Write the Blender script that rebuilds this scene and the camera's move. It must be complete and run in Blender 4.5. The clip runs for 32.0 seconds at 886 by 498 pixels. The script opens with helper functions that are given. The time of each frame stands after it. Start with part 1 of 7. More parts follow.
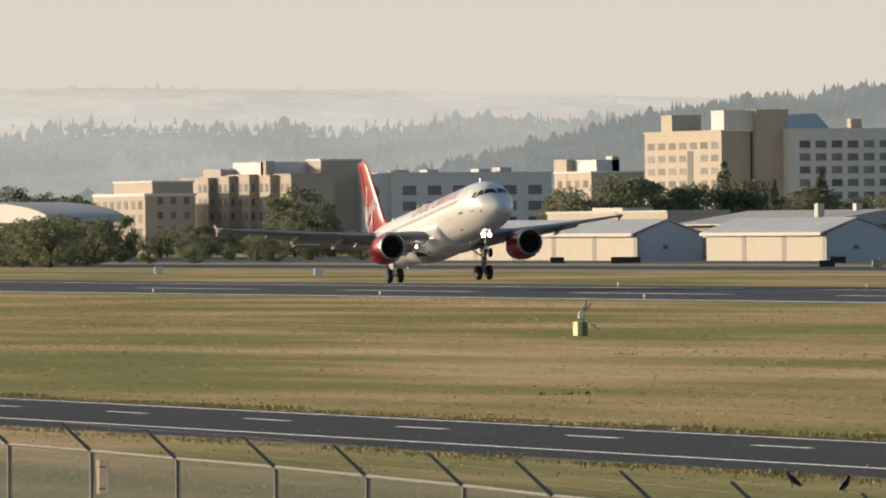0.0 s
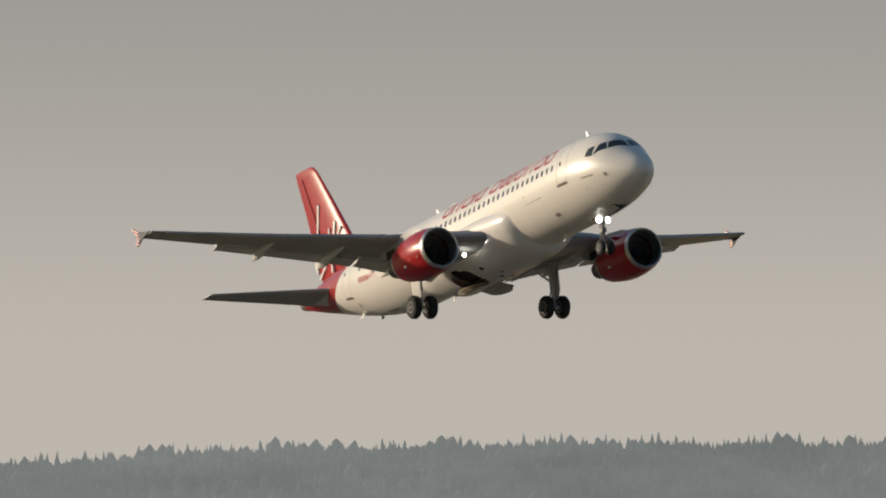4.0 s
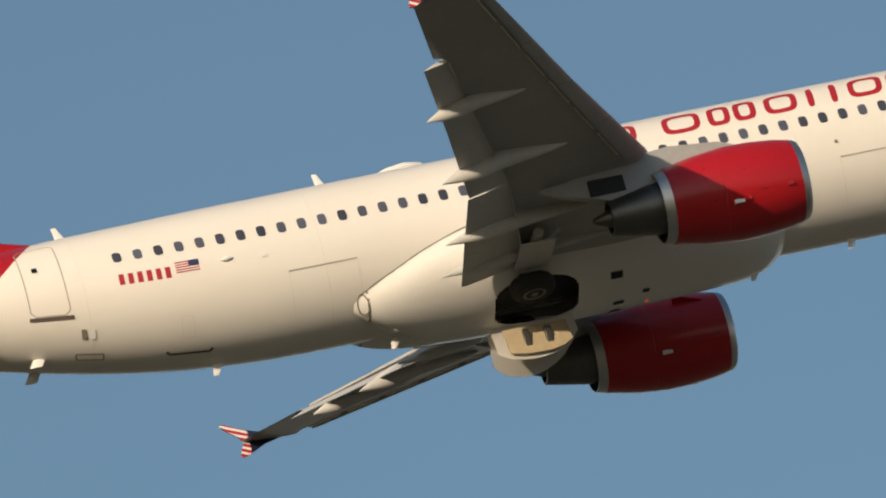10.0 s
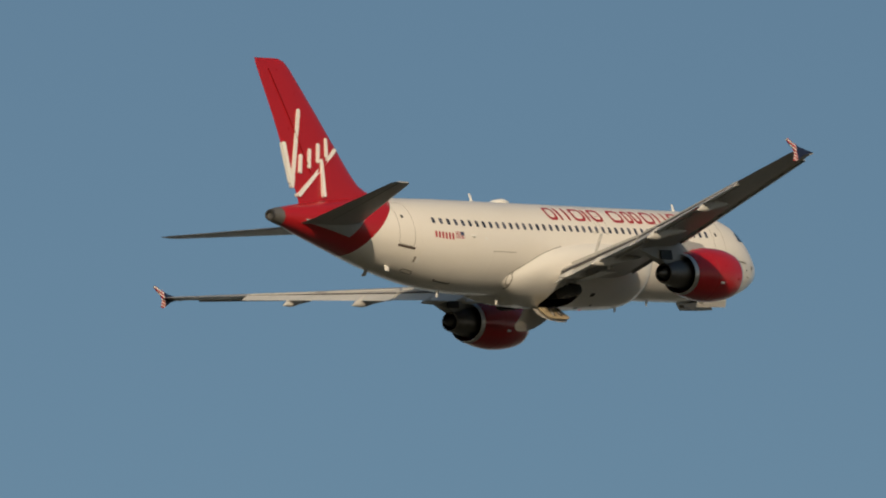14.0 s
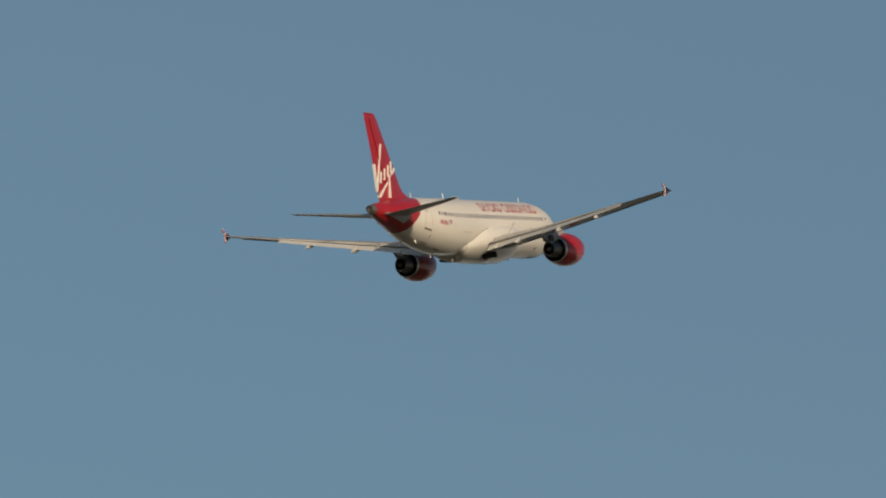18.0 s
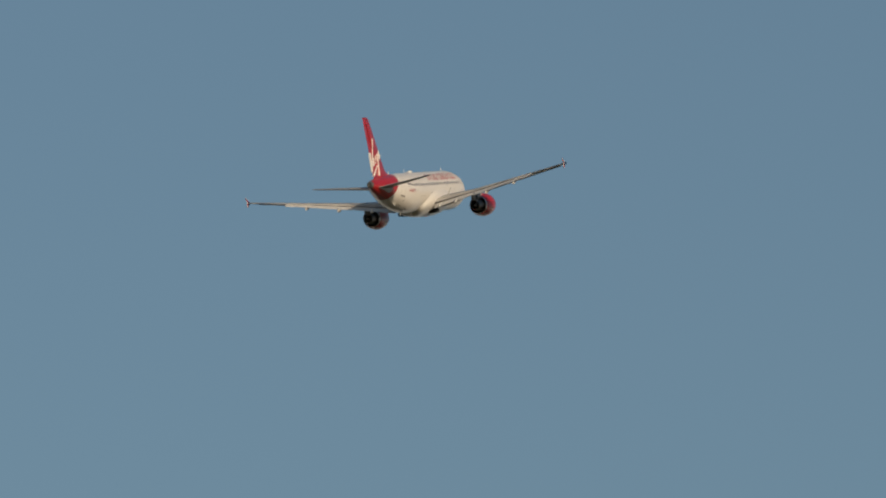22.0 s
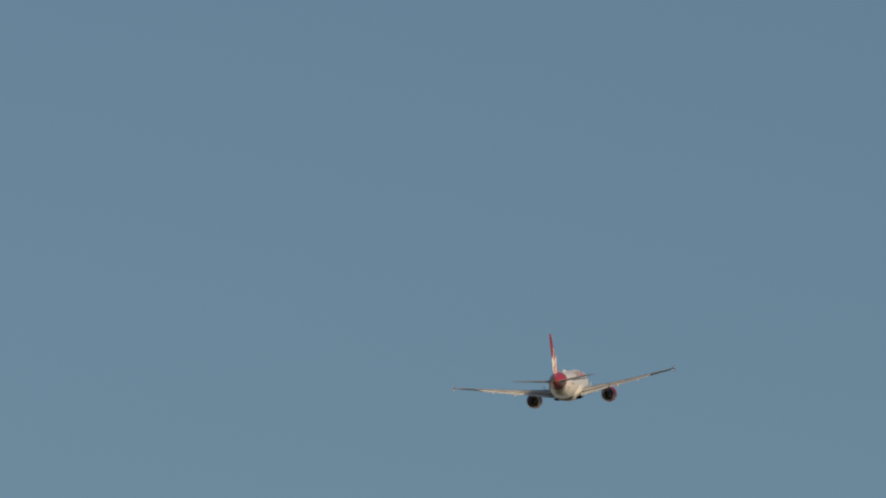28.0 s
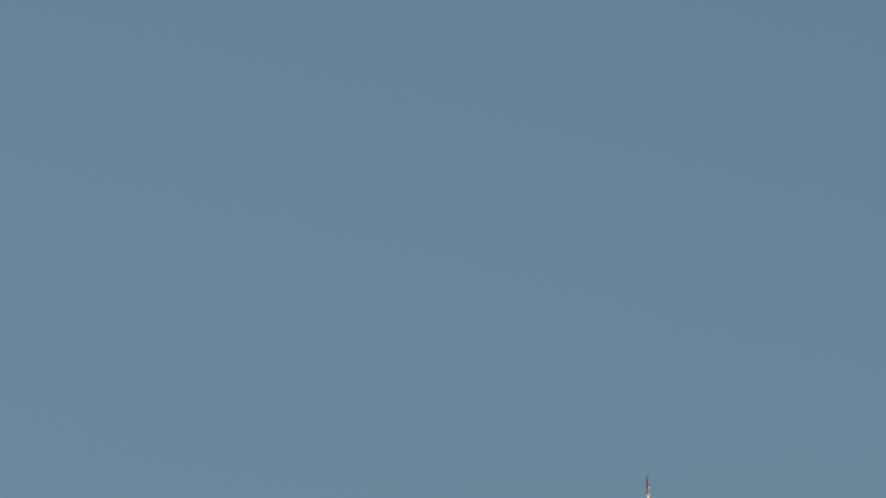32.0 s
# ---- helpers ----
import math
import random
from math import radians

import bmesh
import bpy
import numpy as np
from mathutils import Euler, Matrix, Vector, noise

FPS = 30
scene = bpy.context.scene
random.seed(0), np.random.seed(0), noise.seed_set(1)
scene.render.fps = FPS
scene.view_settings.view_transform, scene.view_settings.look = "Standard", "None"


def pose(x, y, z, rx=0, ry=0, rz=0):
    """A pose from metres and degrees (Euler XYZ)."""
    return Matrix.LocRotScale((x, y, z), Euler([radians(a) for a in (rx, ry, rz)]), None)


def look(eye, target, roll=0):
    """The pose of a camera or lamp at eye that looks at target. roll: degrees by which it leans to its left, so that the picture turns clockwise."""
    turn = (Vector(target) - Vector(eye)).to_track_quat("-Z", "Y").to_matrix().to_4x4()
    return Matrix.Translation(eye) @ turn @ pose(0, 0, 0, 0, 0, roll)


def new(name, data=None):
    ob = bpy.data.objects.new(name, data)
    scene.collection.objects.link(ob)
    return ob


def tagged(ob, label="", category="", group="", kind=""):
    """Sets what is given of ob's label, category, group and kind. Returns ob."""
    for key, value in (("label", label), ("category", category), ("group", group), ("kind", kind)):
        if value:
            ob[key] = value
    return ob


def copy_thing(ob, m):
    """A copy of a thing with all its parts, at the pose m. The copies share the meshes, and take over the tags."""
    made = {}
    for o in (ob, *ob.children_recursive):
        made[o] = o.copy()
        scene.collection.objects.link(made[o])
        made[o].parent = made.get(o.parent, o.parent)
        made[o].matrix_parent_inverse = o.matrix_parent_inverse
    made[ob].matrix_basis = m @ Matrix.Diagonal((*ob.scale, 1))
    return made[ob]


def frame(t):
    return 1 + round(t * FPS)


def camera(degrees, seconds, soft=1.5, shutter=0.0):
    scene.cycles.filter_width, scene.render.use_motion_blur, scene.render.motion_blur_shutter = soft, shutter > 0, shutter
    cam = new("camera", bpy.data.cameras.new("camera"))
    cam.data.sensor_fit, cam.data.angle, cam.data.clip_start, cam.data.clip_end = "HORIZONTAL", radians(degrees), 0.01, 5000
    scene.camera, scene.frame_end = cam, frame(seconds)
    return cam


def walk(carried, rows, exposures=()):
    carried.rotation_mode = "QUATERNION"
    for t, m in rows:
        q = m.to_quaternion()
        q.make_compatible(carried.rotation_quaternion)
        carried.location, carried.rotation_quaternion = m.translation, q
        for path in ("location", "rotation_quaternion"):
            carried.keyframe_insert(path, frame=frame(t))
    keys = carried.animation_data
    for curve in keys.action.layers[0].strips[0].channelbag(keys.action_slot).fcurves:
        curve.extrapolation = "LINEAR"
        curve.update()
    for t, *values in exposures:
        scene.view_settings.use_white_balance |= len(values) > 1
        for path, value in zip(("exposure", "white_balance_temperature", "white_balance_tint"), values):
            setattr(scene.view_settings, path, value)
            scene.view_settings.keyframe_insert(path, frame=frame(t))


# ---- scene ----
cam = camera(4.8701, 32.0, soft=2.0)

# the camera stands on a low rise and pans: seconds, heading, tilt, lean (degrees)
EYE = (0.0, 0.0, 4.907)


def attitude(heading, tilt, lean):
    """Forward, left and up from a heading (from +x), a tilt upwards and a lean to the right."""
    a, b, c = radians(heading), radians(tilt), radians(lean)
    fwd = Vector((math.cos(a) * math.cos(b), math.sin(a) * math.cos(b), math.sin(b)))
    left = Vector((-math.sin(a), math.cos(a), 0))
    up = fwd.cross(left)
    return fwd, left * math.cos(c) + up * math.sin(c), up * math.cos(c) - left * math.sin(c)


def aim(heading, tilt, lean):
    fwd, left, up = attitude(heading, tilt, lean)
    m = Matrix((-left, up, -fwd)).transposed().to_4x4()
    m.translation = EYE
    return m


def fly(x, y, z, heading, tilt, lean):
    m = Matrix(attitude(heading, tilt, lean)).transposed().to_4x4()
    m.translation = (x, y, z)
    return m


walk(cam, [(t, aim(*a)) for t, *a in (
    (0, 162.620, -0.107, 0.462),
    (0.5, 161.757, -0.101, 0.433),
    (1, 160.764, -0.041, 0.415),
    (1.5, 159.622, 0.154, 0.453),
    (2, 158.491, 0.406, 0.453),
    (2.5, 157.224, 0.708, 0.290),
    (3, 155.755, 1.037, 0.100),
    (3.5, 154.040, 1.472, -0.009),
    (5.5, 143.798, 4.927, -0.020),
    (6, 139.899, 6.150, 0.017),
    (6.5, 135.369, 7.509, 0.019),
    (7, 129.936, 9.151, 0.004),
    (7.5, 123.778, 11.053, -0.018),
    (8, 116.860, 13.167, -0.033),
    (8.5, 109.215, 15.273, -0.009),
    (9, 100.718, 17.269, 0.014),
    (9.5, 91.666, 18.903, -0.017),
    (10, 82.793, 20.179, -0.039),
    (10.5, 73.969, 20.842, 0.024),
    (11, 65.815, 21.055, 0.075),
    (11.5, 58.590, 21.093, 0.003),
    (12, 52.595, 21.079, -0.077),
    (12.5, 47.435, 20.925, -0.072),
    (13, 42.623, 20.451, -0.023),
    (13.5, 38.711, 19.910, 0.058),
    (15.5, 28.456, 18.157, 0.029),
    (16, 26.591, 17.857, 0.006),
    (16.5, 24.669, 17.659, -0.009),
    (17, 23.079, 17.524, -0.017),
    (17.5, 21.786, 17.314, -0.003),
    (18, 20.595, 17.104, 0.015),
    (18.5, 19.529, 16.916, 0.022),
    (19, 18.485, 16.688, 0.021),
    (19.5, 17.482, 16.484, -0.001),
    (20, 16.595, 16.355, -0.014),
    (20.5, 15.852, 16.200, 0.028),
    (21, 15.221, 16.065, 0.071),
    (21.5, 14.583, 15.956, 0.060),
    (22, 13.943, 15.871, 0.047),
    (22.5, 13.395, 15.822, 0.071),
    (23, 12.936, 15.810, 0.108),
    (23.5, 12.487, 15.800, 0.161),
    (24, 12.088, 15.782, 0.195),
    (24.5, 11.722, 15.771, 0.157),
    (25, 11.375, 15.781, 0.102),
    (25.5, 11.075, 15.811, 0.079),
    (28, 9.882, 15.975, 0.096),
    (29, 9.492, 16.033, 0.052),
    (30, 9.123, 16.082, -0.012),
    (31, 8.791, 16.121, 0.019),
    (32, 8.495, 16.177, 0.008),
)], exposures=((0, 0.4, 6250, 10), (1, 0.41, 6300, 10), (2, 0.3, 6150, 10), (3, 0.0, 6050, 9), (3.5, -0.08, 6050, 9), (5.5, -0.08, 6350, 10), (6, 0.0, 6450, 11), (7, 0.06, 6550, 12), (8, 0.25, 6450, 12), (9, 0.27, 6400, 11), (10, 0.14, 6330, 9), (11, -0.08, 6330, 9), (12, -0.23, 6380, 9), (13, -0.32, 6400, 8), (16, -0.31, 6430, 7), (19, -0.31, 6500, 9), (32, -0.26, 6500, 10)))

# ---------------------------------------------------------------- light
SUN_AZ, SUN_EL = math.atan2(-0.70, -0.71), radians(9.5)
SUN_DIR = Vector((math.cos(SUN_EL) * math.cos(SUN_AZ), math.cos(SUN_EL) * math.sin(SUN_AZ), math.sin(SUN_EL)))

SKY_GAIN, HAZE = 0.115, (0.56, 0.495, 0.415)

world = bpy.data.worlds.new("world")
scene.world = world
world.use_nodes = True
wt = world.node_tree
wt.nodes.clear()
sky = wt.nodes.new("ShaderNodeTexSky")
sky.sky_type = "NISHITA"
sky.sun_disc = False
sky.sun_elevation = SUN_EL
sky.sun_rotation = math.atan2(SUN_DIR.x, SUN_DIR.y)
sky.altitude, sky.air_density, sky.dust_density, sky.ozone_density = 0, 1.0, 2.5, 1.6
# evening haze: pale and warm along the horizon, thinning out with height
geo = wt.nodes.new("ShaderNodeTexCoord")
sep = wt.nodes.new("ShaderNodeSeparateXYZ")
wt.links.new(geo.outputs["Generated"], sep.inputs[0])
rise = wt.nodes.new("ShaderNodeMapRange")
rise.inputs["From Min"].default_value, rise.inputs["From Max"].default_value = 0.0, 0.25
wt.links.new(sep.outputs[2], rise.inputs["Value"])
thick = wt.nodes.new("ShaderNodeValToRGB")
thick.color_ramp.interpolation = "B_SPLINE"
stops = ((0.0, 1.0), (0.08, 1.0), (0.16, 0.95), (0.24, 0.8), (0.34, 0.66), (0.48, 0.56), (0.66, 0.34), (0.88, 0.0))
while len(thick.color_ramp.elements) < len(stops):
    thick.color_ramp.elements.new(0.5)
for e, (p, v) in zip(thick.color_ramp.elements, stops):
    e.position, e.color = p, (v, v, v, 1)
wt.links.new(rise.outputs["Result"], thick.inputs[0])
clear = wt.nodes.new("ShaderNodeMix")
clear.data_type, clear.blend_type = "RGBA", "MULTIPLY"
clear.inputs[0].default_value = 1.0
clear.inputs[7].default_value = (SKY_GAIN * 0.955, SKY_GAIN * 1.005, SKY_GAIN * 1.01, 1)
wt.links.new(sky.outputs[0], clear.inputs[6])
haze = wt.nodes.new("ShaderNodeMix")
haze.data_type = "RGBA"
wt.links.new(thick.outputs[0], haze.inputs[0])
wt.links.new(clear.outputs[2], haze.inputs[6])
layers = wt.nodes.new("ShaderNodeValToRGB")
tones = ((0.0, HAZE), (0.12, HAZE), (0.24, (0.41, 0.372, 0.336)), (0.34, (0.345, 0.324, 0.31)), (0.5, (0.36, 0.345, 0.335)))
while len(layers.color_ramp.elements) < len(tones):
    layers.color_ramp.elements.new(0.5)
for e, (p, c) in zip(layers.color_ramp.elements, tones):
    e.position, e.color = p, (*c, 1)
wt.links.new(rise.outputs["Result"], layers.inputs[0])
wt.links.new(layers.outputs[0], haze.inputs[7])
bg = wt.nodes.new("ShaderNodeBackground")
wt.links.new(haze.outputs[2], bg.inputs["Color"])
wo = wt.nodes.new("ShaderNodeOutputWorld")
wt.links.new(bg.outputs[0], wo.inputs["Surface"])

sun = new("sun", bpy.data.lights.new("sun", "SUN"))
sun.data.energy, sun.data.angle, sun.data.color = 3.65, radians(0.6), (1.0, 0.80, 0.57)
sun.matrix_world = look((0, 0, 300), Vector((0, 0, 300)) - SUN_DIR)
scene.view_settings.exposure = 0.0

# ---------------------------------------------------------------- materials
def shader(name, color=(0.5, 0.5, 0.5), rough=0.6, metal=0.0, vary=0.08, scale=3.0, bump=0.0, bump_scale=40.0, coat=0.0, spec=0.5, emit=None, object_random=0.0, gloss_vary=0.2):
    """A principled material whose colour drifts at two scales, with fine relief."""
    m = bpy.data.materials.new(name)
    m.use_nodes = True
    nt = m.node_tree
    b = nt.nodes["Principled BSDF"]
    b.inputs["Metallic"].default_value = metal
    b.inputs["Specular IOR Level"].default_value = spec
    b.inputs["Coat Weight"].default_value = coat
    b.inputs["Coat Roughness"].default_value = 0.08
    tc = nt.nodes.new("ShaderNodeTexCoord")
    n1 = nt.nodes.new("ShaderNodeTexNoise")
    n1.inputs["Scale"].default_value, n1.inputs["Detail"].default_value = scale, 6
    n2 = nt.nodes.new("ShaderNodeTexNoise")
    n2.inputs["Scale"].default_value, n2.inputs["Detail"].default_value = scale * 9, 4
    nt.links.new(tc.outputs["Object"], n1.inputs["Vector"])
    nt.links.new(tc.outputs["Object"], n2.inputs["Vector"])
    add = nt.nodes.new("ShaderNodeMath")
    add.operation = "ADD"
    nt.links.new(n1.outputs["Fac"], add.inputs[0])
    nt.links.new(n2.outputs["Fac"], add.inputs[1])
    rng = nt.nodes.new("ShaderNodeMapRange")
    rng.inputs["From Min"].default_value, rng.inputs["From Max"].default_value = 0.6, 1.4
    rng.inputs["To Min"].default_value, rng.inputs["To Max"].default_value = 1 - vary, 1 + vary
    nt.links.new(add.outputs[0], rng.inputs["Value"])
    value = rng.outputs["Result"]
    if object_random:
        info = nt.nodes.new("ShaderNodeObjectInfo")
        r2 = nt.nodes.new("ShaderNodeMapRange")
        r2.inputs["To Min"].default_value, r2.inputs["To Max"].default_value = 1 - object_random, 1 + object_random
        nt.links.new(info.outputs["Random"], r2.inputs["Value"])
        mul = nt.nodes.new("ShaderNodeMath")
        mul.operation = "MULTIPLY"
        nt.links.new(value, mul.inputs[0])
        nt.links.new(r2.outputs["Result"], mul.inputs[1])
        value = mul.outputs[0]
    hsv = nt.nodes.new("ShaderNodeHueSaturation")
    hsv.inputs["Color"].default_value = (*color, 1)
    nt.links.new(value, hsv.inputs["Value"])
    nt.links.new(hsv.outputs[0], b.inputs["Base Color"])
    r3 = nt.nodes.new("ShaderNodeMapRange")
    r3.inputs["To Min"].default_value, r3.inputs["To Max"].default_value = max(0.02, rough * (1 - gloss_vary)), min(1, rough * (1 + gloss_vary))
    nt.links.new(n2.outputs["Fac"], r3.inputs["Value"])
    nt.links.new(r3.outputs["Result"], b.inputs["Roughness"])
    if bump:
        nb = nt.nodes.new("ShaderNodeTexNoise")
        nb.inputs["Scale"].default_value, nb.inputs["Detail"].default_value = bump_scale, 4
        nt.links.new(tc.outputs["Object"], nb.inputs["Vector"])
        bp = nt.nodes.new("ShaderNodeBump")
        bp.inputs["Strength"].default_value = bump
        bp.inputs["Distance"].default_value = 0.1
        nt.links.new(nb.outputs["Fac"], bp.inputs["Height"])
        nt.links.new(bp.outputs[0], b.inputs["Normal"])
    if emit:
        b.inputs["Emission Color"].default_value = (*emit[0], 1)
        b.inputs["Emission Strength"].default_value = emit[1]
    return m


def colour_socket(m):
    return m.node_tree.nodes["Principled BSDF"].inputs["Base Color"]


def math_node(nt, op, a, b=None, c=None):
    n = nt.nodes.new("ShaderNodeMath")
    n.operation = op
    for k, v in enumerate((a, b, c)):
        if v is None:
            continue
        if isinstance(v, (int, float)):
            n.inputs[k].default_value = v
        else:
            nt.links.new(v, n.inputs[k])
    return n.outputs[0]


def mix_colour(nt, fac, a, b):
    n = nt.nodes.new("ShaderNodeMix")
    n.data_type = "RGBA"
    if isinstance(fac, (int, float)):
        n.inputs[0].default_value = fac
    else:
        nt.links.new(fac, n.inputs[0])
    for k, v in ((6, a), (7, b)):
        if isinstance(v, tuple):
            n.inputs[k].default_value = (*v, 1)
        else:
            nt.links.new(v, n.inputs[k])
    return n.outputs[2]


def local_axes(nt):
    tc = nt.nodes.new("ShaderNodeTexCoord")
    sx = nt.nodes.new("ShaderNodeSeparateXYZ")
    nt.links.new(tc.outputs["Object"], sx.inputs[0])
    return sx.outputs


def noise_fac(nt, scale, detail=5.0, stretch=(1, 1, 1), rough=0.5):
    tc = nt.nodes.new("ShaderNodeTexCoord")
    mp = nt.nodes.new("ShaderNodeMapping")
    mp.inputs["Scale"].default_value = stretch
    n = nt.nodes.new("ShaderNodeTexNoise")
    n.inputs["Scale"].default_value, n.inputs["Detail"].default_value, n.inputs["Roughness"].default_value = scale, detail, rough
    nt.links.new(tc.outputs["Object"], mp.inputs[0])
    nt.links.new(mp.outputs[0], n.inputs["Vector"])
    return n.outputs["Fac"]


def ramp(nt, fac, stops):
    n = nt.nodes.new("ShaderNodeValToRGB")
    while len(n.color_ramp.elements) < len(stops):
        n.color_ramp.elements.new(0.5)
    for e, (p, c) in zip(n.color_ramp.elements, stops):
        e.position, e.color = p, (*c, 1)
    nt.links.new(fac, n.inputs[0])
    return n.outputs[0]


RED = (0.38, 0.01, 0.016)
WHITE_PAINT = shader("white_paint", (0.795, 0.76, 0.715), 0.28, vary=0.015, scale=0.5, coat=0.3, gloss_vary=0.03)
RED_PAINT = shader("red_paint", RED, 0.3, vary=0.05, scale=0.6, coat=0.25, spec=0.35)
GREY_PAINT = shader("grey_paint", (0.36, 0.36, 0.36), 0.4, vary=0.1, scale=0.7)
FAIRING = shader("fairing_paint", (0.56, 0.545, 0.52), 0.4, vary=0.1, scale=0.7)
WING_GREY = shader("wing_grey", (0.37, 0.36, 0.35), 0.42, vary=0.12, scale=0.8)
PRIMER = shader("tan_primer", (0.42, 0.34, 0.22), 0.6, vary=0.2, scale=3)
RED_DARK = shader("dark_red_print", (0.28, 0.009, 0.014), 0.4, vary=0.1)
FAINT = shader("faint_seam", (0.69, 0.66, 0.61), 0.45, vary=0.1)
BARE_METAL = shader("bare_metal", (0.62, 0.61, 0.6), 0.42, metal=1.0, vary=0.1, scale=2)
FLAP_PAINT = shader("flap_paint", (0.55, 0.54, 0.52), 0.42, vary=0.1, scale=0.8)
COVE_SHADE = shader("flap_cove", (0.05, 0.05, 0.055), 0.7, vary=0.2, scale=2)
CAP_METAL = shader("cap_metal", (0.2, 0.19, 0.18), 0.5, metal=0.6, vary=0.2, scale=3)
DARK_METAL = shader("dark_metal", (0.16, 0.15, 0.14), 0.42, metal=0.9, vary=0.2, scale=2)
GEAR_PAINT = shader("gear_paint", (0.55, 0.54, 0.52), 0.45, vary=0.15, scale=5)
RIM_GREY = shader("rim_grey", (0.16, 0.155, 0.15), 0.6, vary=0.2, scale=4)
GEAR_DARK = shader("gear_dark", (0.22, 0.215, 0.2), 0.55, vary=0.3, scale=6)
DOOR_SEAM = shader("door_seam_grey", (0.36, 0.33, 0.28), 0.6, vary=0.1)
RUBBER = shader("rubber", (0.018, 0.018, 0.018), 0.85, vary=0.2, scale=8, bump=0.2)
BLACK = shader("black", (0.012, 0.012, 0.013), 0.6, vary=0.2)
GLASS = shader("window_glass", (0.02, 0.025, 0.03), 0.06, vary=0.05, coat=0.5)
PANE = shader("cabin_pane", (0.08, 0.085, 0.115), 0.12, vary=0.1, coat=0.4, object_random=0.4)
SILL = shader("worn_sill", (0.1, 0.075, 0.06), 0.6, vary=0.15)
DECAL_RED = shader("decal_red", (0.40, 0.02, 0.03), 0.35, vary=0.05)
DECAL_BLUE = shader("decal_blue", (0.03, 0.04, 0.11), 0.35, vary=0.05)
DECAL_WHITE = shader("decal_white", (0.8, 0.78, 0.75), 0.35, vary=0.03)
SEAM = shader("seam_grey", (0.22, 0.2, 0.17), 0.6, vary=0.1)
LAMP_WHITE = shader("lamp_white", (0.9, 0.9, 0.9), 0.2, emit=((1.0, 0.93, 0.8), 30.0))
LAMP_RED = shader("lamp_red", (0.6, 0.02, 0.02), 0.2, emit=((1.0, 0.05, 0.05), 0.3))


def livery_material():
    """White fuselage paint that turns to red behind a slanting line, with faint grime below."""
    m = shader("fuselage_livery", (0.815, 0.77, 0.715), 0.3, vary=0.012, scale=0.3, coat=0.3, gloss_vary=0.03)
    nt = m.node_tree
    base = colour_socket(m).links[0].from_socket
    ax = local_axes(nt)
    # station aft of the nose, and the red edge that leans back towards the belly
    aft = math_node(nt, "SUBTRACT", 17.0, ax[0])
    z2 = math_node(nt, "SUBTRACT", 2.05, ax[2])
    edge = math_node(nt, "MULTIPLY_ADD", z2, 1.18, 29.55)
    fac = math_node(nt, "MULTIPLY", math_node(nt, "SUBTRACT", aft, edge), 60.0)
    n = nt.nodes.new("ShaderNodeClamp")
    nt.links.new(fac, n.inputs[0])
    grime = ramp(nt, noise_fac(nt, 1.2, 6, (0.25, 1, 1.5)), ((0.4, (1, 1, 1)), (0.8, (0.975, 0.965, 0.95))))
    mul = nt.nodes.new("ShaderNodeMix")
    mul.data_type, mul.blend_type = "RGBA", "MULTIPLY"
    mul.inputs[0].default_value = 1.0
    nt.links.new(base, mul.inputs[6])
    nt.links.new(grime, mul.inputs[7])
    nt.links.new(mix_colour(nt, n.outputs[0], mul.outputs[2], RED), colour_socket(m))
    return m


LIVERY = livery_material()


def flag_material():
    """Red and white stripes that run across the wingtip fence, with a blue field in front."""
    m = shader("striped_tip", (0.7, 0.7, 0.7), 0.35, vary=0.03)
    nt = m.node_tree
    ax = local_axes(nt)
    w = math_node(nt, "MULTIPLY_ADD", ax[0], 0.45, ax[2])
    stripe = math_node(nt, "GREATER_THAN", math_node(nt, "FRACT", math_node(nt, "MULTIPLY", w, 6.2)), 0.45)
    col = mix_colour(nt, stripe, (0.75, 0.72, 0.68), (0.42, 0.02, 0.03))
    blue = math_node(nt, "GREATER_THAN", ax[0], -5.1)
    nt.links.new(mix_colour(nt, blue, col, (0.014, 0.018, 0.05)), colour_socket(m))
    return m


FLAG = flag_material()

# ---------------------------------------------------------------- mesh helpers
def part(name, bm, material, parent=None, label="", smooth=True):
    """Links a bmesh as one mesh object under a thing or a part."""
    me = bpy.data.meshes.new(name)
    bmesh.ops.recalc_face_normals(bm, faces=bm.faces)
    bm.to_mesh(me)
    bm.free()
    for p in me.polygons:
        p.use_smooth = smooth
    if smooth:
        me.set_sharp_from_angle(angle=radians(38))
    me.materials.append(material)
    ob = new(name, me)
    if parent is not None:
        ob.parent = parent
    if label:
        tagged(ob, label)
    return ob


def group_at(name, m=None):
    ob = new(name)
    if m is not None:
        ob.matrix_basis = m
    return ob


def add_box(bm, lo, hi, m=None, bevel=0.0):
    vs = [bm.verts.new((x, y, z)) for x in (lo[0], hi[0]) for y in (lo[1], hi[1]) for z in (lo[2], hi[2])]
    fs = [bm.faces.new([vs[i] for i in q]) for q in ((0, 1, 3, 2), (4, 6, 7, 5), (0, 4, 5, 1), (2, 3, 7, 6), (0, 2, 6, 4), (1, 5, 7, 3))]
    if bevel:
        es = list({e for f in fs for e in f.edges})
        r = bmesh.ops.bevel(bm, geom=es, offset=bevel, segments=1, affect="EDGES")
        vs = list({v for f in r["faces"] for v in f.verts} | {v for v in vs if v.is_valid})
    if m is not None:
        bmesh.ops.transform(bm, matrix=m, verts=vs)
    return vs


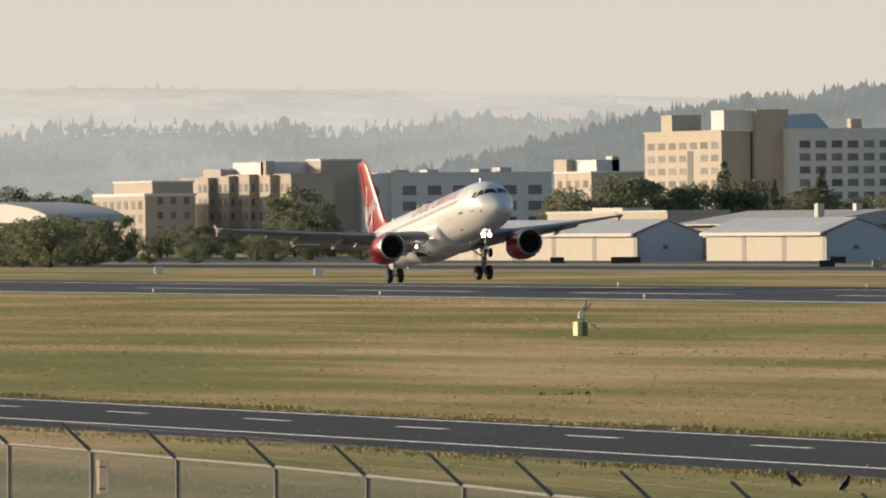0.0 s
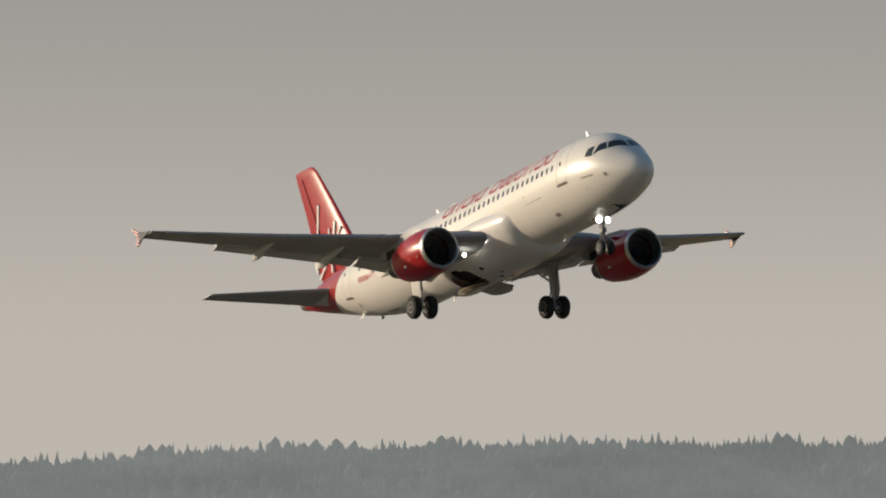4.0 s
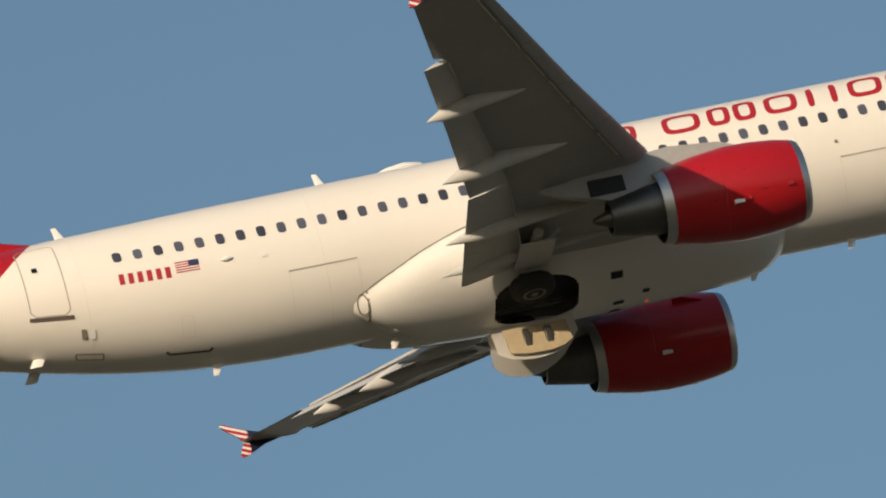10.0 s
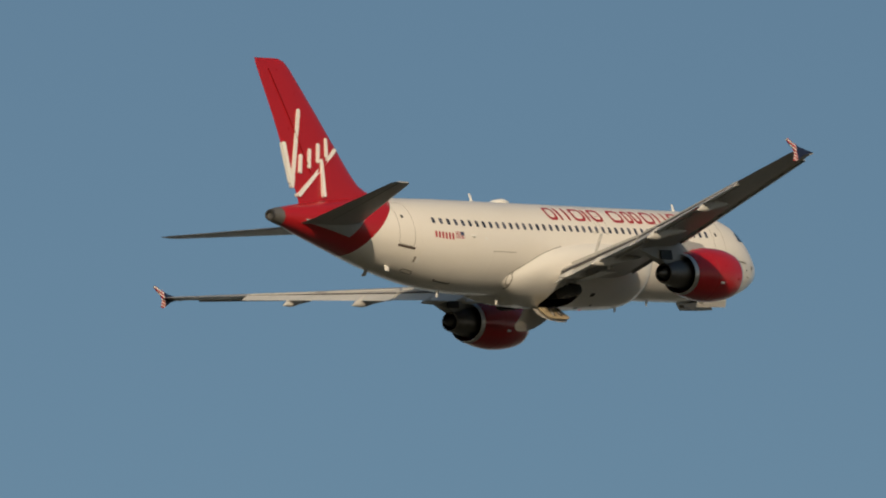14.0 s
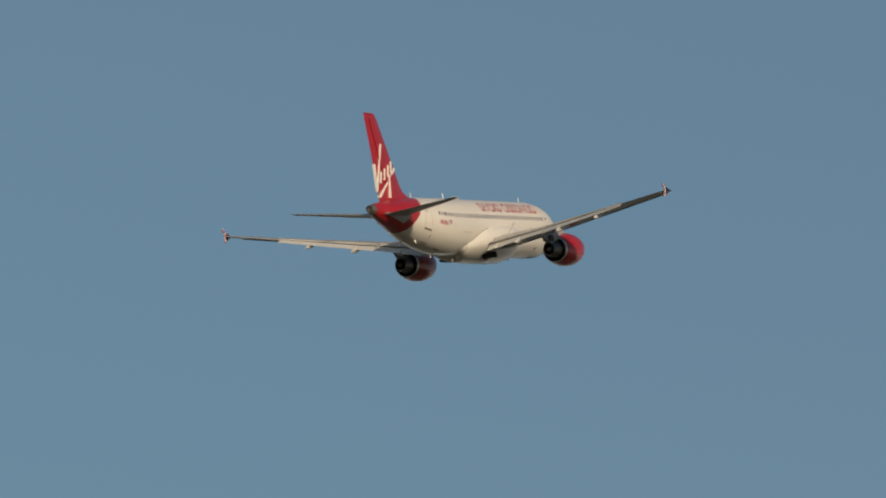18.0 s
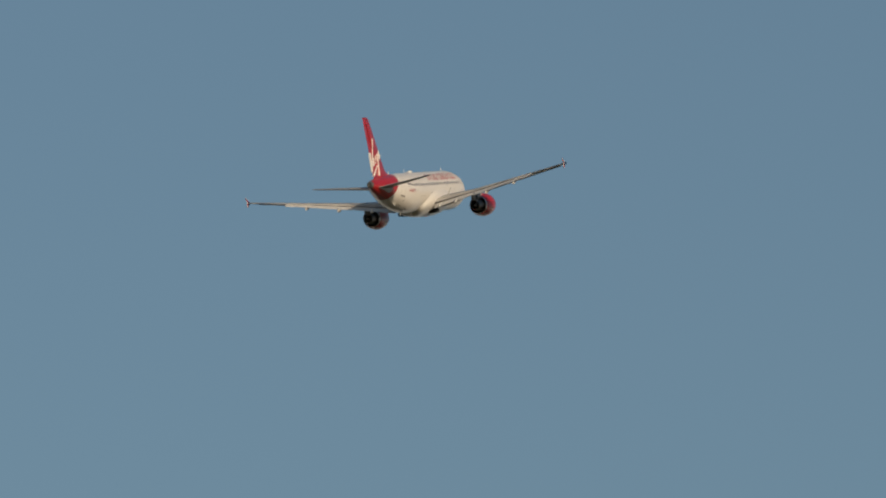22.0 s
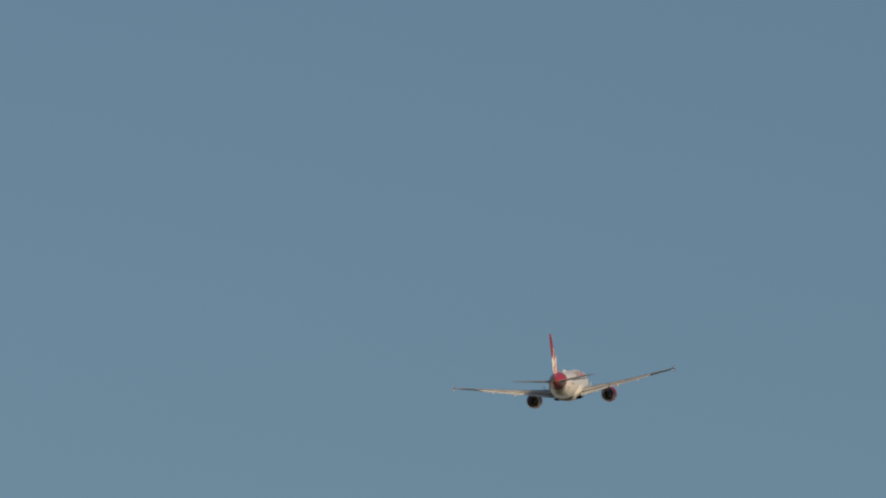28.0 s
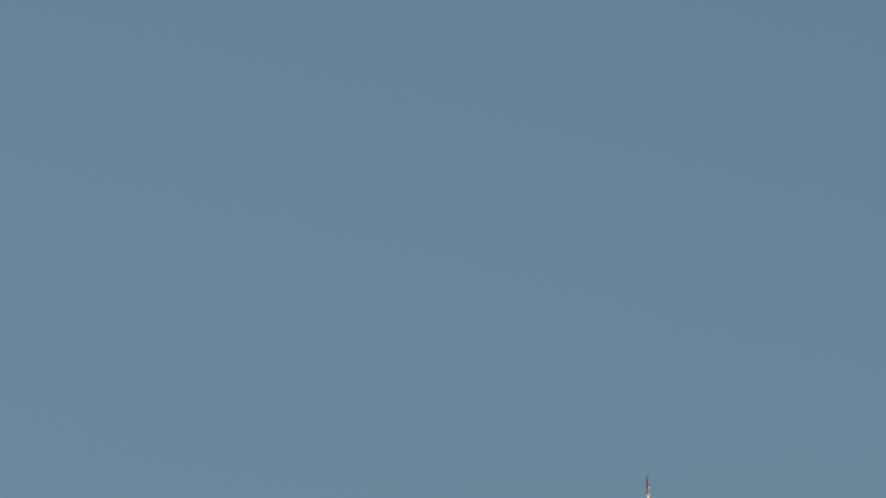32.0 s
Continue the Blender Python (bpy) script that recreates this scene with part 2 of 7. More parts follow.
def add_loft(bm, rings, closed=True, cap=True):
    rows = [[bm.verts.new(p) for p in r] for r in rings]
    n = len(rows[0])
    for a, b in zip(rows, rows[1:]):
        for i in range(n if closed else n - 1):
            j = (i + 1) % n
            bm.faces.new((a[i], a[j], b[j], b[i]))
    if cap and closed:
        bm.faces.new(rows[0])
        bm.faces.new(list(reversed(rows[-1])))
    return rows


def add_tube(bm, a, b, r, r2=None, n=10):
    a, b = Vector(a), Vector(b)
    d = (b - a).normalized()
    s = d.orthogonal().normalized()
    u = d.cross(s)
    r2 = r if r2 is None else r2
    ring = lambda c, q: [c + (s * math.cos(2 * math.pi * i / n) + u * math.sin(2 * math.pi * i / n)) * q for i in range(n)]
    add_loft(bm, [ring(a, r), ring(b, r2)])


def add_lathe(bm, profile, axis="x", n=32, centre=(0, 0, 0), closed_ends=True):
    """profile: (along, radius) pairs turned about an axis through centre."""
    rings = []
    for s, r in profile:
        ring = []
        for i in range(n):
            a = 2 * math.pi * i / n
            p = {"x": (s, r * math.cos(a), r * math.sin(a)), "y": (r * math.cos(a), s, r * math.sin(a)), "z": (r * math.cos(a), r * math.sin(a), s)}[axis]
            ring.append(Vector(p) + Vector(centre))
        rings.append(ring)
    add_loft(bm, rings, cap=closed_ends)


def spline(x, xs, ys):
    """A smooth curve through the given stations."""
    i = int(np.clip(np.searchsorted(xs, x) - 1, 0, len(xs) - 2))
    h = xs[i + 1] - xs[i]
    t = (x - xs[i]) / h
    slope = lambda k: (ys[min(k + 1, len(xs) - 1)] - ys[max(k - 1, 0)]) / (xs[min(k + 1, len(xs) - 1)] - xs[max(k - 1, 0)])
    m0, m1 = slope(i) * h, slope(i + 1) * h
    return (2 * t**3 - 3 * t**2 + 1) * ys[i] + (t**3 - 2 * t**2 + t) * m0 + (-2 * t**3 + 3 * t**2) * ys[i + 1] + (t**3 - t**2) * m1


# ---------------------------------------------------------------- the airliner
# stations X run aft from the nose; the thing's own origin lies at X = 17 on the cabin axis
F_X = (0.0, 0.12, 0.4, 0.9, 1.6, 2.3, 3.1, 4.1, 5.3, 6.5, 15.0, 23.5, 25.5, 27.5, 29.5, 31.5, 33.5, 35.5, 36.8, 37.65)
F_RY = (0.02, 0.31, 0.6, 0.92, 1.27, 1.52, 1.73, 1.88, 1.96, 1.975, 1.975, 1.975, 1.95, 1.85, 1.66, 1.38, 1.05, 0.68, 0.43, 0.25)
F_RZ = (0.02, 0.3, 0.56, 0.855, 1.245, 1.605, 1.835, 1.98, 2.05, 2.07, 2.07, 2.07, 2.02, 1.89, 1.685, 1.405, 1.07, 0.71, 0.44, 0.265)
F_ZC = (-0.69, -0.68, -0.64, -0.575, -0.425, -0.225, -0.115, -0.05, -0.01, 0.0, 0.0, 0.0, 0.05, 0.16, 0.34, 0.54, 0.745, 0.92, 1.03, 1.075)


def hull(X, theta, out=0.0):
    """A point on the fuselage skin: station, degrees from the top towards starboard, height above the skin."""
    ry, rz, zc = spline(X, F_X, F_RY) + out, spline(X, F_X, F_RZ) + out, spline(X, F_X, F_ZC)
    a = radians(theta)
    return Vector((17 - X, -ry * math.sin(a), zc + rz * math.cos(a)))


def theta_of(X, z):
    """Degrees from the top at which the skin has a given height."""
    return math.degrees(math.acos(max(-1, min(1, (z - spline(X, F_X, F_ZC)) / spline(X, F_X, F_RZ)))))


def add_patch(bm, c00, c10, c11, c01, nx=4, nt=4, out=0.012):
    """A sheet on the skin between four (X, theta) corners."""
    rows = []
    for i in range(nx + 1):
        s = i / nx
        a = ((1 - s) * c00[0] + s * c10[0], (1 - s) * c00[1] + s * c10[1])
        b = ((1 - s) * c01[0] + s * c11[0], (1 - s) * c01[1] + s * c11[1])
        rows.append([bm.verts.new(hull(a[0] + (b[0] - a[0]) * j / nt, a[1] + (b[1] - a[1]) * j / nt, out)) for j in range(nt + 1)])
    for p, q in zip(rows, rows[1:]):
        for j in range(nt):
            bm.faces.new((p[j], p[j + 1], q[j + 1], q[j]))


def add_skin_line(bm, pts, width=0.03, out=0.008):
    """A thin line on the skin through (X, theta) points; width in metres."""
    deg = math.degrees(width / 2.0)
    for (xa, ta), (xb, tb) in zip(pts, pts[1:]):
        dx, dt = xb - xa, radians(tb - ta) * 2.0
        k = math.hypot(dx, dt) or 1
        ox, ot = -dt / k * width / 2, dx / k * deg / 2
        n = max(1, int(abs(tb - ta) / 8))
        add_patch(bm, (xa - ox, ta - ot), (xa + ox, ta + ot), (xb + ox, tb + ot), (xb - ox, tb - ot), 1, n, out)


def add_frame(bm, xa, xb, side, t0, t1, stroke=0.15, lean=0.3):
    """A slanted rounded frame on the skin between two stations and two heights; a bar where there is no room inside."""
    xm, w, tm, h = (xa + xb) / 2, abs(xa - xb) / 2, (t0 + t1) / 2, (t1 - t0) / 2
    tall = radians(h) * 2.03
    rings = []
    for inset in ((0.0, stroke) if w > 1.25 * stroke else (0.0,)):
        ring = []
        for k in range(28):
            a = 2 * math.pi * k / 28
            u = math.copysign(abs(math.cos(a)) ** 0.55, math.cos(a)) * (w - inset)
            v = math.copysign(abs(math.sin(a)) ** 0.55, math.sin(a)) * (tall - inset)
            ring.append(bm.verts.new(hull(xm + u + lean * v * 0.5, side * (tm - math.degrees(-v / 2.03)), 0.008)))
        rings.append(ring)
    if len(rings) == 1:
        left, right = rings[0][7:22], [rings[0][7 - k] for k in range(15)]
        for k in range(14):
            quad = [left[k], left[k + 1], right[k + 1], right[k]]
            quad = [v for i, v in enumerate(quad) if v not in quad[:i]]
            if len(quad) > 2:
                bm.faces.new(quad)
        return
    for k in range(28):
        j = (k + 1) % 28
        bm.faces.new((rings[0][k], rings[0][j], rings[1][j], rings[1][k]))


def airfoil(n, thick, camber=0.015):
    """Closed section: chord fractions and heights, from the trailing edge over the top and back below."""
    pts = []
    for i in range(n + 1):
        x = 0.5 * (1 + math.cos(math.pi * i / n))
        t = 5 * thick * (0.2969 * math.sqrt(x) - 0.126 * x - 0.3516 * x * x + 0.2843 * x**3 - 0.1015 * x**4)
        pts.append((x, t + camber * 4 * x * (1 - x)))
    for i in range(1, n):
        x = 0.5 * (1 - math.cos(math.pi * i / n))
        t = 5 * thick * (0.2969 * math.sqrt(x) - 0.126 * x - 0.3516 * x * x + 0.2843 * x**3 - 0.1015 * x**4)
        pts.append((x, -t + camber * 4 * x * (1 - x)))
    return pts


# wing planform: span, leading edge, chord, height, thickness, washout
WING = ((0.0, 11.88, 7.6, -1.36, 0.145, 4.0), (1.95, 12.92, 6.6, -1.17, 0.14, 3.6), (6.4, 15.3, 4.25, -0.64, 0.118, 1.6), (11.0, 17.76, 2.95, 0.05, 0.108, 0.4), (16.75, 20.7, 1.6, 0.95, 0.10, -1.0))


def wing_at(y):
    ys = [w[0] for w in WING]
    return [float(np.interp(y, ys, [w[k] for w in WING])) for k in range(1, 6)]


def wing_ring(y, side, front=0.0, back=1.0, n=14, drop=0.0, turn=0.0, shift=0.0, thin=1.0):
    """A wing section cut between two chord fractions; turn: degrees, trailing edge down."""
    le, c, z, t, wash = wing_at(y)
    pts = []
    for x, h in airfoil(n, t):
        x = min(max(x, front), back)
        pts.append((x, h * thin))
    out = []
    w = radians(-wash)
    for x, h in pts:
        dx, dz = (x - front) * c, h * c
        if turn:
            a = radians(-turn)
            dx, dz = dx * math.cos(a) - dz * math.sin(a), dx * math.sin(a) + dz * math.cos(a)
        X, Z = front * c + dx + shift * c, dz - drop * c
        X, Z = 0.3 * c + (X - 0.3 * c) * math.cos(w) - Z * math.sin(w), (X - 0.3 * c) * math.sin(w) + Z * math.cos(w)
        out.append((17 - (le + X), side * y, z + Z))
    return out


def add_spindle(bm, rows, n=12):
    """Rings of (X, y, z, half width, half height) along a body."""
    add_loft(bm, [[(17 - X, y + w * math.cos(2 * math.pi * i / n), z + h * math.sin(2 * math.pi * i / n)) for i in range(n)] for X, y, z, w, h in rows])


def build_airliner():
    plane = tagged(group_at("airliner"), "white twin-engine jet airliner with red tail and red engines", "airplane")
    # fuselage
    bm = bmesh.new()
    xs = [0.0, 0.03, 0.08, 0.16, 0.28, 0.45, 0.68, 0.95, 1.25, 1.6, 2.0, 2.4, 2.9, 3.4, 4.0, 4.6, 5.3, 6.0] + [6.5 + 0.85 * i for i in range(21)] + [24.0 + 0.525 * i for i in range(27)]
    add_loft(bm, [[hull(x, 360 * i / 56) for i in range(56)] for x in xs])
    part("fuselage", bm, LIVERY, plane, "white barrel with a red tail cone")
    bm = bmesh.new()
    add_lathe(bm, ((-20.65, 0.25), (-20.77, 0.24), (-20.77, 0.17), (-20.65, 0.16)), "x", 20, (0, 0, 1.075))
    part("exhaust", bm, DARK_METAL, plane, "dark exhaust pipe in the tail cone")
    bm = bmesh.new()
    add_loft(bm, [[hull(x, 360 * i / 28, 0.012) for i in range(28)] for x in (37.12, 37.3, 37.5, 37.66)])
    part("tail_cap", bm, CAP_METAL, plane, "bare grey metal cap round the exhaust")
    # wings
    for side, word in ((-1, "right"), (1, "left")):
        bm = bmesh.new()
        add_loft(bm, [wing_ring(y, side, 0, 0.9) for y in (0.6, 1.95, 3.2, 4.6, 6.4, 8.5, 11.0, 13.2)] + [wing_ring(y, side, 0, 1.0) for y in (13.25, 15.0, 16.4, 16.75, 16.9)])
        wing = part("wing", bm, WING_GREY, plane, "swept grey wing with extended flaps")
        for a, b, name in ((2.1, 6.35, "flap"), (6.5, 13.15, "flap")):
            bm = bmesh.new()
            ring = lambda y: wing_ring(y, side, 0.74, 1.0, turn=14 if a > 5 else 12, shift=((0.29 + 0.003 * y) if a > 5 else (0.12 + 0.033 * y)) / wing_at(y)[1], drop=0.02)
            add_loft(bm, [ring(a), ring((a + b) / 2), ring(b)])
            part(name, bm, FLAP_PAINT, wing, "pale extended flap")
            # dark strip paints the gap's shade on the wing end behind the spoilers
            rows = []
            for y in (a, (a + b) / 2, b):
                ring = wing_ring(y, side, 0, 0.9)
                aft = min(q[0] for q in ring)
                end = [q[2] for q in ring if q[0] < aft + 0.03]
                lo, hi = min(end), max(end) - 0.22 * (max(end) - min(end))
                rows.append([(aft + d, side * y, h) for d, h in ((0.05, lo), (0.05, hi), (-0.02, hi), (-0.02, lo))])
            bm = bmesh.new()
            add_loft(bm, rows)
            part("flap_cove", bm, COVE_SHADE, wing, "dark strip painting the shade above the flap", smooth=False)
        # leading-edge slats
        for a, b in ((2.6, 4.9), (6.4, 8.6), (8.65, 11.0), (11.05, 13.4), (13.45, 16.2)):
            bm2 = bmesh.new()
            add_loft(bm2, [[(p[0] + 0.16, p[1], p[2] - 0.07) for p in wing_ring(y, side, 0.0, 0.13)] for y in (a, (a + b) / 2, b)])
            part("slat", bm2, WING_GREY, wing)
        # white strips stand in for sunlight coming through the slat and flap gaps
        for a, b, x in ((2.3, 4.3, 0.865), (4.8, 6.3, 0.865), (6.6, 7.7, 0.865), (8.1, 10.9, 0.865), (11.3, 13.0, 0.865)) + tuple((6.7 + 1.62 * k, 8.0 + 1.62 * k, 0.115) for k in range(6)):
            bm = bmesh.new()
            rows = []
            for y in (a, b):
                le, c, z, t, w = wing_at(y)
                h = 5 * t * (0.2969 * math.sqrt(x) - 0.126 * x - 0.3516 * x * x + 0.2843 * x**3 - 0.1015 * x**4) - 0.06 * x * (1 - x)
                tilt = (x - 0.3) * c * math.sin(radians(-w))
                wid = 0.018 if x < 0.5 else 0.014
                rows.append([(17 - (le + x * c + d), side * y, z + tilt - h * c + e) for d, e in ((-wid, 0.05), (-wid, -0.045), (wid, -0.045), (wid, 0.05))])
            add_loft(bm, rows)
            part("slat_seal" if x < 0.5 else "flap_seal", bm, DECAL_WHITE, wing, "thin white strip painting sunlight in the gap", smooth=False)
        # flap track fairings
        for y, long in ((2.75, 0.85), (4.55, 0.95), (7.9, 1.0), (11.1, 0.85)):
            le, c, z, t, w = wing_at(y)
            x0, x1 = le + c * 0.34, le + c + 0.8 * long
            zz = z - 0.06 * c
            bm = bmesh.new()
            rows = []
            for i in range(15):
                s = i / 14
                r = 0.245 * long * ((s / 0.66) ** 0.75 * (1 - 0.25 * s / 0.66) / 0.75 if s < 0.66 else max(0.02, 1 - ((s - 0.66) / 0.34) ** 1.7))
                rows.append((x0 + (x1 - x0) * s, side * y, zz + 0.03 - 0.1 * s * long - 0.42 * max(0.0, s - 0.45) ** 1.3 * 1.6 * long, max(0.012, r * 0.8), max(0.015, r * 1.15)))
            add_spindle(bm, rows)
            part("flap_fairing", bm, FAIRING, wing, "pale canoe-shaped fairing")
        # wingtip fence
        bm = bmesh.new()
        outline = ((20.8, 0.9), (21.3, 0.99), (21.85, 1.1), (22.3, 1.26), (22.68, 1.46), (22.82, 1.44), (22.6, 1.22), (22.34, 1.02), (22.26, 0.86), (22.36, 0.66), (22.42, 0.49), (22.3, 0.46), (22.0, 0.58), (21.7, 0.72), (21.2, 0.83))
        for dy in (-0.03, 0.03):
            bm.faces.new([bm.verts.new((17 - x, side * 16.93 + dy, z + 0.08)) for x, z in outline])
        fs = list(bm.faces)
        n = len(outline)
        for i in range(n):
            j = (i + 1) % n
            bm.faces.new((fs[0].verts[i], fs[0].verts[j], fs[1].verts[j], fs[1].verts[i]))
        part("wingtip_fence", bm, FLAG, wing, "small arrow-shaped tip with red and white stripes", smooth=False)
    # belly fairing with open wheel bays
    fx = (10.85, 11.15, 11.5, 12.0, 12.8, 14.0, 16.5, 18.8, 20.2, 21.2, 21.8, 22.15, 22.3)
    fh = (0.0, 0.22, 0.36, 0.44, 0.48, 0.52, 0.54, 0.50, 0.43, 0.37, 0.29, 0.17, 0.0)
    ft = (116, 104, 98, 95, 93, 90, 91, 98, 109, 121, 129, 135, 140)

    def bulge(X, th):
        """A point on the belly fairing, which swells out of the hull below a curved upper edge."""
        t0 = spline(X, fx, ft)
        d = 180 - abs(180 - th)
        low = float(np.interp(X, (20.0, 20.8, 21.4, 21.9, 22.3), (215, 181, 168, 157, 146)))
        lift = max(0.0, spline(X, fx, fh)) * (1 - math.exp(-max(0.0, d - t0) / 9.0)) * (1 - math.exp(-max(0.0, low - d) / 6.0))
        return hull(X, th, lift - 0.012 - min(0.06, 0.006 * max(0.0, t0 - d, d - low)))

    bm = bmesh.new()
    gx = [10.85 + 0.075 * i for i in range(9)] + [11.5 + 0.345 * i for i in range(14)] + [16.2 + 0.05 * i for i in range(56)] + [19.1 + 0.345 * i for i in range(8)] + [21.6, 21.8, 22.0, 22.1, 22.2, 22.28]
    gt = [86 + 2 * i for i in range(25)] + [136 + 0.8 * i for i in range(110)] + [224 + 2 * i for i in range(26)]
    rows = [[bm.verts.new(bulge(x, t)) for t in gt] for x in gx]
    bays = lambda x, t: (abs(x - 17.6) / 1.12) ** 3 + (abs(180 - t) / 1.0 - 23.5) ** 2 * abs(abs(180 - t) - 23.5) / 18.5**3 < 1 if abs(180 - t) > 4 else False
    leg_bays = lambda x, t: (abs(x - 17.75) / 0.5) ** 2 + (abs(abs(180 - t) - 38.5) / 8.5) ** 2 < 1
    for (xa, ra), (xb, rb) in zip(zip(gx, rows), zip(gx[1:], rows[1:])):
        for k in range(len(gt) - 1):
            mid = ((xa + xb) / 2, (gt[k] + gt[k + 1]) / 2)
            if not bays(*mid) and not leg_bays(*mid):
                bm.faces.new((ra[k], ra[k + 1], rb[k + 1], rb[k]))
    belly = part("belly_fairing", bm, WHITE_PAINT, plane, "white belly fairing with open wheel bays")
    for side in (-1, 1):
        bm = bmesh.new()
        xs = [18.4 + 0.19 * i for i in range(21)]
        add_loft(bm, [[bulge(X, 180 + side * (180 - spline(X, fx, ft) + d)) + Vector((0, side * 0.022, 0)) for d in (1.2, 0.3)] for X in xs], closed=False)
        part("edge_seal", bm, SEAM, belly, "thin dark seal along the upper edge")
        # dark-edged round vent at the aft end of the fairing
        bm = bmesh.new()
        oval = lambda k, a: bulge(22.03 + 0.15 * k * math.cos(a), 180 + side * (41 + 8.0 * k * math.sin(a)))
        push = lambda q: q + Vector((0, q.y, q.z)).normalized() * 0.02
        add_loft(bm, [[push(oval(k, 2 * math.pi * i / 20)) for k in (1.0, 0.82)] for i in range(21)], closed=False)
        part("vent_ring", bm, SEAM, belly, "dark oval ring at the aft end")
    # black sheets on the hull paint the shade inside the wheel bays
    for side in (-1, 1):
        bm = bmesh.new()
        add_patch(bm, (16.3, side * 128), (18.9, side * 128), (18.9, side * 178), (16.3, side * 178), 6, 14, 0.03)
        part("wheel_bay", bm, BLACK, plane, "black sheet painting the shade in the wheel bay")
    # doors over the wheel bays, hinged beside the keel
    movers = {"belly_door": []}
    for side in (-1, 1):
        bm = bmesh.new()
        hinge = bulge(17.5, 180 + side * 4)
        g = [[bulge(16.6 + 2.2 * i / 8, 180 + side * (4 + 29 * (0.4, 0.64, 0.82, 0.93, 0.99, 1.0, 0.97, 0.88, 0.68)[i] * j / 8)) - hinge for j in range(9)] for i in range(9)]
        vs = [[bm.verts.new(p) for p in r] for r in g]
        for a, b in zip(vs, vs[1:]):
            for k in range(8):
                bm.faces.new((a[k], a[k + 1], b[k + 1], b[k]))
        r = bmesh.ops.solidify(bm, geom=bm.faces[:], thickness=0.05)
        d = part("belly_door", bm, WHITE_PAINT, plane, "curved white gear door")
        d.location = hinge
        bm = bmesh.new()
        g = [[bulge(16.85 + 1.7 * i / 6, 180 + side * (8 + 22 * (0.7, 0.9, 1.0, 1.0, 1.0, 0.95, 0.85)[i] * j / 5)) * 0.985 - hinge for j in range(6)] for i in range(7)]
        up = Vector((0, 0, 0.06))
        add_loft(bm, [[v + up for v in r] + [v + up * 2 for v in reversed(r)] for r in g])
        part("door_liner", bm, PRIMER, d, "tan primed inner panel")
        for i in (2, 4):
            bm = bmesh.new()
            c = bulge(16.85 + 1.7 * i / 6, 180 + side * 17) - hinge + Vector((0, 0, 0.2))
            add_box(bm, c - Vector((0.09, 0.25, 0.05)), c + Vector((0.09, 0.25, 0.05)), bevel=0.02)
            part("actuator", bm, DARK_METAL, d)
        movers["belly_door"].append((d, side, hinge.copy()))
    # fin, rudder and dorsal fillet
    fin = ((1.2, 29.4, 6.05, 0.07), (2.03, 29.27, 6.2, 0.07), (2.12, 29.72, 5.8, 0.075), (2.27, 30.27, 5.3, 0.08), (2.52, 30.79, 4.87, 0.09), (2.96, 31.24, 4.55, 0.1), (3.41, 31.59, 4.32, 0.1), (5.51, 33.14, 3.33, 0.095), (7.52, 34.71, 2.42, 0.09), (7.84, 35.04, 2.16, 0.075), (7.97, 35.44, 1.76, 0.04))
    bm = bmesh.new()
    add_loft(bm, [[(17 - (le + x * c), h * c, z) for x, h in airfoil(14, t, 0)] for z, le, c, t in fin])
    f = part("fin", bm, RED_PAINT, plane, "glossy red tail fin with white strokes")
    fin_half = lambda X, z: 0.05 * float(np.interp(z, [r[0] for r in fin], [r[2] for r in fin])) * 2.1 * math.sqrt(max(0.02, 1 - abs((X - float(np.interp(z, [r[0] for r in fin], [r[1] for r in fin]))) / float(np.interp(z, [r[0] for r in fin], [r[2] for r in fin])) - 0.3) * 1.35)) * 0.62
    strokes = [((34.74, 5.67), (35.8, 2.4), 0.2), ((36.02, 4.21), (35.85, 2.6), 0.22), ((35.42, 2.0), (32.46, 4.01), 0.17), ((33.6, 3.51), (33.74, 2.0), 0.17)]
    strokes += [((35.18 - 0.66 * k, 3.02 + 0.235 * k), (35.0 - 0.66 * k, 3.7 + 0.25 * k), 0.17) for k in range(4)]
    for side in (-1, 1):
        for (xa, za), (xb, zb), w in strokes:
            bm = bmesh.new()
            dx, dz = xb - xa, zb - za
            k = math.hypot(dx, dz)
            ox, oz = -dz / k * w / 2, dx / k * w / 2
            ring = []
            for i in range(7):
                a = math.pi * i / 6
                ring.append((xb + ox * math.cos(a) + dx / k * w / 2 * math.sin(a), zb + oz * math.cos(a) + dz / k * w / 2 * math.sin(a)))
            for i in range(7):
                a = math.pi * i / 6
                ring.append((xa - ox * math.cos(a) - dx / k * w / 2 * math.sin(a), za - oz * math.cos(a) - dz / k * w / 2 * math.sin(a)))
            inner, outer = [], []
            for x, z in ring:
                inner.append((17 - x, 0.0, z))
                outer.append((17 - x, side * (fin_half(x, z) + 0.018), z))
            add_loft(bm, [inner, outer])
            part("stripe", bm, DECAL_WHITE, f, smooth=False)
        bm = bmesh.new()
        add_loft(bm, [[(17 - (le + 0.7 * c + d), side * (fin_half(le + 0.7 * c, z) + o), z) for d, o in ((-0.006, -0.05), (-0.006, 0.004), (0.006, 0.004), (0.006, -0.05))] for z, le, c, t in fin[5:9]])
        part("rudder_seam", bm, RED_DARK, f, smooth=False)
    # tailplanes
    for side in (-1, 1):
        bm = bmesh.new()
        tp = ((0.3, 31.95, 4.25, 0.66, 0.10), (1.2, 32.52, 3.65, 0.76, 0.10), (6.05, 35.9, 1.36, 1.3, 0.09), (6.2, 36.13, 1.06, 1.32, 0.06))
        add_loft(bm, [[(17 - (le + x * c), side * y, z + h * c) for x, h in airfoil(10, t, 0)] for y, le, c, z, t in tp])
        st = part("tailplane", bm, WING_GREY, plane, "grey tailplane")
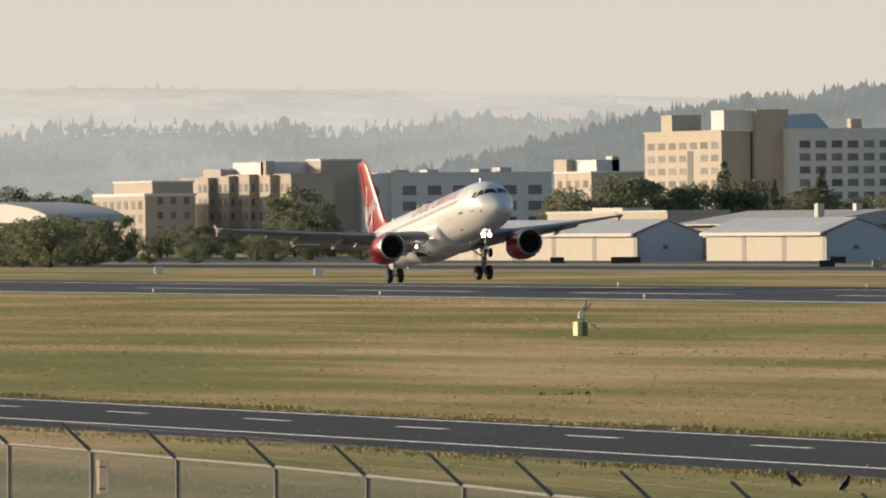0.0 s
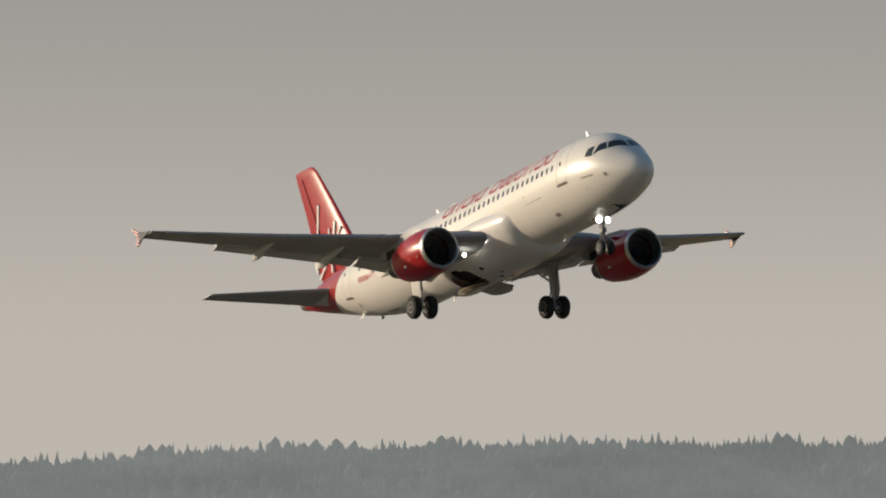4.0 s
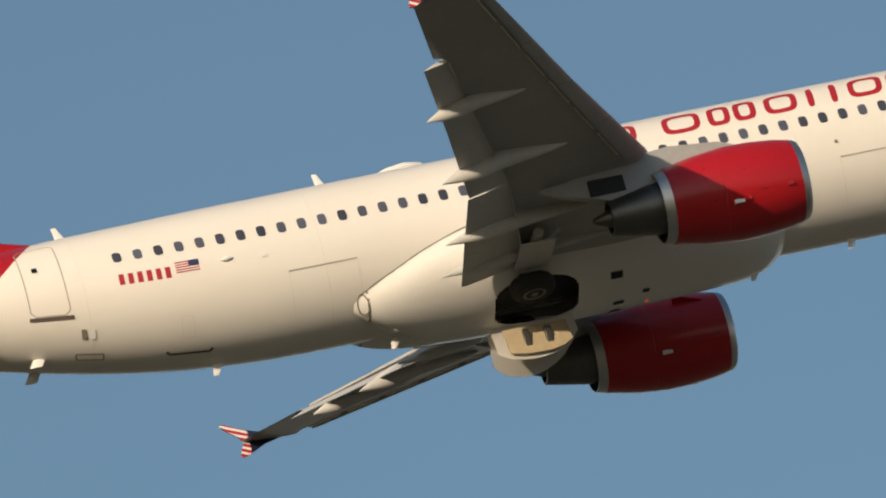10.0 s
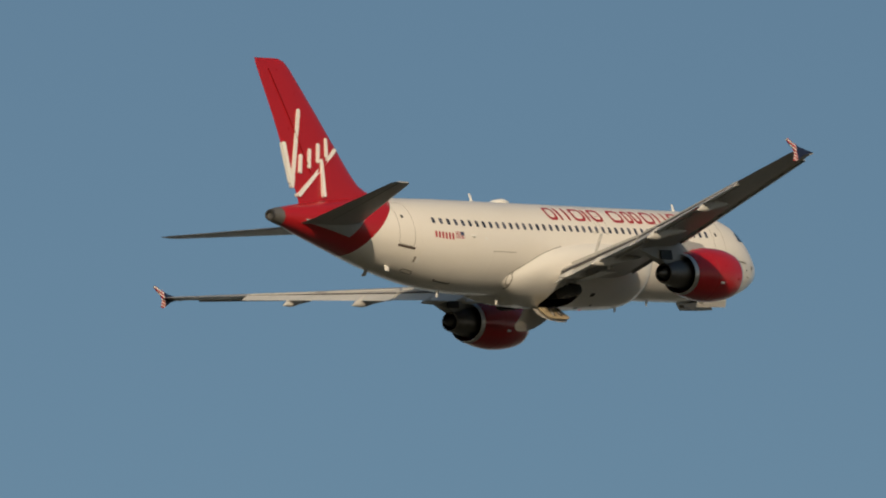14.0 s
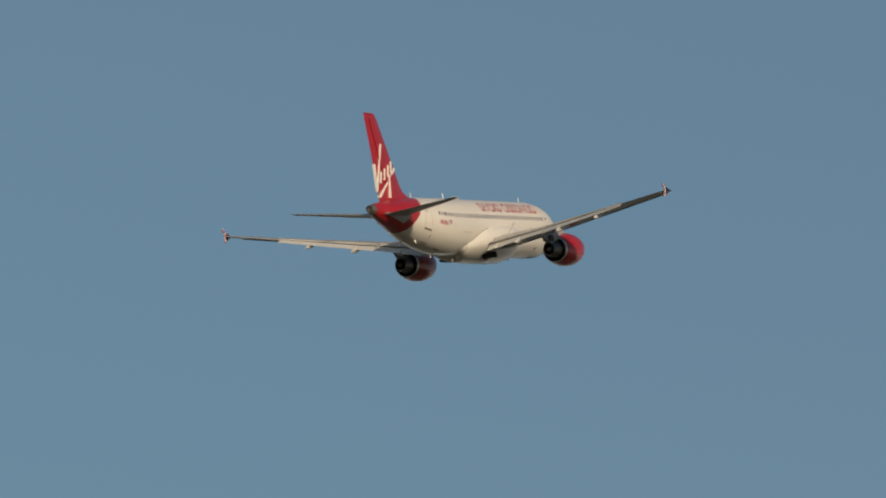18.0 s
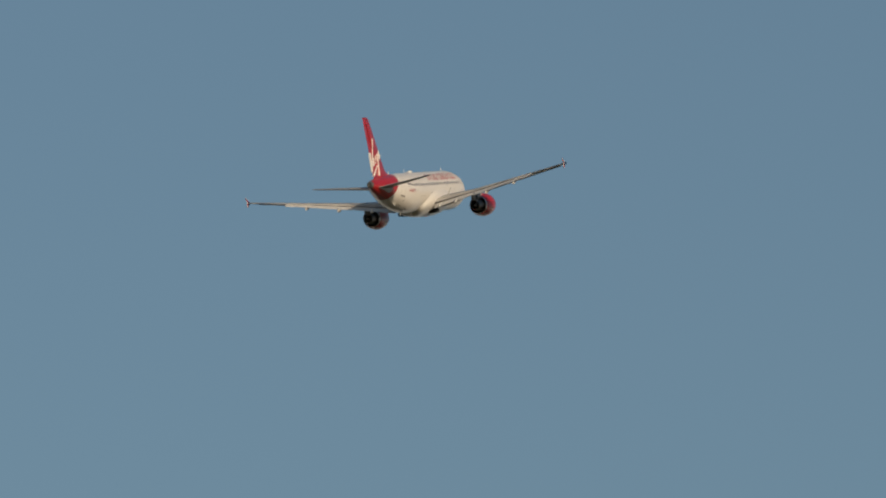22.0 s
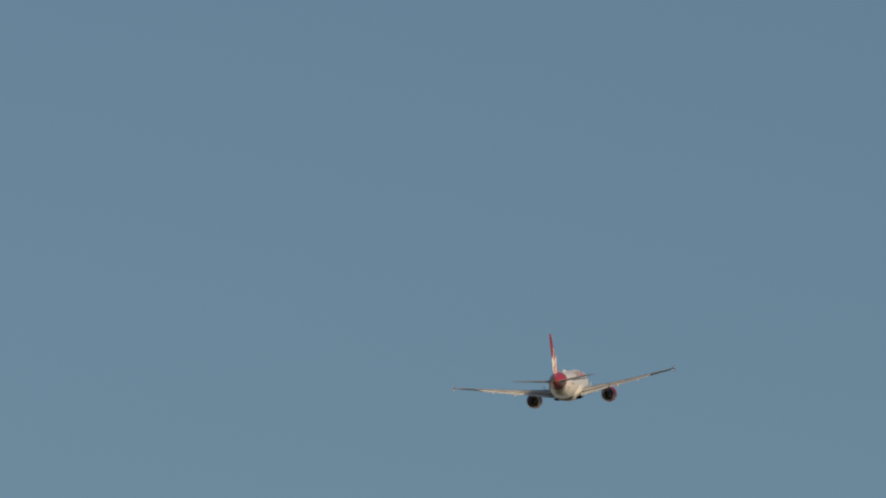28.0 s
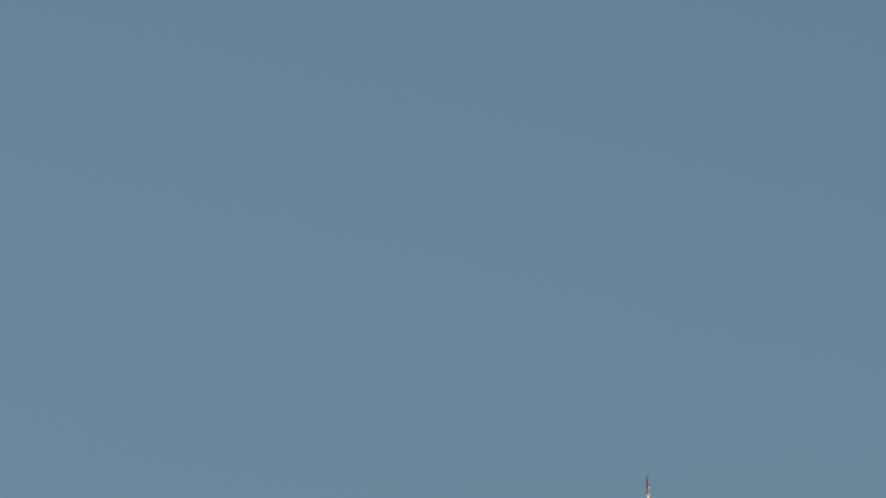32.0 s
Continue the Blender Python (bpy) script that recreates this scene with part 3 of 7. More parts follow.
        for up in (-1, 1):
            bm = bmesh.new()
            add_loft(bm, [[(17 - (le + 0.68 * c + d), side * y, z + up * (0.031 * c + o)) for d, o in ((-0.012, -0.03), (-0.012, 0.006), (0.012, 0.006), (0.012, -0.03))] for y, le, c, z, t in tp[1:3]])
            part("elevator_seam", bm, BLACK, st, smooth=False)
        bm = bmesh.new()
        add_patch(bm, *[(x, side * -theta_of(x, z)) for x, z in ((32.35, 0.86), (36.0, 0.85), (35.7, 0.66), (33.3, 0.06))], 8, 4, 0.03)
        part("root_plate", bm, GREY_PAINT, st, "pale plate at the tailplane root")
    # engines
    for side in (-1, 1):
        cx = (0, side * 5.75, -2.08)
        at = lambda s: 17 - s
        bm = bmesh.new()
        add_lathe(bm, ((at(11.55), 1.06), (at(11.9), 1.13), (at(12.5), 1.19), (at(13.2), 1.2), (at(14.0), 1.12), (at(14.85), 0.95), (at(14.86), 0.90), (at(13.9), 0.98)), "x", 44, cx, False)
        eng = part("engine", bm, RED_PAINT, plane, "glossy red engine nacelle")
        bm = bmesh.new()
        add_lathe(bm, ((at(11.56), 1.06), (at(11.42), 1.03), (at(11.36), 0.985), (at(11.4), 0.93), (at(11.6), 0.885), (at(12.2), 0.87)), "x", 44, cx, False)
        part("inlet_lip", bm, BARE_METAL, eng, "polished metal inlet lip")
        for i in range(24):
            bm = bmesh.new()
            a = 2 * math.pi * i / 24
            sec = lambda r, q: [Vector(cx) + Vector((at(12.25 + 0.11 * u) , r * math.cos(a + q + 0.2 * u), r * math.sin(a + q + 0.2 * u))) for u in (0, 1)]
            add_loft(bm, [[*sec(r, 0.12 * r), *reversed([v - Vector((0.015, 0, 0)) for v in sec(r, 0.12 * r)])] for r in (0.25, 0.55, 0.86)])
            part("fan_blade", bm, DARK_METAL, eng)
        bm = bmesh.new()
        add_lathe(bm, ((at(12.4), 0.87), (at(12.41), 0.02)), "x", 24, cx)
        part("fan_duct", bm, BLACK, eng, "dark duct behind the fan")
        bm = bmesh.new()
        add_lathe(bm, ((at(12.28), 0.27), (at(12.05), 0.2), (at(11.86), 0.1), (at(11.78), 0.01)), "x", 20, cx)
        part("spinner", bm, BLACK, eng)
        bm = bmesh.new()
        add_lathe(bm, ((at(13.9), 0.74), (at(14.6), 0.72), (at(15.3), 0.63), (at(16.0), 0.5), (at(16.35), 0.43), (at(16.36), 0.38), (at(15.9), 0.4)), "x", 32, cx, False)
        part("core_cowl", bm, DARK_METAL, eng, "heat-stained metal core cowl")
        bm = bmesh.new()
        add_lathe(bm, ((at(15.9), 0.3), (at(16.3), 0.24), (at(16.75), 0.08), (at(16.8), 0.01)), "x", 20, cx)
        part("exhaust_plug", bm, DARK_METAL, eng)
        bm = bmesh.new()
        rows = []
        for X, w, zt, zb in ((12.5, 0.06, -0.95, -1.1), (13.2, 0.2, -0.72, -1.2), (14.5, 0.24, -0.6, -1.4), (16.0, 0.22, -0.72, -1.75), (17.2, 0.12, -0.95, -1.35), (17.9, 0.03, -1.0, -1.1)):
            rows.append([(at(X), cx[1] + a, b) for a, b in ((-w, zb), (-w, zt), (w, zt), (w, zb))])
        add_loft(bm, rows)
        part("pylon", bm, GREY_PAINT, eng, "grey pylon")
        bm = bmesh.new()
        a = radians(38)
        m = Matrix.Translation(Vector(cx) + Vector((at(12.4), -side * 1.17 * math.cos(a), 1.17 * math.sin(a)))) @ Matrix.Rotation(side * (math.pi / 2 - a), 4, "X")
        add_loft(bm, [[m @ Vector((x, y, z)) for x, z in ((0.45, -0.03), (-0.4, -0.03), (-0.42, 0.2), (-0.2, 0.2))] for y in (-0.012, 0.012)])
        part("strake", bm, RED_PAINT, eng)
        bm = bmesh.new()
        add_lathe(bm, ((at(14.6), 0.965), (at(14.95), 0.915), (at(15.1), 0.88), (at(15.1), 0.86), (at(14.6), 0.9)), "x", 36, cx, False)
        part("nozzle_ring", bm, BARE_METAL, eng, "bare metal ring round the fan nozzle")
        bm = bmesh.new()
        add_lathe(bm, ((at(13.56), 1.162), (at(13.575), 1.172), (at(13.59), 1.158)), "x", 36, cx, False)
        part("cowl_seam", bm, RED_PAINT, eng)
        # black plates paint the aft pylon's shade onto both of its sides
        for s2 in (-1, 1):
            bm = bmesh.new()
            add_box(bm, (at(16.72), cx[1] + s2 * 0.19 - 0.02, -1.5), (at(15.8), cx[1] + s2 * 0.19 + 0.06 * s2, -1.08), bevel=0.01)
            part("pylon_recess", bm, BLACK, eng, "black plate painting shade on the aft pylon")
        for X, dz, w, hh in ((13.28, -0.55, 0.26, 0.1), (13.0, -0.52, 0.08, 0.09), (12.62, -0.36, 0.2, 0.02), (11.9, -0.36, 0.14, 0.1)):
            bm = bmesh.new()
            r = float(np.interp(X, (11.55, 11.9, 12.5, 13.2, 14.0), (1.06, 1.13, 1.19, 1.2, 1.12))) + 0.012
            yy = math.sqrt(max(0, r * r - dz * dz))
            add_box(bm, (at(X) - w / 2, cx[1] - yy - 0.01, cx[2] + dz - hh / 2), (at(X) + w / 2, cx[1] - yy + 0.06, cx[2] + dz + hh / 2))
            part("placard", bm, DECAL_WHITE if X > 13 else RED_DARK, eng, smooth=False)
    # landing gear
    movers["main_gear"] = []
    for side in (-1, 1):
        hinge = Vector((17 - 17.75, side * 3.75, -1.45))
        bm = bmesh.new()
        add_tube(bm, (0, 0, 0.1), (0, 0, -1.35), 0.14, 0.13)
        add_tube(bm, (0, 0, -1.3), (0, 0, -2.2), 0.085)
        add_tube(bm, (0, -0.45, -2.2), (0, 0.45, -2.2), 0.08)
        add_tube(bm, (0, -side * 0.05, -0.9), (0.0, -side * 1.5, 0.15), 0.06)
        add_tube(bm, (0.05, 0, -1.0), (0.55, 0, 0.0), 0.05)
        add_tube(bm, (-0.12, 0, -1.25), (-0.42, 0, -1.65), 0.04)
        add_tube(bm, (-0.42, 0, -1.65), (-0.1, 0, -2.1), 0.04)
        gear = part("main_gear", bm, GEAR_PAINT, plane, "grey landing gear leg with twin wheels")
        gear.location = hinge
        for y in (-0.45, 0.45):
            bm = bmesh.new()
            add_lathe(bm, [(y + o, r) for o, r in ((-0.2, 0.3), (-0.215, 0.42), (-0.19, 0.52), (-0.11, 0.58), (0, 0.59), (0.11, 0.58), (0.19, 0.52), (0.215, 0.42), (0.2, 0.3))], "y", 32, (0, 0, -2.2))
            part("tyre", bm, RUBBER, gear, "black tyre")
            bm = bmesh.new()
            for sgn in (-1, 1):
                add_lathe(bm, [(y + sgn * o, r) for o, r in ((0.1, 0.31), (0.218, 0.30), (0.215, 0.24), (0.15, 0.2), (0.15, 0.1), (0.23, 0.09), (0.23, 0.01))], "y", 24, (0, 0, -2.2))
            part("rim", bm, RIM_GREY, gear, "dull grey rim")
        bm = bmesh.new()
        add_loft(bm, [[(xa, side * q, z) for xa, q in ((-w, y), (w * 0.85, y), (w * 0.85, y + 0.04), (-w, y + 0.04))] for z, y, w in ((-0.05, 0.18, 0.5), (-1.3, 0.18, 0.5), (-1.55, 0.14, 0.46), (-1.82, 0.08, 0.36))])
        part("leg_door", bm, FLAP_PAINT, gear, "pale leg door")
        movers["main_gear"].append((gear, side, hinge))
    hinge = Vector((17 - 5.05, 0, -1.55))
    bm = bmesh.new()
    add_tube(bm, (0, 0, 0), (0, 0, -1.25), 0.1)
    add_tube(bm, (0, 0, -1.2), (0, 0, -2.05), 0.06)
    add_tube(bm, (0, -0.25, -2.05), (0, 0.25, -2.05), 0.05)
    add_tube(bm, (0.02, 0, -1.0), (0.9, 0.0, -0.1), 0.05)
    add_tube(bm, (-0.1, 0, -1.2), (-0.35, 0, -1.5), 0.035)
    add_tube(bm, (-0.35, 0, -1.5), (-0.08, 0, -1.9), 0.035)
    add_box(bm, (-0.04, -0.34, -0.73), (0.04, 0.34, -0.63))
    for sx in (-0.06, 0.06):
        add_tube(bm, (sx - 0.06, 0.1, -0.3), (sx - 0.1, 0.1, -1.5), 0.015, n=6)
        add_tube(bm, (sx - 0.06, -0.1, -0.3), (sx - 0.1, -0.1, -1.5), 0.015, n=6)
    add_box(bm, (-0.16, -0.12, -1.3), (0.14, 0.12, -1.05), bevel=0.02)
    nose = part("nose_gear", bm, GEAR_DARK, plane, "nose landing gear leg with twin wheels")
    nose.location = hinge
    for y in (-0.25, 0.25):
        bm = bmesh.new()
        add_lathe(bm, [(y + o, r) for o, r in ((-0.1, 0.2), (-0.12, 0.28), (-0.09, 0.35), (0, 0.385), (0.09, 0.35), (0.12, 0.28), (0.1, 0.2))], "y", 28, (0, 0, -2.05))
        part("tyre", bm, RUBBER, nose, "black tyre")
        bm = bmesh.new()
        for sgn in (-1, 1):
            add_lathe(bm, [(y + sgn * o, r) for o, r in ((0.05, 0.21), (0.125, 0.2), (0.12, 0.14), (0.07, 0.1), (0.13, 0.06), (0.13, 0.01))], "y", 20, (0, 0, -2.05))
        part("rim", bm, RIM_GREY, nose, "pale metal rim")
    for y in (-0.25, 0.25):
        bm = bmesh.new()
        add_lathe(bm, ((0.06, 0.14), (0.08, 0.135), (0.1, 0.02)), "x", 16, (0.02, y, -0.68))
        part("taxi_light", bm, LAMP_WHITE, nose, "bright white taxi light")
        bm = bmesh.new()
        add_lathe(bm, ((-0.06, 0.1), (0.0, 0.15), (0.1, 0.155), (0.1, 0.145), (0.05, 0.142)), "x", 16, (0.02, y, -0.68), False)
        part("lamp_shroud", bm, GEAR_PAINT, nose)
    movers["nose_gear"] = (nose, hinge)
    movers["nose_door"] = []
    for side in (-1, 1):
        h0 = Vector((17 - 4.25, side * 0.48, -1.88))
        bm = bmesh.new()
        g = [[hull(2.95 + 2.65 * i / 8, -side * (166 + 13 * j / 4), 0.02) - h0 for j in range(5)] for i in range(9)]
        vs = [[bm.verts.new(p) for p in r] for r in g]
        for a, b in zip(vs, vs[1:]):
            for k in range(4):
                bm.faces.new((a[k], a[k + 1], b[k + 1], b[k]))
        bmesh.ops.solidify(bm, geom=bm.faces[:], thickness=0.04)
        d = part("nose_gear_door", bm, WHITE_PAINT, plane, "long white nose gear door")
        d.location = h0
        bm = bmesh.new()
        add_loft(bm, [[hull(X, -side * t, 0.03) - h0 for t in (170.5, 174.5)] + [hull(X, -side * t, 0.0) - h0 for t in (174.5, 170.5)] for X in (5.05, 5.4)])
        part("number_bar", bm, SEAM, d, smooth=False)
        movers["nose_door"].append((d, side, h0))
    # black sheet on the uncut skin stands in for the nose bay's shade
    bm = bmesh.new()
    add_patch(bm, (3.0, 166), (5.6, 166), (5.6, 194), (3.0, 194), 8, 6, 0.006)
    part("nose_bay", bm, BLACK, plane, "black sheet painting the shade of the nose wheel bay")
    # cabin windows, doors and markings on both flanks
    for side in (1, -1):
        for i in range(42):
            X = 6.15 + i * 0.5305
            bm = bmesh.new()
            ring = [(0.115 * math.copysign(abs(math.cos(a)) ** 0.6, math.cos(a)), 0.165 * math.copysign(abs(math.sin(a)) ** 0.6, math.sin(a))) for a in (2 * math.pi * k / 12 for k in range(12))]
            bm.faces.new([bm.verts.new(hull(X + dx, side * (71.6 - math.degrees(dz / 2.03)), 0.008)) for dx, dz in ring])
            part("cabin_window", bm, PANE, plane)
        for X0, X1, t0, t1, w in ((4.72, 5.63, 35, 98, 0.035), (29.34, 30.32, 41, 114.5, 0.035), (14.2, 14.75, 50, 76, 0.03), (15.05, 15.6, 50, 76, 0.03)):
            bm = bmesh.new()
            add_skin_line(bm, ((X0 + 0.12, t0), (X1 - 0.12, t0), (X1, t0 + 4), (X1, t1 - 4), (X1 - 0.12, t1), (X0 + 0.12, t1), (X0, t1 - 4), (X0, t0 + 4), (X0 + 0.12, t0)), w * 0.8)
            d = part("door_seam", bm, DOOR_SEAM, plane, "thin seam round a cabin door")
            if X1 - X0 > 0.7:
                bm = bmesh.new()
                add_skin_line(bm, ((X0 - 0.06, t1 + 2.5), (X1 + 0.06, t1 + 2.5)), 0.12, 0.02)
                part("sill", bm, SILL, d)
                bm = bmesh.new()
                xm = (X0 + X1) / 2 + 0.15
                add_patch(bm, (xm - 0.07, side * 68), (xm + 0.07, side * 68), (xm + 0.07, side * 73), (xm - 0.07, side * 73), 1, 1, 0.014)
                part("porthole", bm, GLASS, d)
            if side < 0:
                d.scale = (1, -1, 1)
        for X0, X1, t0, t1 in ((7.45, 9.18, 103.4, 139), (21.98, 23.77, 105, 142)):
            bm = bmesh.new()
            add_skin_line(bm, ((X0, side * t0), (X1, side * t0)), 0.03)
            hatch = part("cargo_door_seam", bm, DOOR_SEAM, plane, "thin seam of a cargo hatch")
            bm = bmesh.new()
            add_skin_line(bm, ((X1, side * t0), (X1, side * t1)), 0.012)
            part("side_seam", bm, FAINT, hatch)
            bm = bmesh.new()
            add_skin_line(bm, ((X0, side * t0), (X0, side * t1)), 0.012)
            part("side_seam", bm, FAINT, hatch)
        # a row of plain red rounded frames and bars above the windows
        for X0, X1, spans in ((14.0, 18.6, ((0.02, 0.19), (0.23, 0.27), (0.36, 0.4), (0.47, 0.68), (0.71, 0.75), (0.8, 0.99))), (6.45, 13.35, ((0.0, 0.145), (0.175, 0.26), (0.275, 0.36), (0.395, 0.52), (0.56, 0.585), (0.65, 0.675), (0.72, 0.85), (0.87, 1.0)))):
            for u0, u1 in spans:
                bm = bmesh.new()
                add_frame(bm, X1 - (X1 - X0) * u0, X1 - (X1 - X0) * u1, side, 34.5, 59.5)
                part("marking", bm, DECAL_RED, plane, "plain red slanted bar" if u1 - u0 < 0.06 else "plain red rounded frame")
        for k in range(6):
            x = 28.0 - k * 0.235
            bm = bmesh.new()
            add_patch(bm, (x, side * 95.5), (x - 0.13, side * 95.5), (x - 0.14, side * 87), (x - 0.01, side * 87), 1, 2, 0.008)
            part("registration_bar", bm, DECAL_RED, plane, "small plain red bar")
        bm = bmesh.new()
        add_patch(bm, (26.55, side * 84.5), (25.95, side * 84.5), (25.95, side * 93.5), (26.55, side * 93.5), 2, 3, 0.006)
        flag = part("flag", bm, DECAL_WHITE, plane, "small flag with red stripes and a blue corner")
        for k in range(5):
            bm = bmesh.new()
            t = 84.6 + k * 1.85
            add_patch(bm, (26.55, side * t), (25.95, side * t), (25.95, side * (t + 0.95)), (26.55, side * (t + 0.95)), 1, 1, 0.009)
            part("stripe", bm, DECAL_RED, flag)
        bm = bmesh.new()
        add_patch(bm, (26.2, side * 84.4), (25.94, side * 84.4), (25.94, side * 89), (26.2, side * 89), 1, 1, 0.012)
        part("corner", bm, DECAL_BLUE, flag, "dark blue corner")
        bm = bmesh.new()
        for k in range(8):
            x = 3.48 - k * 0.11
            add_patch(bm, (x, side * 103.5), (x - 0.07, side * 103.5), (x - 0.07, side * 100.5), (x, side * 100.5), 1, 1, 0.006)
        part("name_bars", bm, SEAM, plane, "faint row of tiny bars")
        for X, th, w, hh, mat in ((1.8, 103, 0.11, 0.13, SEAM), (6.9, 136, 0.2, 0.1, SEAM), (29.1, 133, 0.06, 0.16, SEAM), (28.9, 133, 0.08, 0.16, DECAL_WHITE), (24.3, 90, 0.09, 0.06, DECAL_WHITE), (9.2, 92, 0.04, 0.04, SEAM), (15.5, 147, 0.16, 0.09, BLACK), (14.7, 165, 0.09, 0.06, BLACK), (15.4, 173, 0.14, 0.07, BLACK)):
            bm = bmesh.new()
            d = math.degrees(hh / 2.0)
            lift = 0.02 if not 10.4 < X < 22 else 0.545
            add_patch(bm, (X + w, side * (th - d)), (X - w, side * (th - d)), (X - w, side * (th + d)), (X + w, side * (th + d)), 2, 2, lift)
            part("vent", bm, mat, plane)
        for X, t, w, hh in ((29.0, 157, 0.34, 0.24), (26.5, 134, 0.15, 0.6)):
            d = math.degrees(hh / 2.0) / 2
            bm = bmesh.new()
            add_skin_line(bm, ((X - w, side * (t - d)), (X + w, side * (t - d)), (X + w, side * (t + d)), (X - w, side * (t + d)), (X - w, side * (t - d))), 0.03 if hh < 0.5 else 0.012)
            part("hatch_seam", bm, SILL if hh < 0.5 else FAINT, plane, "thin seam of a small hatch")
        bm = bmesh.new()
        add_skin_line(bm, ((25.93, side * 155), (26.0, side * 158.5), (27.02, side * 158.5), (27.09, side * 155)), 0.075, 0.02)
        part("bulk_door_sill", bm, SILL, plane, "dark edge below the rear hold hatch")
        bm = bmesh.new()
        c = hull(30.25, side * 160)
        add_loft(bm, [[c + Vector((dx - 0.14 * s, side * -0.1 * s + dy, -0.22 * s)) for dx, dy in ((0.16, 0), (0, 0.03), (-0.16, 0), (0, -0.03))] for s in (-0.2, 1)])
        part("drain_mast", bm, DECAL_WHITE, plane, "white drain mast")
        bm = bmesh.new()
        add_spindle(bm, [(25.05 + 0.09 * i, hull(25.2, side * 88.5).y, hull(25.2, side * 88.5).z, 0.09 * q, 0.07 * q) for i, q in enumerate((0.1, 0.8, 1, 0.8, 0.1))])
        part("blister", bm, DECAL_WHITE, plane)
        for X in (6.1, 10.2, 22.8, 28.9):
            bm = bmesh.new()
            add_skin_line(bm, ((X, side * 8), (X, side * 172)), 0.01, 0.006)
            part("frame_seam", bm, FAINT, plane)
    bm = bmesh.new()
    add_loft(bm, [[bulge(X, 128 + 104 * i / 30) + Vector((0, 0, -0.004)) for i in range(31)] for X in (21.86, 21.92)], closed=False)
    part("fairing_seam", bm, SEAM, plane, "dark ring at the rear end of the belly fairing")
    for side in (1, -1):
        for X, t, w, hh in ((1.82, 103, 0.2, 0.26), (6.9, 136, 0.34, 0.26)):
            d = math.degrees(hh / 2.0)
            bm = bmesh.new()
            add_skin_line(bm, ((X - w, side * (t - d)), (X + w, side * (t - d)), (X + w, side * (t + d)), (X - w, side * (t + d)), (X - w, side * (t - d))), 0.02)
            part("panel_seam", bm, FAINT, plane)
        for X, t in ((2.6, 112), (2.2, 122), (3.4, 120)):
            bm = bmesh.new()
            c = hull(X, side * t)
            n = (c - hull(X, side * t, -0.5)).normalized()
            add_tube(bm, c, c + n * 0.05, 0.012, n=6)
            add_tube(bm, c + n * 0.05, c + n * 0.05 + Vector((0.1, 0, 0)), 0.01, n=6)
            part("air_probe", bm, DARK_METAL, plane)
    # cockpit windows
    for side in (1, -1):
        for c in (((3.14, 71), (3.06, 57), (2.68, 50), (2.64, 69.5)), ((2.55, 68.5), (2.45, 46), (2.2, 35), (1.9, 47)), ((1.86, 45), (2.12, 32), (1.86, 2.5), (1.31, 2.5))):
            bm = bmesh.new()
            add_patch(bm, *[(x, side * t) for x, t in c], nx=6, nt=8, out=0.008)
            part("cockpit_window", bm, GLASS, plane, "dark cockpit glass")
    # antennas and radome
    for X, z, up in ((5.4, 2.02, 1), (21.85, 2.04, 1), (28.7, 2.0, 1), (11.5, -2.35, -1), (21.0, -2.2, -1), (25.6, -1.95, -1), (8.8, -2.02, -1)):
        bm = bmesh.new()
        hgt = 0.42 if up > 0 else 0.3
        add_loft(bm, [[(17 - (X + s * 0.2 + x * (1 - 0.55 * s)), w * (1 - 0.5 * s), z + up * hgt * s) for x, w in ((0, 0), (0.1, 0.025), (0.28, 0), (0.1, -0.025))] for s in (0, 0.5, 1)])
        part("antenna", bm, DECAL_WHITE, plane, "white blade antenna")
    bm = bmesh.new()
    add_spindle(bm, ((19.2, 0, 2.08, 0.02, 0.01), (19.4, 0, 2.1, 0.25, 0.12), (19.8, 0, 2.12, 0.32, 0.16), (20.3, 0, 2.1, 0.26, 0.12), (20.7, 0, 2.07, 0.02, 0.01)))
    part("radome", bm, DECAL_WHITE, plane, "white antenna dome")
    bm = bmesh.new()
    add_lathe(bm, ((-2.58, 0.05), (-2.61, 0.042), (-2.63, 0.01)), "z", 12, (17 - 14.6, 0, 0))
    part("beacon", bm, LAMP_RED, plane, "red anti-collision beacon")
    bm = bmesh.new()
    add_lathe(bm, ((0.05, 0.085), (0.1, 0.08), (0.12, 0.02)), "x", 16)
    add_lathe(bm, ((0.06, 0.09), (0.0, 0.08), (-0.05, 0.03)), "x", 16)
    lamp = part("landing_light", bm, LAMP_WHITE, plane, "bright retractable landing light at the wing root")
    lamp.location = (17 - 14.6, -2.75, -1.78)
    movers["landing_light"] = [lamp]
    return plane, movers


airliner, gear_movers = build_airliner()

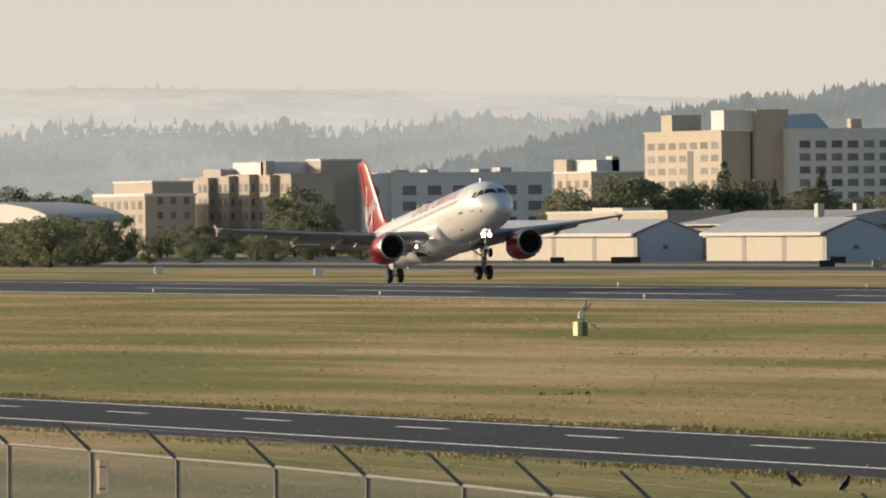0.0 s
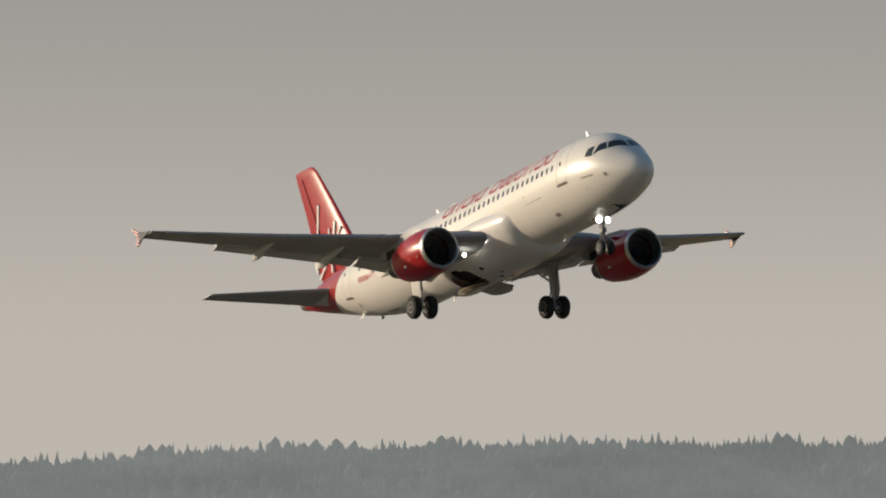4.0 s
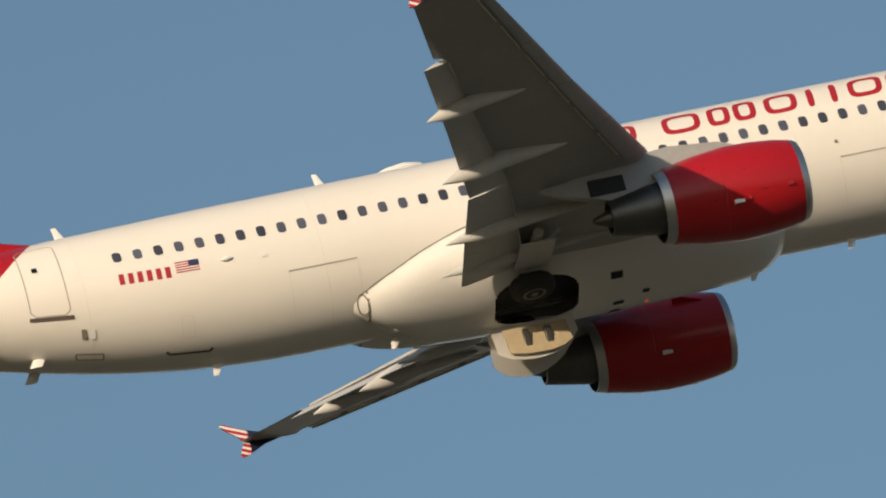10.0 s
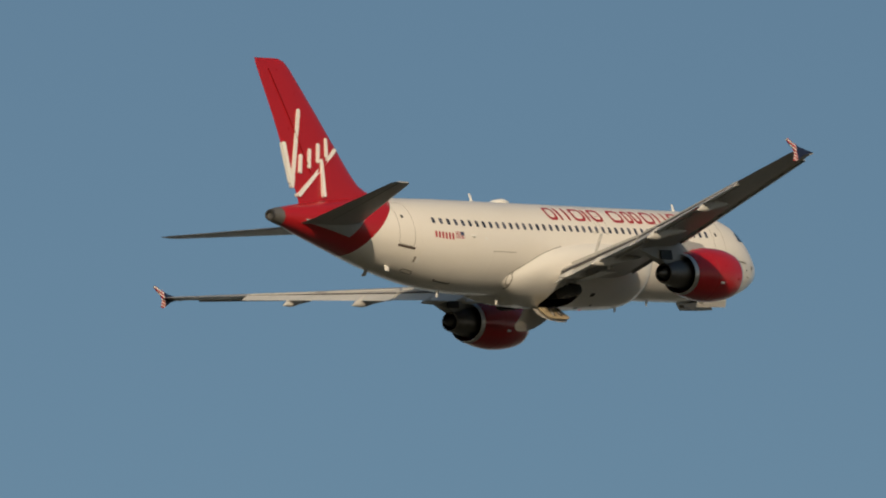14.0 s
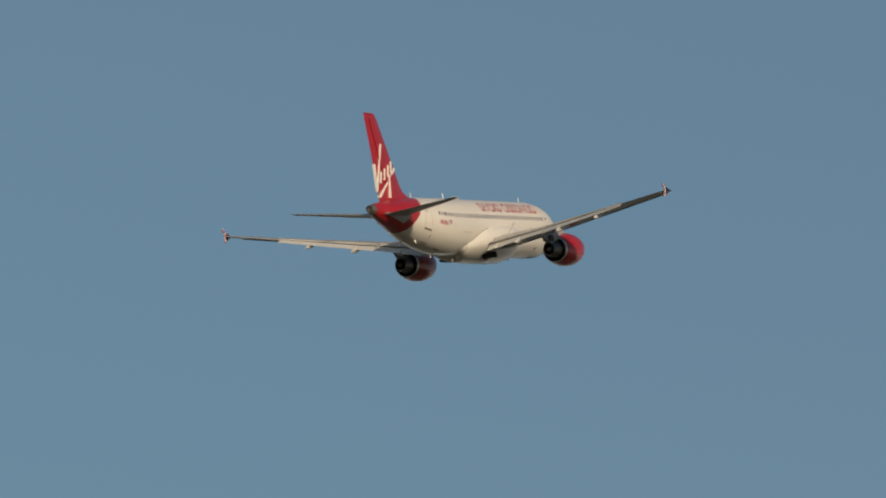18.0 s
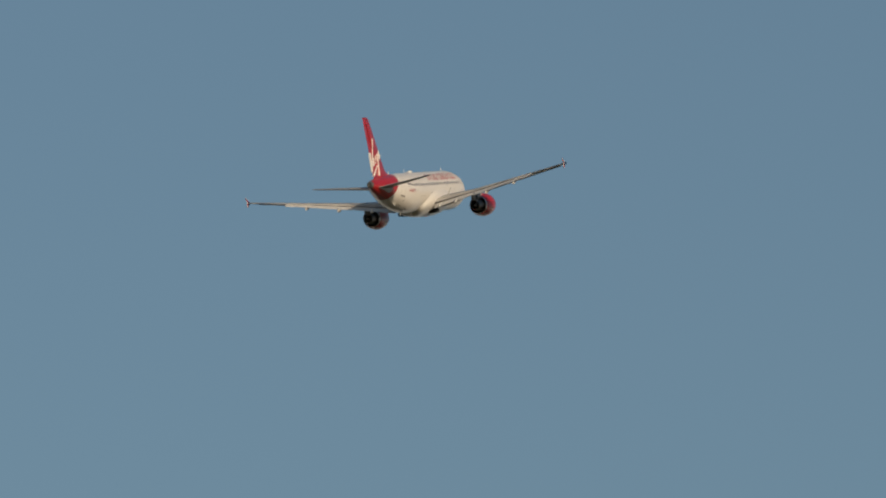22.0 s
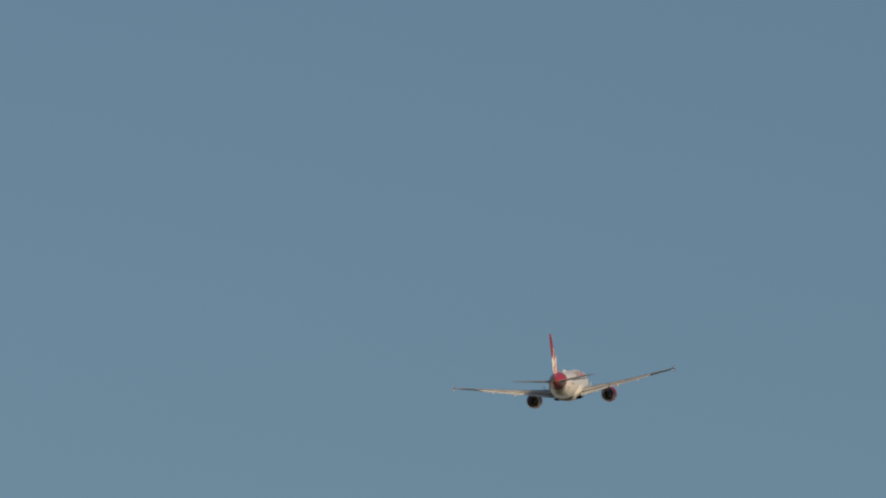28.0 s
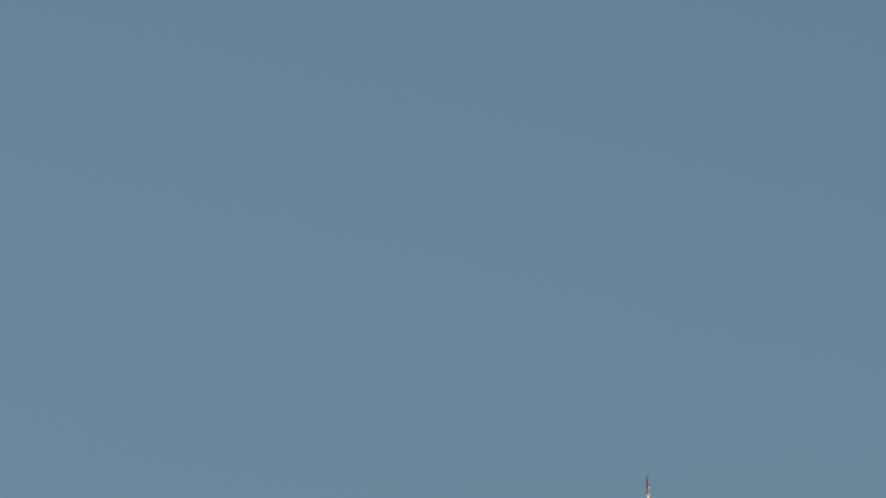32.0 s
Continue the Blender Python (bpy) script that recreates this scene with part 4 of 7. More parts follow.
# ---------------------------------------------------------------- ground materials
def grass_material():
    m = shader("meadow_grass", (0.2, 0.17, 0.07), 0.95, vary=0.2, scale=0.5, bump=0.6, bump_scale=3.0, spec=0.1)
    nt = m.node_tree
    wide = noise_fac(nt, 0.055, 3, (0.3, 1.0, 1), 0.5)
    mid = noise_fac(nt, 0.28, 5, (0.13, 1.0, 1), 0.6)
    fine = noise_fac(nt, 1.6, 6, (1.0, 1.0, 1), 0.7)
    mix = math_node(nt, "ADD", wide, math_node(nt, "ADD", math_node(nt, "MULTIPLY", mid, 0.22), math_node(nt, "MULTIPLY", fine, 0.3)))
    col = ramp(nt, mix, ((0.62, (0.29, 0.265, 0.08)), (0.72, (0.37, 0.31, 0.1)), (0.79, (0.54, 0.385, 0.15)), (0.87, (0.72, 0.48, 0.23)), (0.97, (0.80, 0.60, 0.35))))
    # greener strip along the fence
    ax = local_axes(nt)
    strip = nt.nodes.new("ShaderNodeMapRange")
    strip.inputs["From Min"].default_value, strip.inputs["From Max"].default_value = 66.0, 60.0
    nt.links.new(math_node(nt, "MULTIPLY_ADD", mid, 6.0, ax[1]), strip.inputs["Value"])
    col = mix_colour(nt, strip.outputs["Result"], col, ramp(nt, math_node(nt, "ADD", math_node(nt, "MULTIPLY", mid, 0.5), math_node(nt, "MULTIPLY", fine, 0.5)), ((0.36, (0.13, 0.125, 0.045)), (0.52, (0.21, 0.19, 0.075)), (0.66, (0.33, 0.25, 0.12)))))
    # beyond the dry western strip: unseen ground, darkened to weaken its bounced light
    dim_bounce = nt.nodes.new("ShaderNodeMapRange")
    dim_bounce.inputs["From Min"].default_value, dim_bounce.inputs["From Max"].default_value = -110.0, -40.0
    nt.links.new(math_node(nt, "MULTIPLY_ADD", wide, 40.0, ax[0]), dim_bounce.inputs["Value"])
    col = mix_colour(nt, dim_bounce.outputs["Result"], col, ramp(nt, mid, ((0.35, (0.1, 0.093, 0.055)), (0.7, (0.165, 0.145, 0.09)))))
    nt.links.new(col, colour_socket(m))
    return m


def asphalt_material(name, dark, light):
    m = shader(name, dark, 0.85, vary=0.1, scale=0.5, bump=0.2, bump_scale=20, spec=0.25)
    nt = m.node_tree
    mix = math_node(nt, "ADD", math_node(nt, "MULTIPLY", noise_fac(nt, 0.05, 5, (0.15, 1.5, 1)), 0.6), math_node(nt, "MULTIPLY", noise_fac(nt, 0.8, 6, (0.3, 1.5, 1), 0.7), 0.4))
    nt.links.new(ramp(nt, mix, ((0.35, dark), (0.65, light))), colour_socket(m))
    return m


GRASS = grass_material()
ROAD_ASPHALT = asphalt_material("road_asphalt", (0.045, 0.045, 0.048), (0.075, 0.073, 0.072))
RUNWAY_ASPHALT = asphalt_material("runway_asphalt", (0.06, 0.06, 0.065), (0.10, 0.098, 0.095))
APRON_CONCRETE = asphalt_material("apron_concrete", (0.08, 0.08, 0.078), (0.16, 0.15, 0.14))
SAND = shader("sandy_verge", (0.42, 0.34, 0.22), 0.95, vary=0.3, scale=0.1, spec=0.1)
LINE_WHITE = shader("line_paint", (0.8, 0.79, 0.76), 0.7, vary=0.08, scale=2.0)
GALVANISED = shader("galvanised_steel", (0.15, 0.145, 0.135), 0.65, metal=0.15, vary=0.2, scale=4)
WIRE = shader("fence_wire", (0.2, 0.185, 0.16), 0.7, metal=0.15, vary=0.2, scale=9)
SIGN_BLACK = shader("sign_black", (0.02, 0.02, 0.022), 0.6, vary=0.2, scale=3)
BARK = shader("bark", (0.09, 0.065, 0.045), 0.9, vary=0.3, scale=3, bump=0.5)
LEAF_DARK = shader("conifer_needles", (0.19, 0.205, 0.15), 0.85, vary=0.25, scale=0.6, spec=0.1, object_random=0.25)
LEAF_MID = shader("broad_leaves", (0.24, 0.25, 0.155), 0.85, vary=0.25, scale=0.5, spec=0.1, object_random=0.25)
for leaf in (LEAF_DARK, LEAF_MID):
    # thin leaves let part of the light through
    nt = leaf.node_tree
    through_leaf = nt.nodes.new("ShaderNodeBsdfTranslucent")
    nt.links.new(colour_socket(leaf).links[0].from_socket, through_leaf.inputs["Color"])
    blend = nt.nodes.new("ShaderNodeMixShader")
    blend.inputs[0].default_value = 0.4
    nt.links.new(nt.nodes["Principled BSDF"].outputs[0], blend.inputs[1])
    nt.links.new(through_leaf.outputs[0], blend.inputs[2])
    nt.links.new(blend.outputs[0], nt.nodes["Material Output"].inputs["Surface"])
for leaf in (LEAF_DARK, LEAF_MID):
    leaf.node_tree.nodes["Principled BSDF"].inputs["Subsurface Weight"].default_value = 0.0
    lt = leaf.node_tree
    thin = lt.nodes.new("ShaderNodeBsdfTranslucent")
    both = lt.nodes.new("ShaderNodeMixShader")
    both.inputs[0].default_value = 0.5
    lt.links.new(colour_socket(leaf).links[0].from_socket, thin.inputs["Color"])
    lt.links.new(lt.nodes["Principled BSDF"].outputs[0], both.inputs[1])
    lt.links.new(thin.outputs[0], both.inputs[2])
    lt.links.new(both.outputs[0], lt.nodes["Material Output"].inputs["Surface"])
TAN_METAL = shader("tan_cladding", (0.2, 0.165, 0.13), 0.65, vary=0.08, scale=0.3)
DARK_CLAD = shader("dark_cladding", (0.32, 0.295, 0.28), 0.6, vary=0.1, scale=0.2)
CREAM_DOOR = shader("cream_panel", (0.43, 0.37, 0.29), 0.6, vary=0.08, scale=0.4)
GREY_ROOF = shader("grey_roof", (0.5, 0.5, 0.5), 0.5, vary=0.15, scale=0.2)
PALE_ROOF = shader("pale_roof", (0.52, 0.48, 0.42), 0.6, vary=0.12, scale=0.3)
BLUE_GREY = shader("blue_grey_cladding", (0.58, 0.59, 0.61), 0.6, vary=0.08, scale=0.3)
STUCCO = shader("stucco_wall", (0.50, 0.42, 0.35), 0.85, vary=0.08, scale=0.3)
CREAM_WALL = shader("cream_wall", (0.52, 0.44, 0.35), 0.8, vary=0.08, scale=0.3)
GREY_WALL = shader("grey_wall", (0.76, 0.72, 0.70), 0.85, vary=0.08, scale=0.3)
DOORWAY_SHADE = shader("opening_shade", (0.015, 0.015, 0.015), 1.0, vary=0.1, spec=0.0)
DARK_GLASS = shader("dark_window", (0.19, 0.175, 0.16), 0.3, vary=0.3, scale=0.5, object_random=0.5)
JET_WHITE = shader("jet_white", (0.82, 0.82, 0.82), 0.35, vary=0.05, scale=0.6, coat=0.3)
JET_BLUE = shader("jet_silver_blue", (0.40, 0.45, 0.52), 0.35, vary=0.05, scale=0.6, coat=0.3)
CLOTH_RED = shader("red_paint_sign", (0.55, 0.06, 0.05), 0.5, vary=0.1)
SLATE_BLUE = shader("slate_cladding", (0.17, 0.2, 0.24), 0.6, vary=0.08, scale=0.3)
BROWN_ROOF = shader("brown_roof", (0.3, 0.24, 0.18), 0.7, vary=0.1, scale=0.3)
TEAL_ROOF = shader("teal_roof", (0.09, 0.2, 0.22), 0.45, vary=0.1, scale=0.5)
YELLOW = shader("yellow_paint", (0.66, 0.6, 0.3), 0.6, vary=0.12, scale=4)
LAMP_SOFT = shader("lamp_soft", (0.8, 0.8, 0.78), 0.2, emit=((1.0, 0.95, 0.85), 0.5))


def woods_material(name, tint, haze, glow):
    """Far wooded slopes: leaf colour, with the haze between painted in as emission."""
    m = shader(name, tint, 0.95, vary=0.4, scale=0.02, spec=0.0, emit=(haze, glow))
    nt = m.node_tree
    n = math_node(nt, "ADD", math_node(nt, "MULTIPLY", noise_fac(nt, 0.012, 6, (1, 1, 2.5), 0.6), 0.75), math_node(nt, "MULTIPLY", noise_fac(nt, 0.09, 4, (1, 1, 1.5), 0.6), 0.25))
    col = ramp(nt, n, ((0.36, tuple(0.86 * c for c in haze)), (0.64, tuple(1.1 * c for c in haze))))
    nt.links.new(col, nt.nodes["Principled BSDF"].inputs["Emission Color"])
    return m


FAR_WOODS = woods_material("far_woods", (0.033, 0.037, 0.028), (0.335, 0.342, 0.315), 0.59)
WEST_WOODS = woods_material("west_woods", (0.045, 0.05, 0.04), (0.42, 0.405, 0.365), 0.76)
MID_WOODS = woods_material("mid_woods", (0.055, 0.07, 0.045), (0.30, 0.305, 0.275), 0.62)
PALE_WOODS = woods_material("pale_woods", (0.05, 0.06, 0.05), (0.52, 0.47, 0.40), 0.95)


# ---------------------------------------------------------------- ground, road, runway
def slab(name, lo, hi, mat, label, category="road", kind="structure"):
    bm = bmesh.new()
    add_box(bm, lo, hi)
    return tagged(part(name, bm, mat, None, smooth=False), label, category, kind=kind)


slab("ground", (-5500, -3000, -1), (5500, 6000, 0), GRASS, "wide field of dry and green mown grass", "ground")
slab("road", (-1200, 68.4, -0.3), (900, 80.2, 0.03), ROAD_ASPHALT, "dark two-lane asphalt service road beside the fence")
slab("runway", (-2600, 222.4, -0.3), (1400, 281, 0.03), RUNWAY_ASPHALT, "long dark asphalt runway with white stripes")
slab("taxiway", (-2600, 386, -0.3), (1400, 424, 0.03), RUNWAY_ASPHALT, "grey asphalt taxiway behind the runway")
slab("pavement_near", (-2600, 372, -0.3), (1400, 386, 0.02), SAND, "pale sandy strip beside the taxiway", "pavement")
slab("pavement_far", (-2600, 424, -0.3), (1400, 446, 0.02), SAND, "pale sandy strip before the apron", "pavement")
slab("apron", (-1900, 452, -0.3), (-300, 700, 0.03), APRON_CONCRETE, "grey concrete apron before the hangars", "pavement")
for y, w, x0, x1, host in ((224.9, 1.8, -2500, 1300, "runway"), (269.2, 0.9, -2500, 1300, "runway"), (71.0, 0.16, -1200, 900, "road"), (79.4, 0.14, -1200, 900, "road")):
    bm = bmesh.new()
    add_box(bm, (x0, y - w / 2, 0.03), (x1, y + w / 2, 0.036))
    part("edge_line", bm, LINE_WHITE, bpy.data.objects[host], "worn white edge line", smooth=False)
bm = bmesh.new()
add_box(bm, (-18, -0.6, 0.03), (18, 0.6, 0.036))
stripe_mesh = part("centre_stripe", bm, LINE_WHITE, bpy.data.objects["runway"], "white centreline stripe", smooth=False)
stripe_mesh.location = (-857, 246.2, 0)
for k in range(1, 14):
    o = new("centre_stripe", stripe_mesh.data)
    o.parent = bpy.data.objects["runway"]
    o.location = (-857 + 60.9 * (k if k < 10 else k - 17), 246.2, 0)
bm = bmesh.new()
add_box(bm, (-2.0, -0.08, 0.03), (2.0, 0.08, 0.036))
dash = part("dash", bm, LINE_WHITE, bpy.data.objects["road"], "short white lane dash", smooth=False)
dash.location = (-271.5, 76.0, 0)
for k in range(1, 16):
    o = new("dash", dash.data)
    o.parent = bpy.data.objects["road"]
    o.location = (-271.5 + 13.3 * (k if k < 12 else k - 16), 76.0 + 0.05 * (k if k < 12 else 0), 0)


def tufts(name, count, xr, yr, hr, mat, label, lean=0.3):
    """Many small blades of grass in one object."""
    rng = random.Random(len(name) * 7 + count)
    vs, fs = [], []
    for _ in range(count):
        x, y = rng.uniform(*xr), rng.gauss((yr[0] + yr[1]) / 2, (yr[1] - yr[0]) / 4)
        hgt = rng.uniform(*hr) * (0.5 + noise.noise(Vector((x * 0.25, y * 0.3, 1.0))) + 0.5)
        a, w = rng.uniform(0, math.pi), hgt * 0.35
        dx, dy = math.cos(a) * w, math.sin(a) * w
        lx, ly = rng.uniform(-lean, lean) * hgt, rng.uniform(-lean, lean) * hgt
        n = len(vs)
        vs += [(x - dx, y - dy, 0), (x + dx, y + dy, 0), (x + lx + dx * 0.3, y + ly + dy * 0.3, hgt), (x + lx - dx * 0.5, y + ly - dy * 0.5, hgt * 0.8)]
        fs.append((n, n + 1, n + 2, n + 3))
    me = bpy.data.meshes.new(name)
    me.from_pydata(vs, [], fs)
    me.materials.append(mat)
    return tagged(new(name, me), label, "grass", kind="stuff")


TUFT = shader("tuft_grass", (0.36, 0.29, 0.12), 0.95, vary=0.5, scale=0.7, spec=0.1)
tufts("grass_verge", 12000, (-330, -170), (80.0, 82.2), (0.02, 0.08), TUFT, "ragged grass along the far road edge")
tufts("grass_verge_near", 9000, (-330, -140), (66.6, 68.6), (0.02, 0.08), TUFT, "ragged grass along the near road edge")
tufts("meadow_tufts", 30000, (-300, -70), (20, 110), (0.015, 0.05), TUFT, "loose tufts over the near meadow")


def field_clumps(name, count, xr, yr, label):
    """Low clumps of standing grass and straw over the field between road and runway."""
    rng = random.Random(5)
    vs, fs = [], []
    for _ in range(count):
        x, y = rng.uniform(*xr), rng.uniform(*yr)
        hgt = rng.uniform(0.015, 0.055) * (0.9 + 0.9 * noise.noise(Vector((x * 0.02, y * 0.06, 3.0))))
        a, w = rng.uniform(0, math.pi), rng.uniform(0.03, 0.16)
        dx, dy = math.cos(a) * w, math.sin(a) * w
        n = len(vs)
        vs += [(x - dx, y - dy, -0.01), (x + dx, y + dy, -0.01), (x + dx * 0.6, y + dy * 0.6, hgt * rng.uniform(0.4, 1)), (x + rng.uniform(-0.1, 0.1), y, hgt), (x - dx * 0.6, y - dy * 0.6, hgt * rng.uniform(0.4, 1))]
        fs.append((n, n + 1, n + 2, n + 3, n + 4))
    me = bpy.data.meshes.new(name)
    me.from_pydata(vs, [], fs)
    me.materials.append(CLUMP)
    return tagged(new(name, me), label, "grass", kind="stuff")


def clump_material():
    m = shader("standing_grass", (0.2, 0.16, 0.06), 0.95, vary=0.2, scale=0.5, spec=0.05)
    nt = m.node_tree
    geo = nt.nodes.new("ShaderNodeNewGeometry")
    mix = math_node(nt, "ADD", math_node(nt, "MULTIPLY", geo.outputs["Random Per Island"], 0.4), noise_fac(nt, 0.055, 3, (0.3, 1.0, 1), 0.5))
    nt.links.new(ramp(nt, mix, ((0.45, (0.31, 0.28, 0.1)), (0.7, (0.42, 0.345, 0.13)), (0.95, (0.6, 0.44, 0.21)))), colour_socket(m))
    thin = nt.nodes.new("ShaderNodeBsdfTranslucent")
    both = nt.nodes.new("ShaderNodeMixShader")
    both.inputs[0].default_value = 0.45
    nt.links.new(colour_socket(m).links[0].from_socket, thin.inputs["Color"])
    nt.links.new(nt.nodes["Principled BSDF"].outputs[0], both.inputs[1])
    nt.links.new(thin.outputs[0], both.inputs[2])
    nt.links.new(both.outputs[0], nt.nodes["Material Output"].inputs["Surface"])
    return m


CLUMP = clump_material()
field_clumps("field_grass", 60000, (-780, -190), (83, 221), "clumps of dry and green grass over the field")




def build_weeds():
    """Scattered dark weeds and one ragged line of them in the field beside the runway."""
    rng = random.Random(31)
    vs, fs = [], []
    spots = [(math.radians(rng.uniform(155.5, 162.0)), rng.uniform(300, 560), rng.uniform(0.06, 0.14)) for _ in range(14)]
    spots += [(math.radians(156.15 + 0.7 * rng.random()), rng.gauss(414, 2), rng.uniform(0.06, 0.13)) for _ in range(36)]
    for az, d, hgt in spots:
        x, y = d * math.cos(az), d * math.sin(az)
        for _ in range(14):
            px, py = x + rng.gauss(0, 0.3), y + rng.gauss(0, 0.45)
            a, h, w = rng.uniform(0, math.pi), hgt * rng.uniform(0.4, 1.0), rng.uniform(0.03, 0.08)
            dx, dy = w * math.cos(a), w * math.sin(a)
            n = len(vs)
            vs += [(px - dx, py - dy, -0.01), (px + dx, py + dy, -0.01), (px + rng.uniform(-0.1, 0.1), py + rng.uniform(-0.1, 0.1), h)]
            fs.append((n, n + 1, n + 2))
    me = bpy.data.meshes.new("weeds")
    me.from_pydata(vs, [], fs)
    me.materials.append(shader("weed_green", (0.13, 0.115, 0.05), 0.9, vary=0.3, scale=2, spec=0.1))
    tagged(new("weeds", me), "scattered dark weeds in the dry field", "weeds", kind="stuff")


build_weeds()

# ---------------------------------------------------------------- fence with birds
FENCE_POSTS = ((-147.5, 36.2), (-142.5, 36.0), (-137.5, 35.75), (-132.6, 35.5), (-127.8, 35.3), (-122.6, 34.95), (-117.5, 34.7), (-112.5, 34.3), (-107.6, 33.9), (-102.9, 33.4), (-98.1, 32.95), (-93.4, 32.5), (-88.6, 32.1), (-83.8, 31.65))


def build_fence():
    fence = tagged(group_at("fence"), "chain-link fence with slanted arms and top rail", "fence")
    top = 2.13
    arm = Vector((-0.28, -0.33, 0.36))
    for x, y in FENCE_POSTS:
        bm = bmesh.new()
        add_tube(bm, (x, y, -0.05), (x, y, top), 0.036, n=8)
        p = part("post", bm, GALVANISED, fence)
        bm = bmesh.new()
        add_tube(bm, (x, y, top - 0.02), Vector((x, y, top)) + arm, 0.026, 0.017, n=6)
        part("arm", bm, GALVANISED, p)
    vs, fs = [], []
    w, mesh_step = 0.003, 0.06
    for a, b in zip(FENCE_POSTS, FENCE_POSTS[1:]):
        a, b = Vector((*a, top)), Vector((*b, top))
        bm = bmesh.new()
        add_tube(bm, a, b, 0.024, n=8)
        part("top_rail", bm, WIRE, fence, "pale top rail")
        for s in (0.35, 0.68, 1.0):
            bm = bmesh.new()
            add_tube(bm, a + arm * s, b + arm * s, 0.0016, n=4)
            part("barbed_wire", bm, GALVANISED, fence, "thin strand of barbed wire")
        span = (b - a).length
        d = (b - a) / span
        for k in range(int((span + top) / mesh_step)):
            for sgn in (-1, 1):
                # one slanting wire, cut off at the posts
                s0 = k * mesh_step - top
                t0, t1 = max(0.0, -s0), min(top, span - s0)
                if t1 <= t0:
                    continue
                m = len(vs)
                for tt, ww in ((t0, -w), (t0, w), (t1, w), (t1, -w)):
                    q = a + d * (s0 + tt + ww)
                    vs.append((q.x, q.y, tt if sgn > 0 else top - tt))
                fs.append((m, m + 1, m + 2, m + 3))
    me = bpy.data.meshes.new("chain_link")
    me.from_pydata(vs, [], fs)
    me.materials.append(WIRE)
    net = new("chain_link", me)
    net.parent = fence
    tagged(net, "woven wire netting", kind="stuff")
    return fence


build_fence()
bm = bmesh.new()
add_box(bm, (-0.012, -0.12, 0), (0.012, 0.12, 0.43), bevel=0.008)
plate = tagged(part("notice_plate", bm, shader("notice_orange", (0.85, 0.62, 0.45), 0.6, vary=0.08, scale=6), None, smooth=False), "pale orange notice plate fixed to a fence post", "sign")
plate.matrix_basis = pose(-127.72, 35.42, 1.58, 0, 0, -66)
for z in (0.05, 0.33):
    bm = bmesh.new()
    add_box(bm, (0.011, -0.07, z), (0.015, 0.07, z + 0.03))
    part("text_bar", bm, SEAM, plate, smooth=False)


def build_bird():
    bird = tagged(group_at("bird"), "small dark bird perched on the fence rail", "bird", "birds on the fence")
    bm = bmesh.new()
    rows = [(0.14, 0.0, 0.02), (0.11, 0.02, 0.035), (0.05, 0.06, 0.055), (-0.02, 0.1, 0.06), (-0.06, 0.15, 0.045), (-0.085, 0.19, 0.035), (-0.1, 0.22, 0.012)]
    add_loft(bm, [[(x, r * math.cos(2 * math.pi * i / 10), z + 0.05 + r * math.sin(2 * math.pi * i / 10)) for i in range(10)] for x, z, r in rows])
    part("body", bm, BLACK, bird)
    bm = bmesh.new()
    add_tube(bm, (-0.1, 0, 0.275), (-0.15, 0, 0.265), 0.012, 0.002, 6)
    part("beak", bm, SEAM, bird)
    for side in (-1, 1):
        bm = bmesh.new()
        add_tube(bm, (0.0, side * 0.02, 0.1), (0.0, side * 0.02, 0.0), 0.006, n=5)
        part("leg", bm, SEAM, bird)
        bm = bmesh.new()
        add_loft(bm, [[(0.02 + 0.1 * s, side * (0.055 - 0.02 * s), 0.15 - 0.1 * s + dz) for dz in (-0.03, 0.03)] + [(0.02 + 0.1 * s, side * (0.063 - 0.02 * s), 0.15 - 0.1 * s + dz) for dz in (0.03, -0.03)] for s in (0, 1)])
        part("wing", bm, BLACK, bird)
    return bird


bird = build_bird()
bird.matrix_basis = pose(-91.35, 31.97, 2.48, 0, 0, 60) @ Matrix.Diagonal((0.62, 0.62, 0.62, 1))
copy_thing(bird, pose(-89.4, 31.8, 2.48, 0, 0, 200))


# ---------------------------------------------------------------- airfield signs and lights
def build_number_sign():
    s = tagged(group_at("distance_sign", pose(-502.3, 189.95, 0)), "black square airfield sign with a white figure", "sign")
    bm = bmesh.new()
    add_box(bm, (-0.09, -0.6, 0.06), (0.09, 0.6, 1.24), bevel=0.025)
    part("panel", bm, SIGN_BLACK, s, "matt black panel")
    for y in (-0.45, 0.45):
        bm = bmesh.new()
        add_tube(bm, (0, y, -0.03), (0, y, 0.1), 0.03, n=8)
        part("leg", bm, GALVANISED, s)
    cu = bpy.data.curves.new("figure", "FONT")
    cu.body, cu.size, cu.extrude, cu.align_x, cu.align_y, cu.offset = "6", 1.28, 0.004, "CENTER", "CENTER", 0.012
    cu.materials.append(LINE_WHITE)
    tx = new("figure", cu)
    tx.parent = s
    tx.matrix_basis = pose(0.096, 0, 0.66, 90, 0, 90)
    tagged(tx, "white figure 6")
    return s


build_number_sign()


def build_box_sign(x, y, width, height, mat=None, label="dark back of a low airfield guidance sign", name="guidance_sign"):
    s = tagged(group_at(name, pose(x, y, 0)), label, "sign", "airfield signs")
    bm = bmesh.new()
    add_box(bm, (-0.12, -width / 2, 0.12), (0.12, width / 2, height), bevel=0.02)
    part("panel", bm, mat or SIGN_BLACK, s)
    for k in (-0.4, 0.4):
        bm = bmesh.new()
        add_tube(bm, (0, k * width, -0.03), (0, k * width, 0.15), 0.04, n=6)
        part("leg", bm, GALVANISED, s)


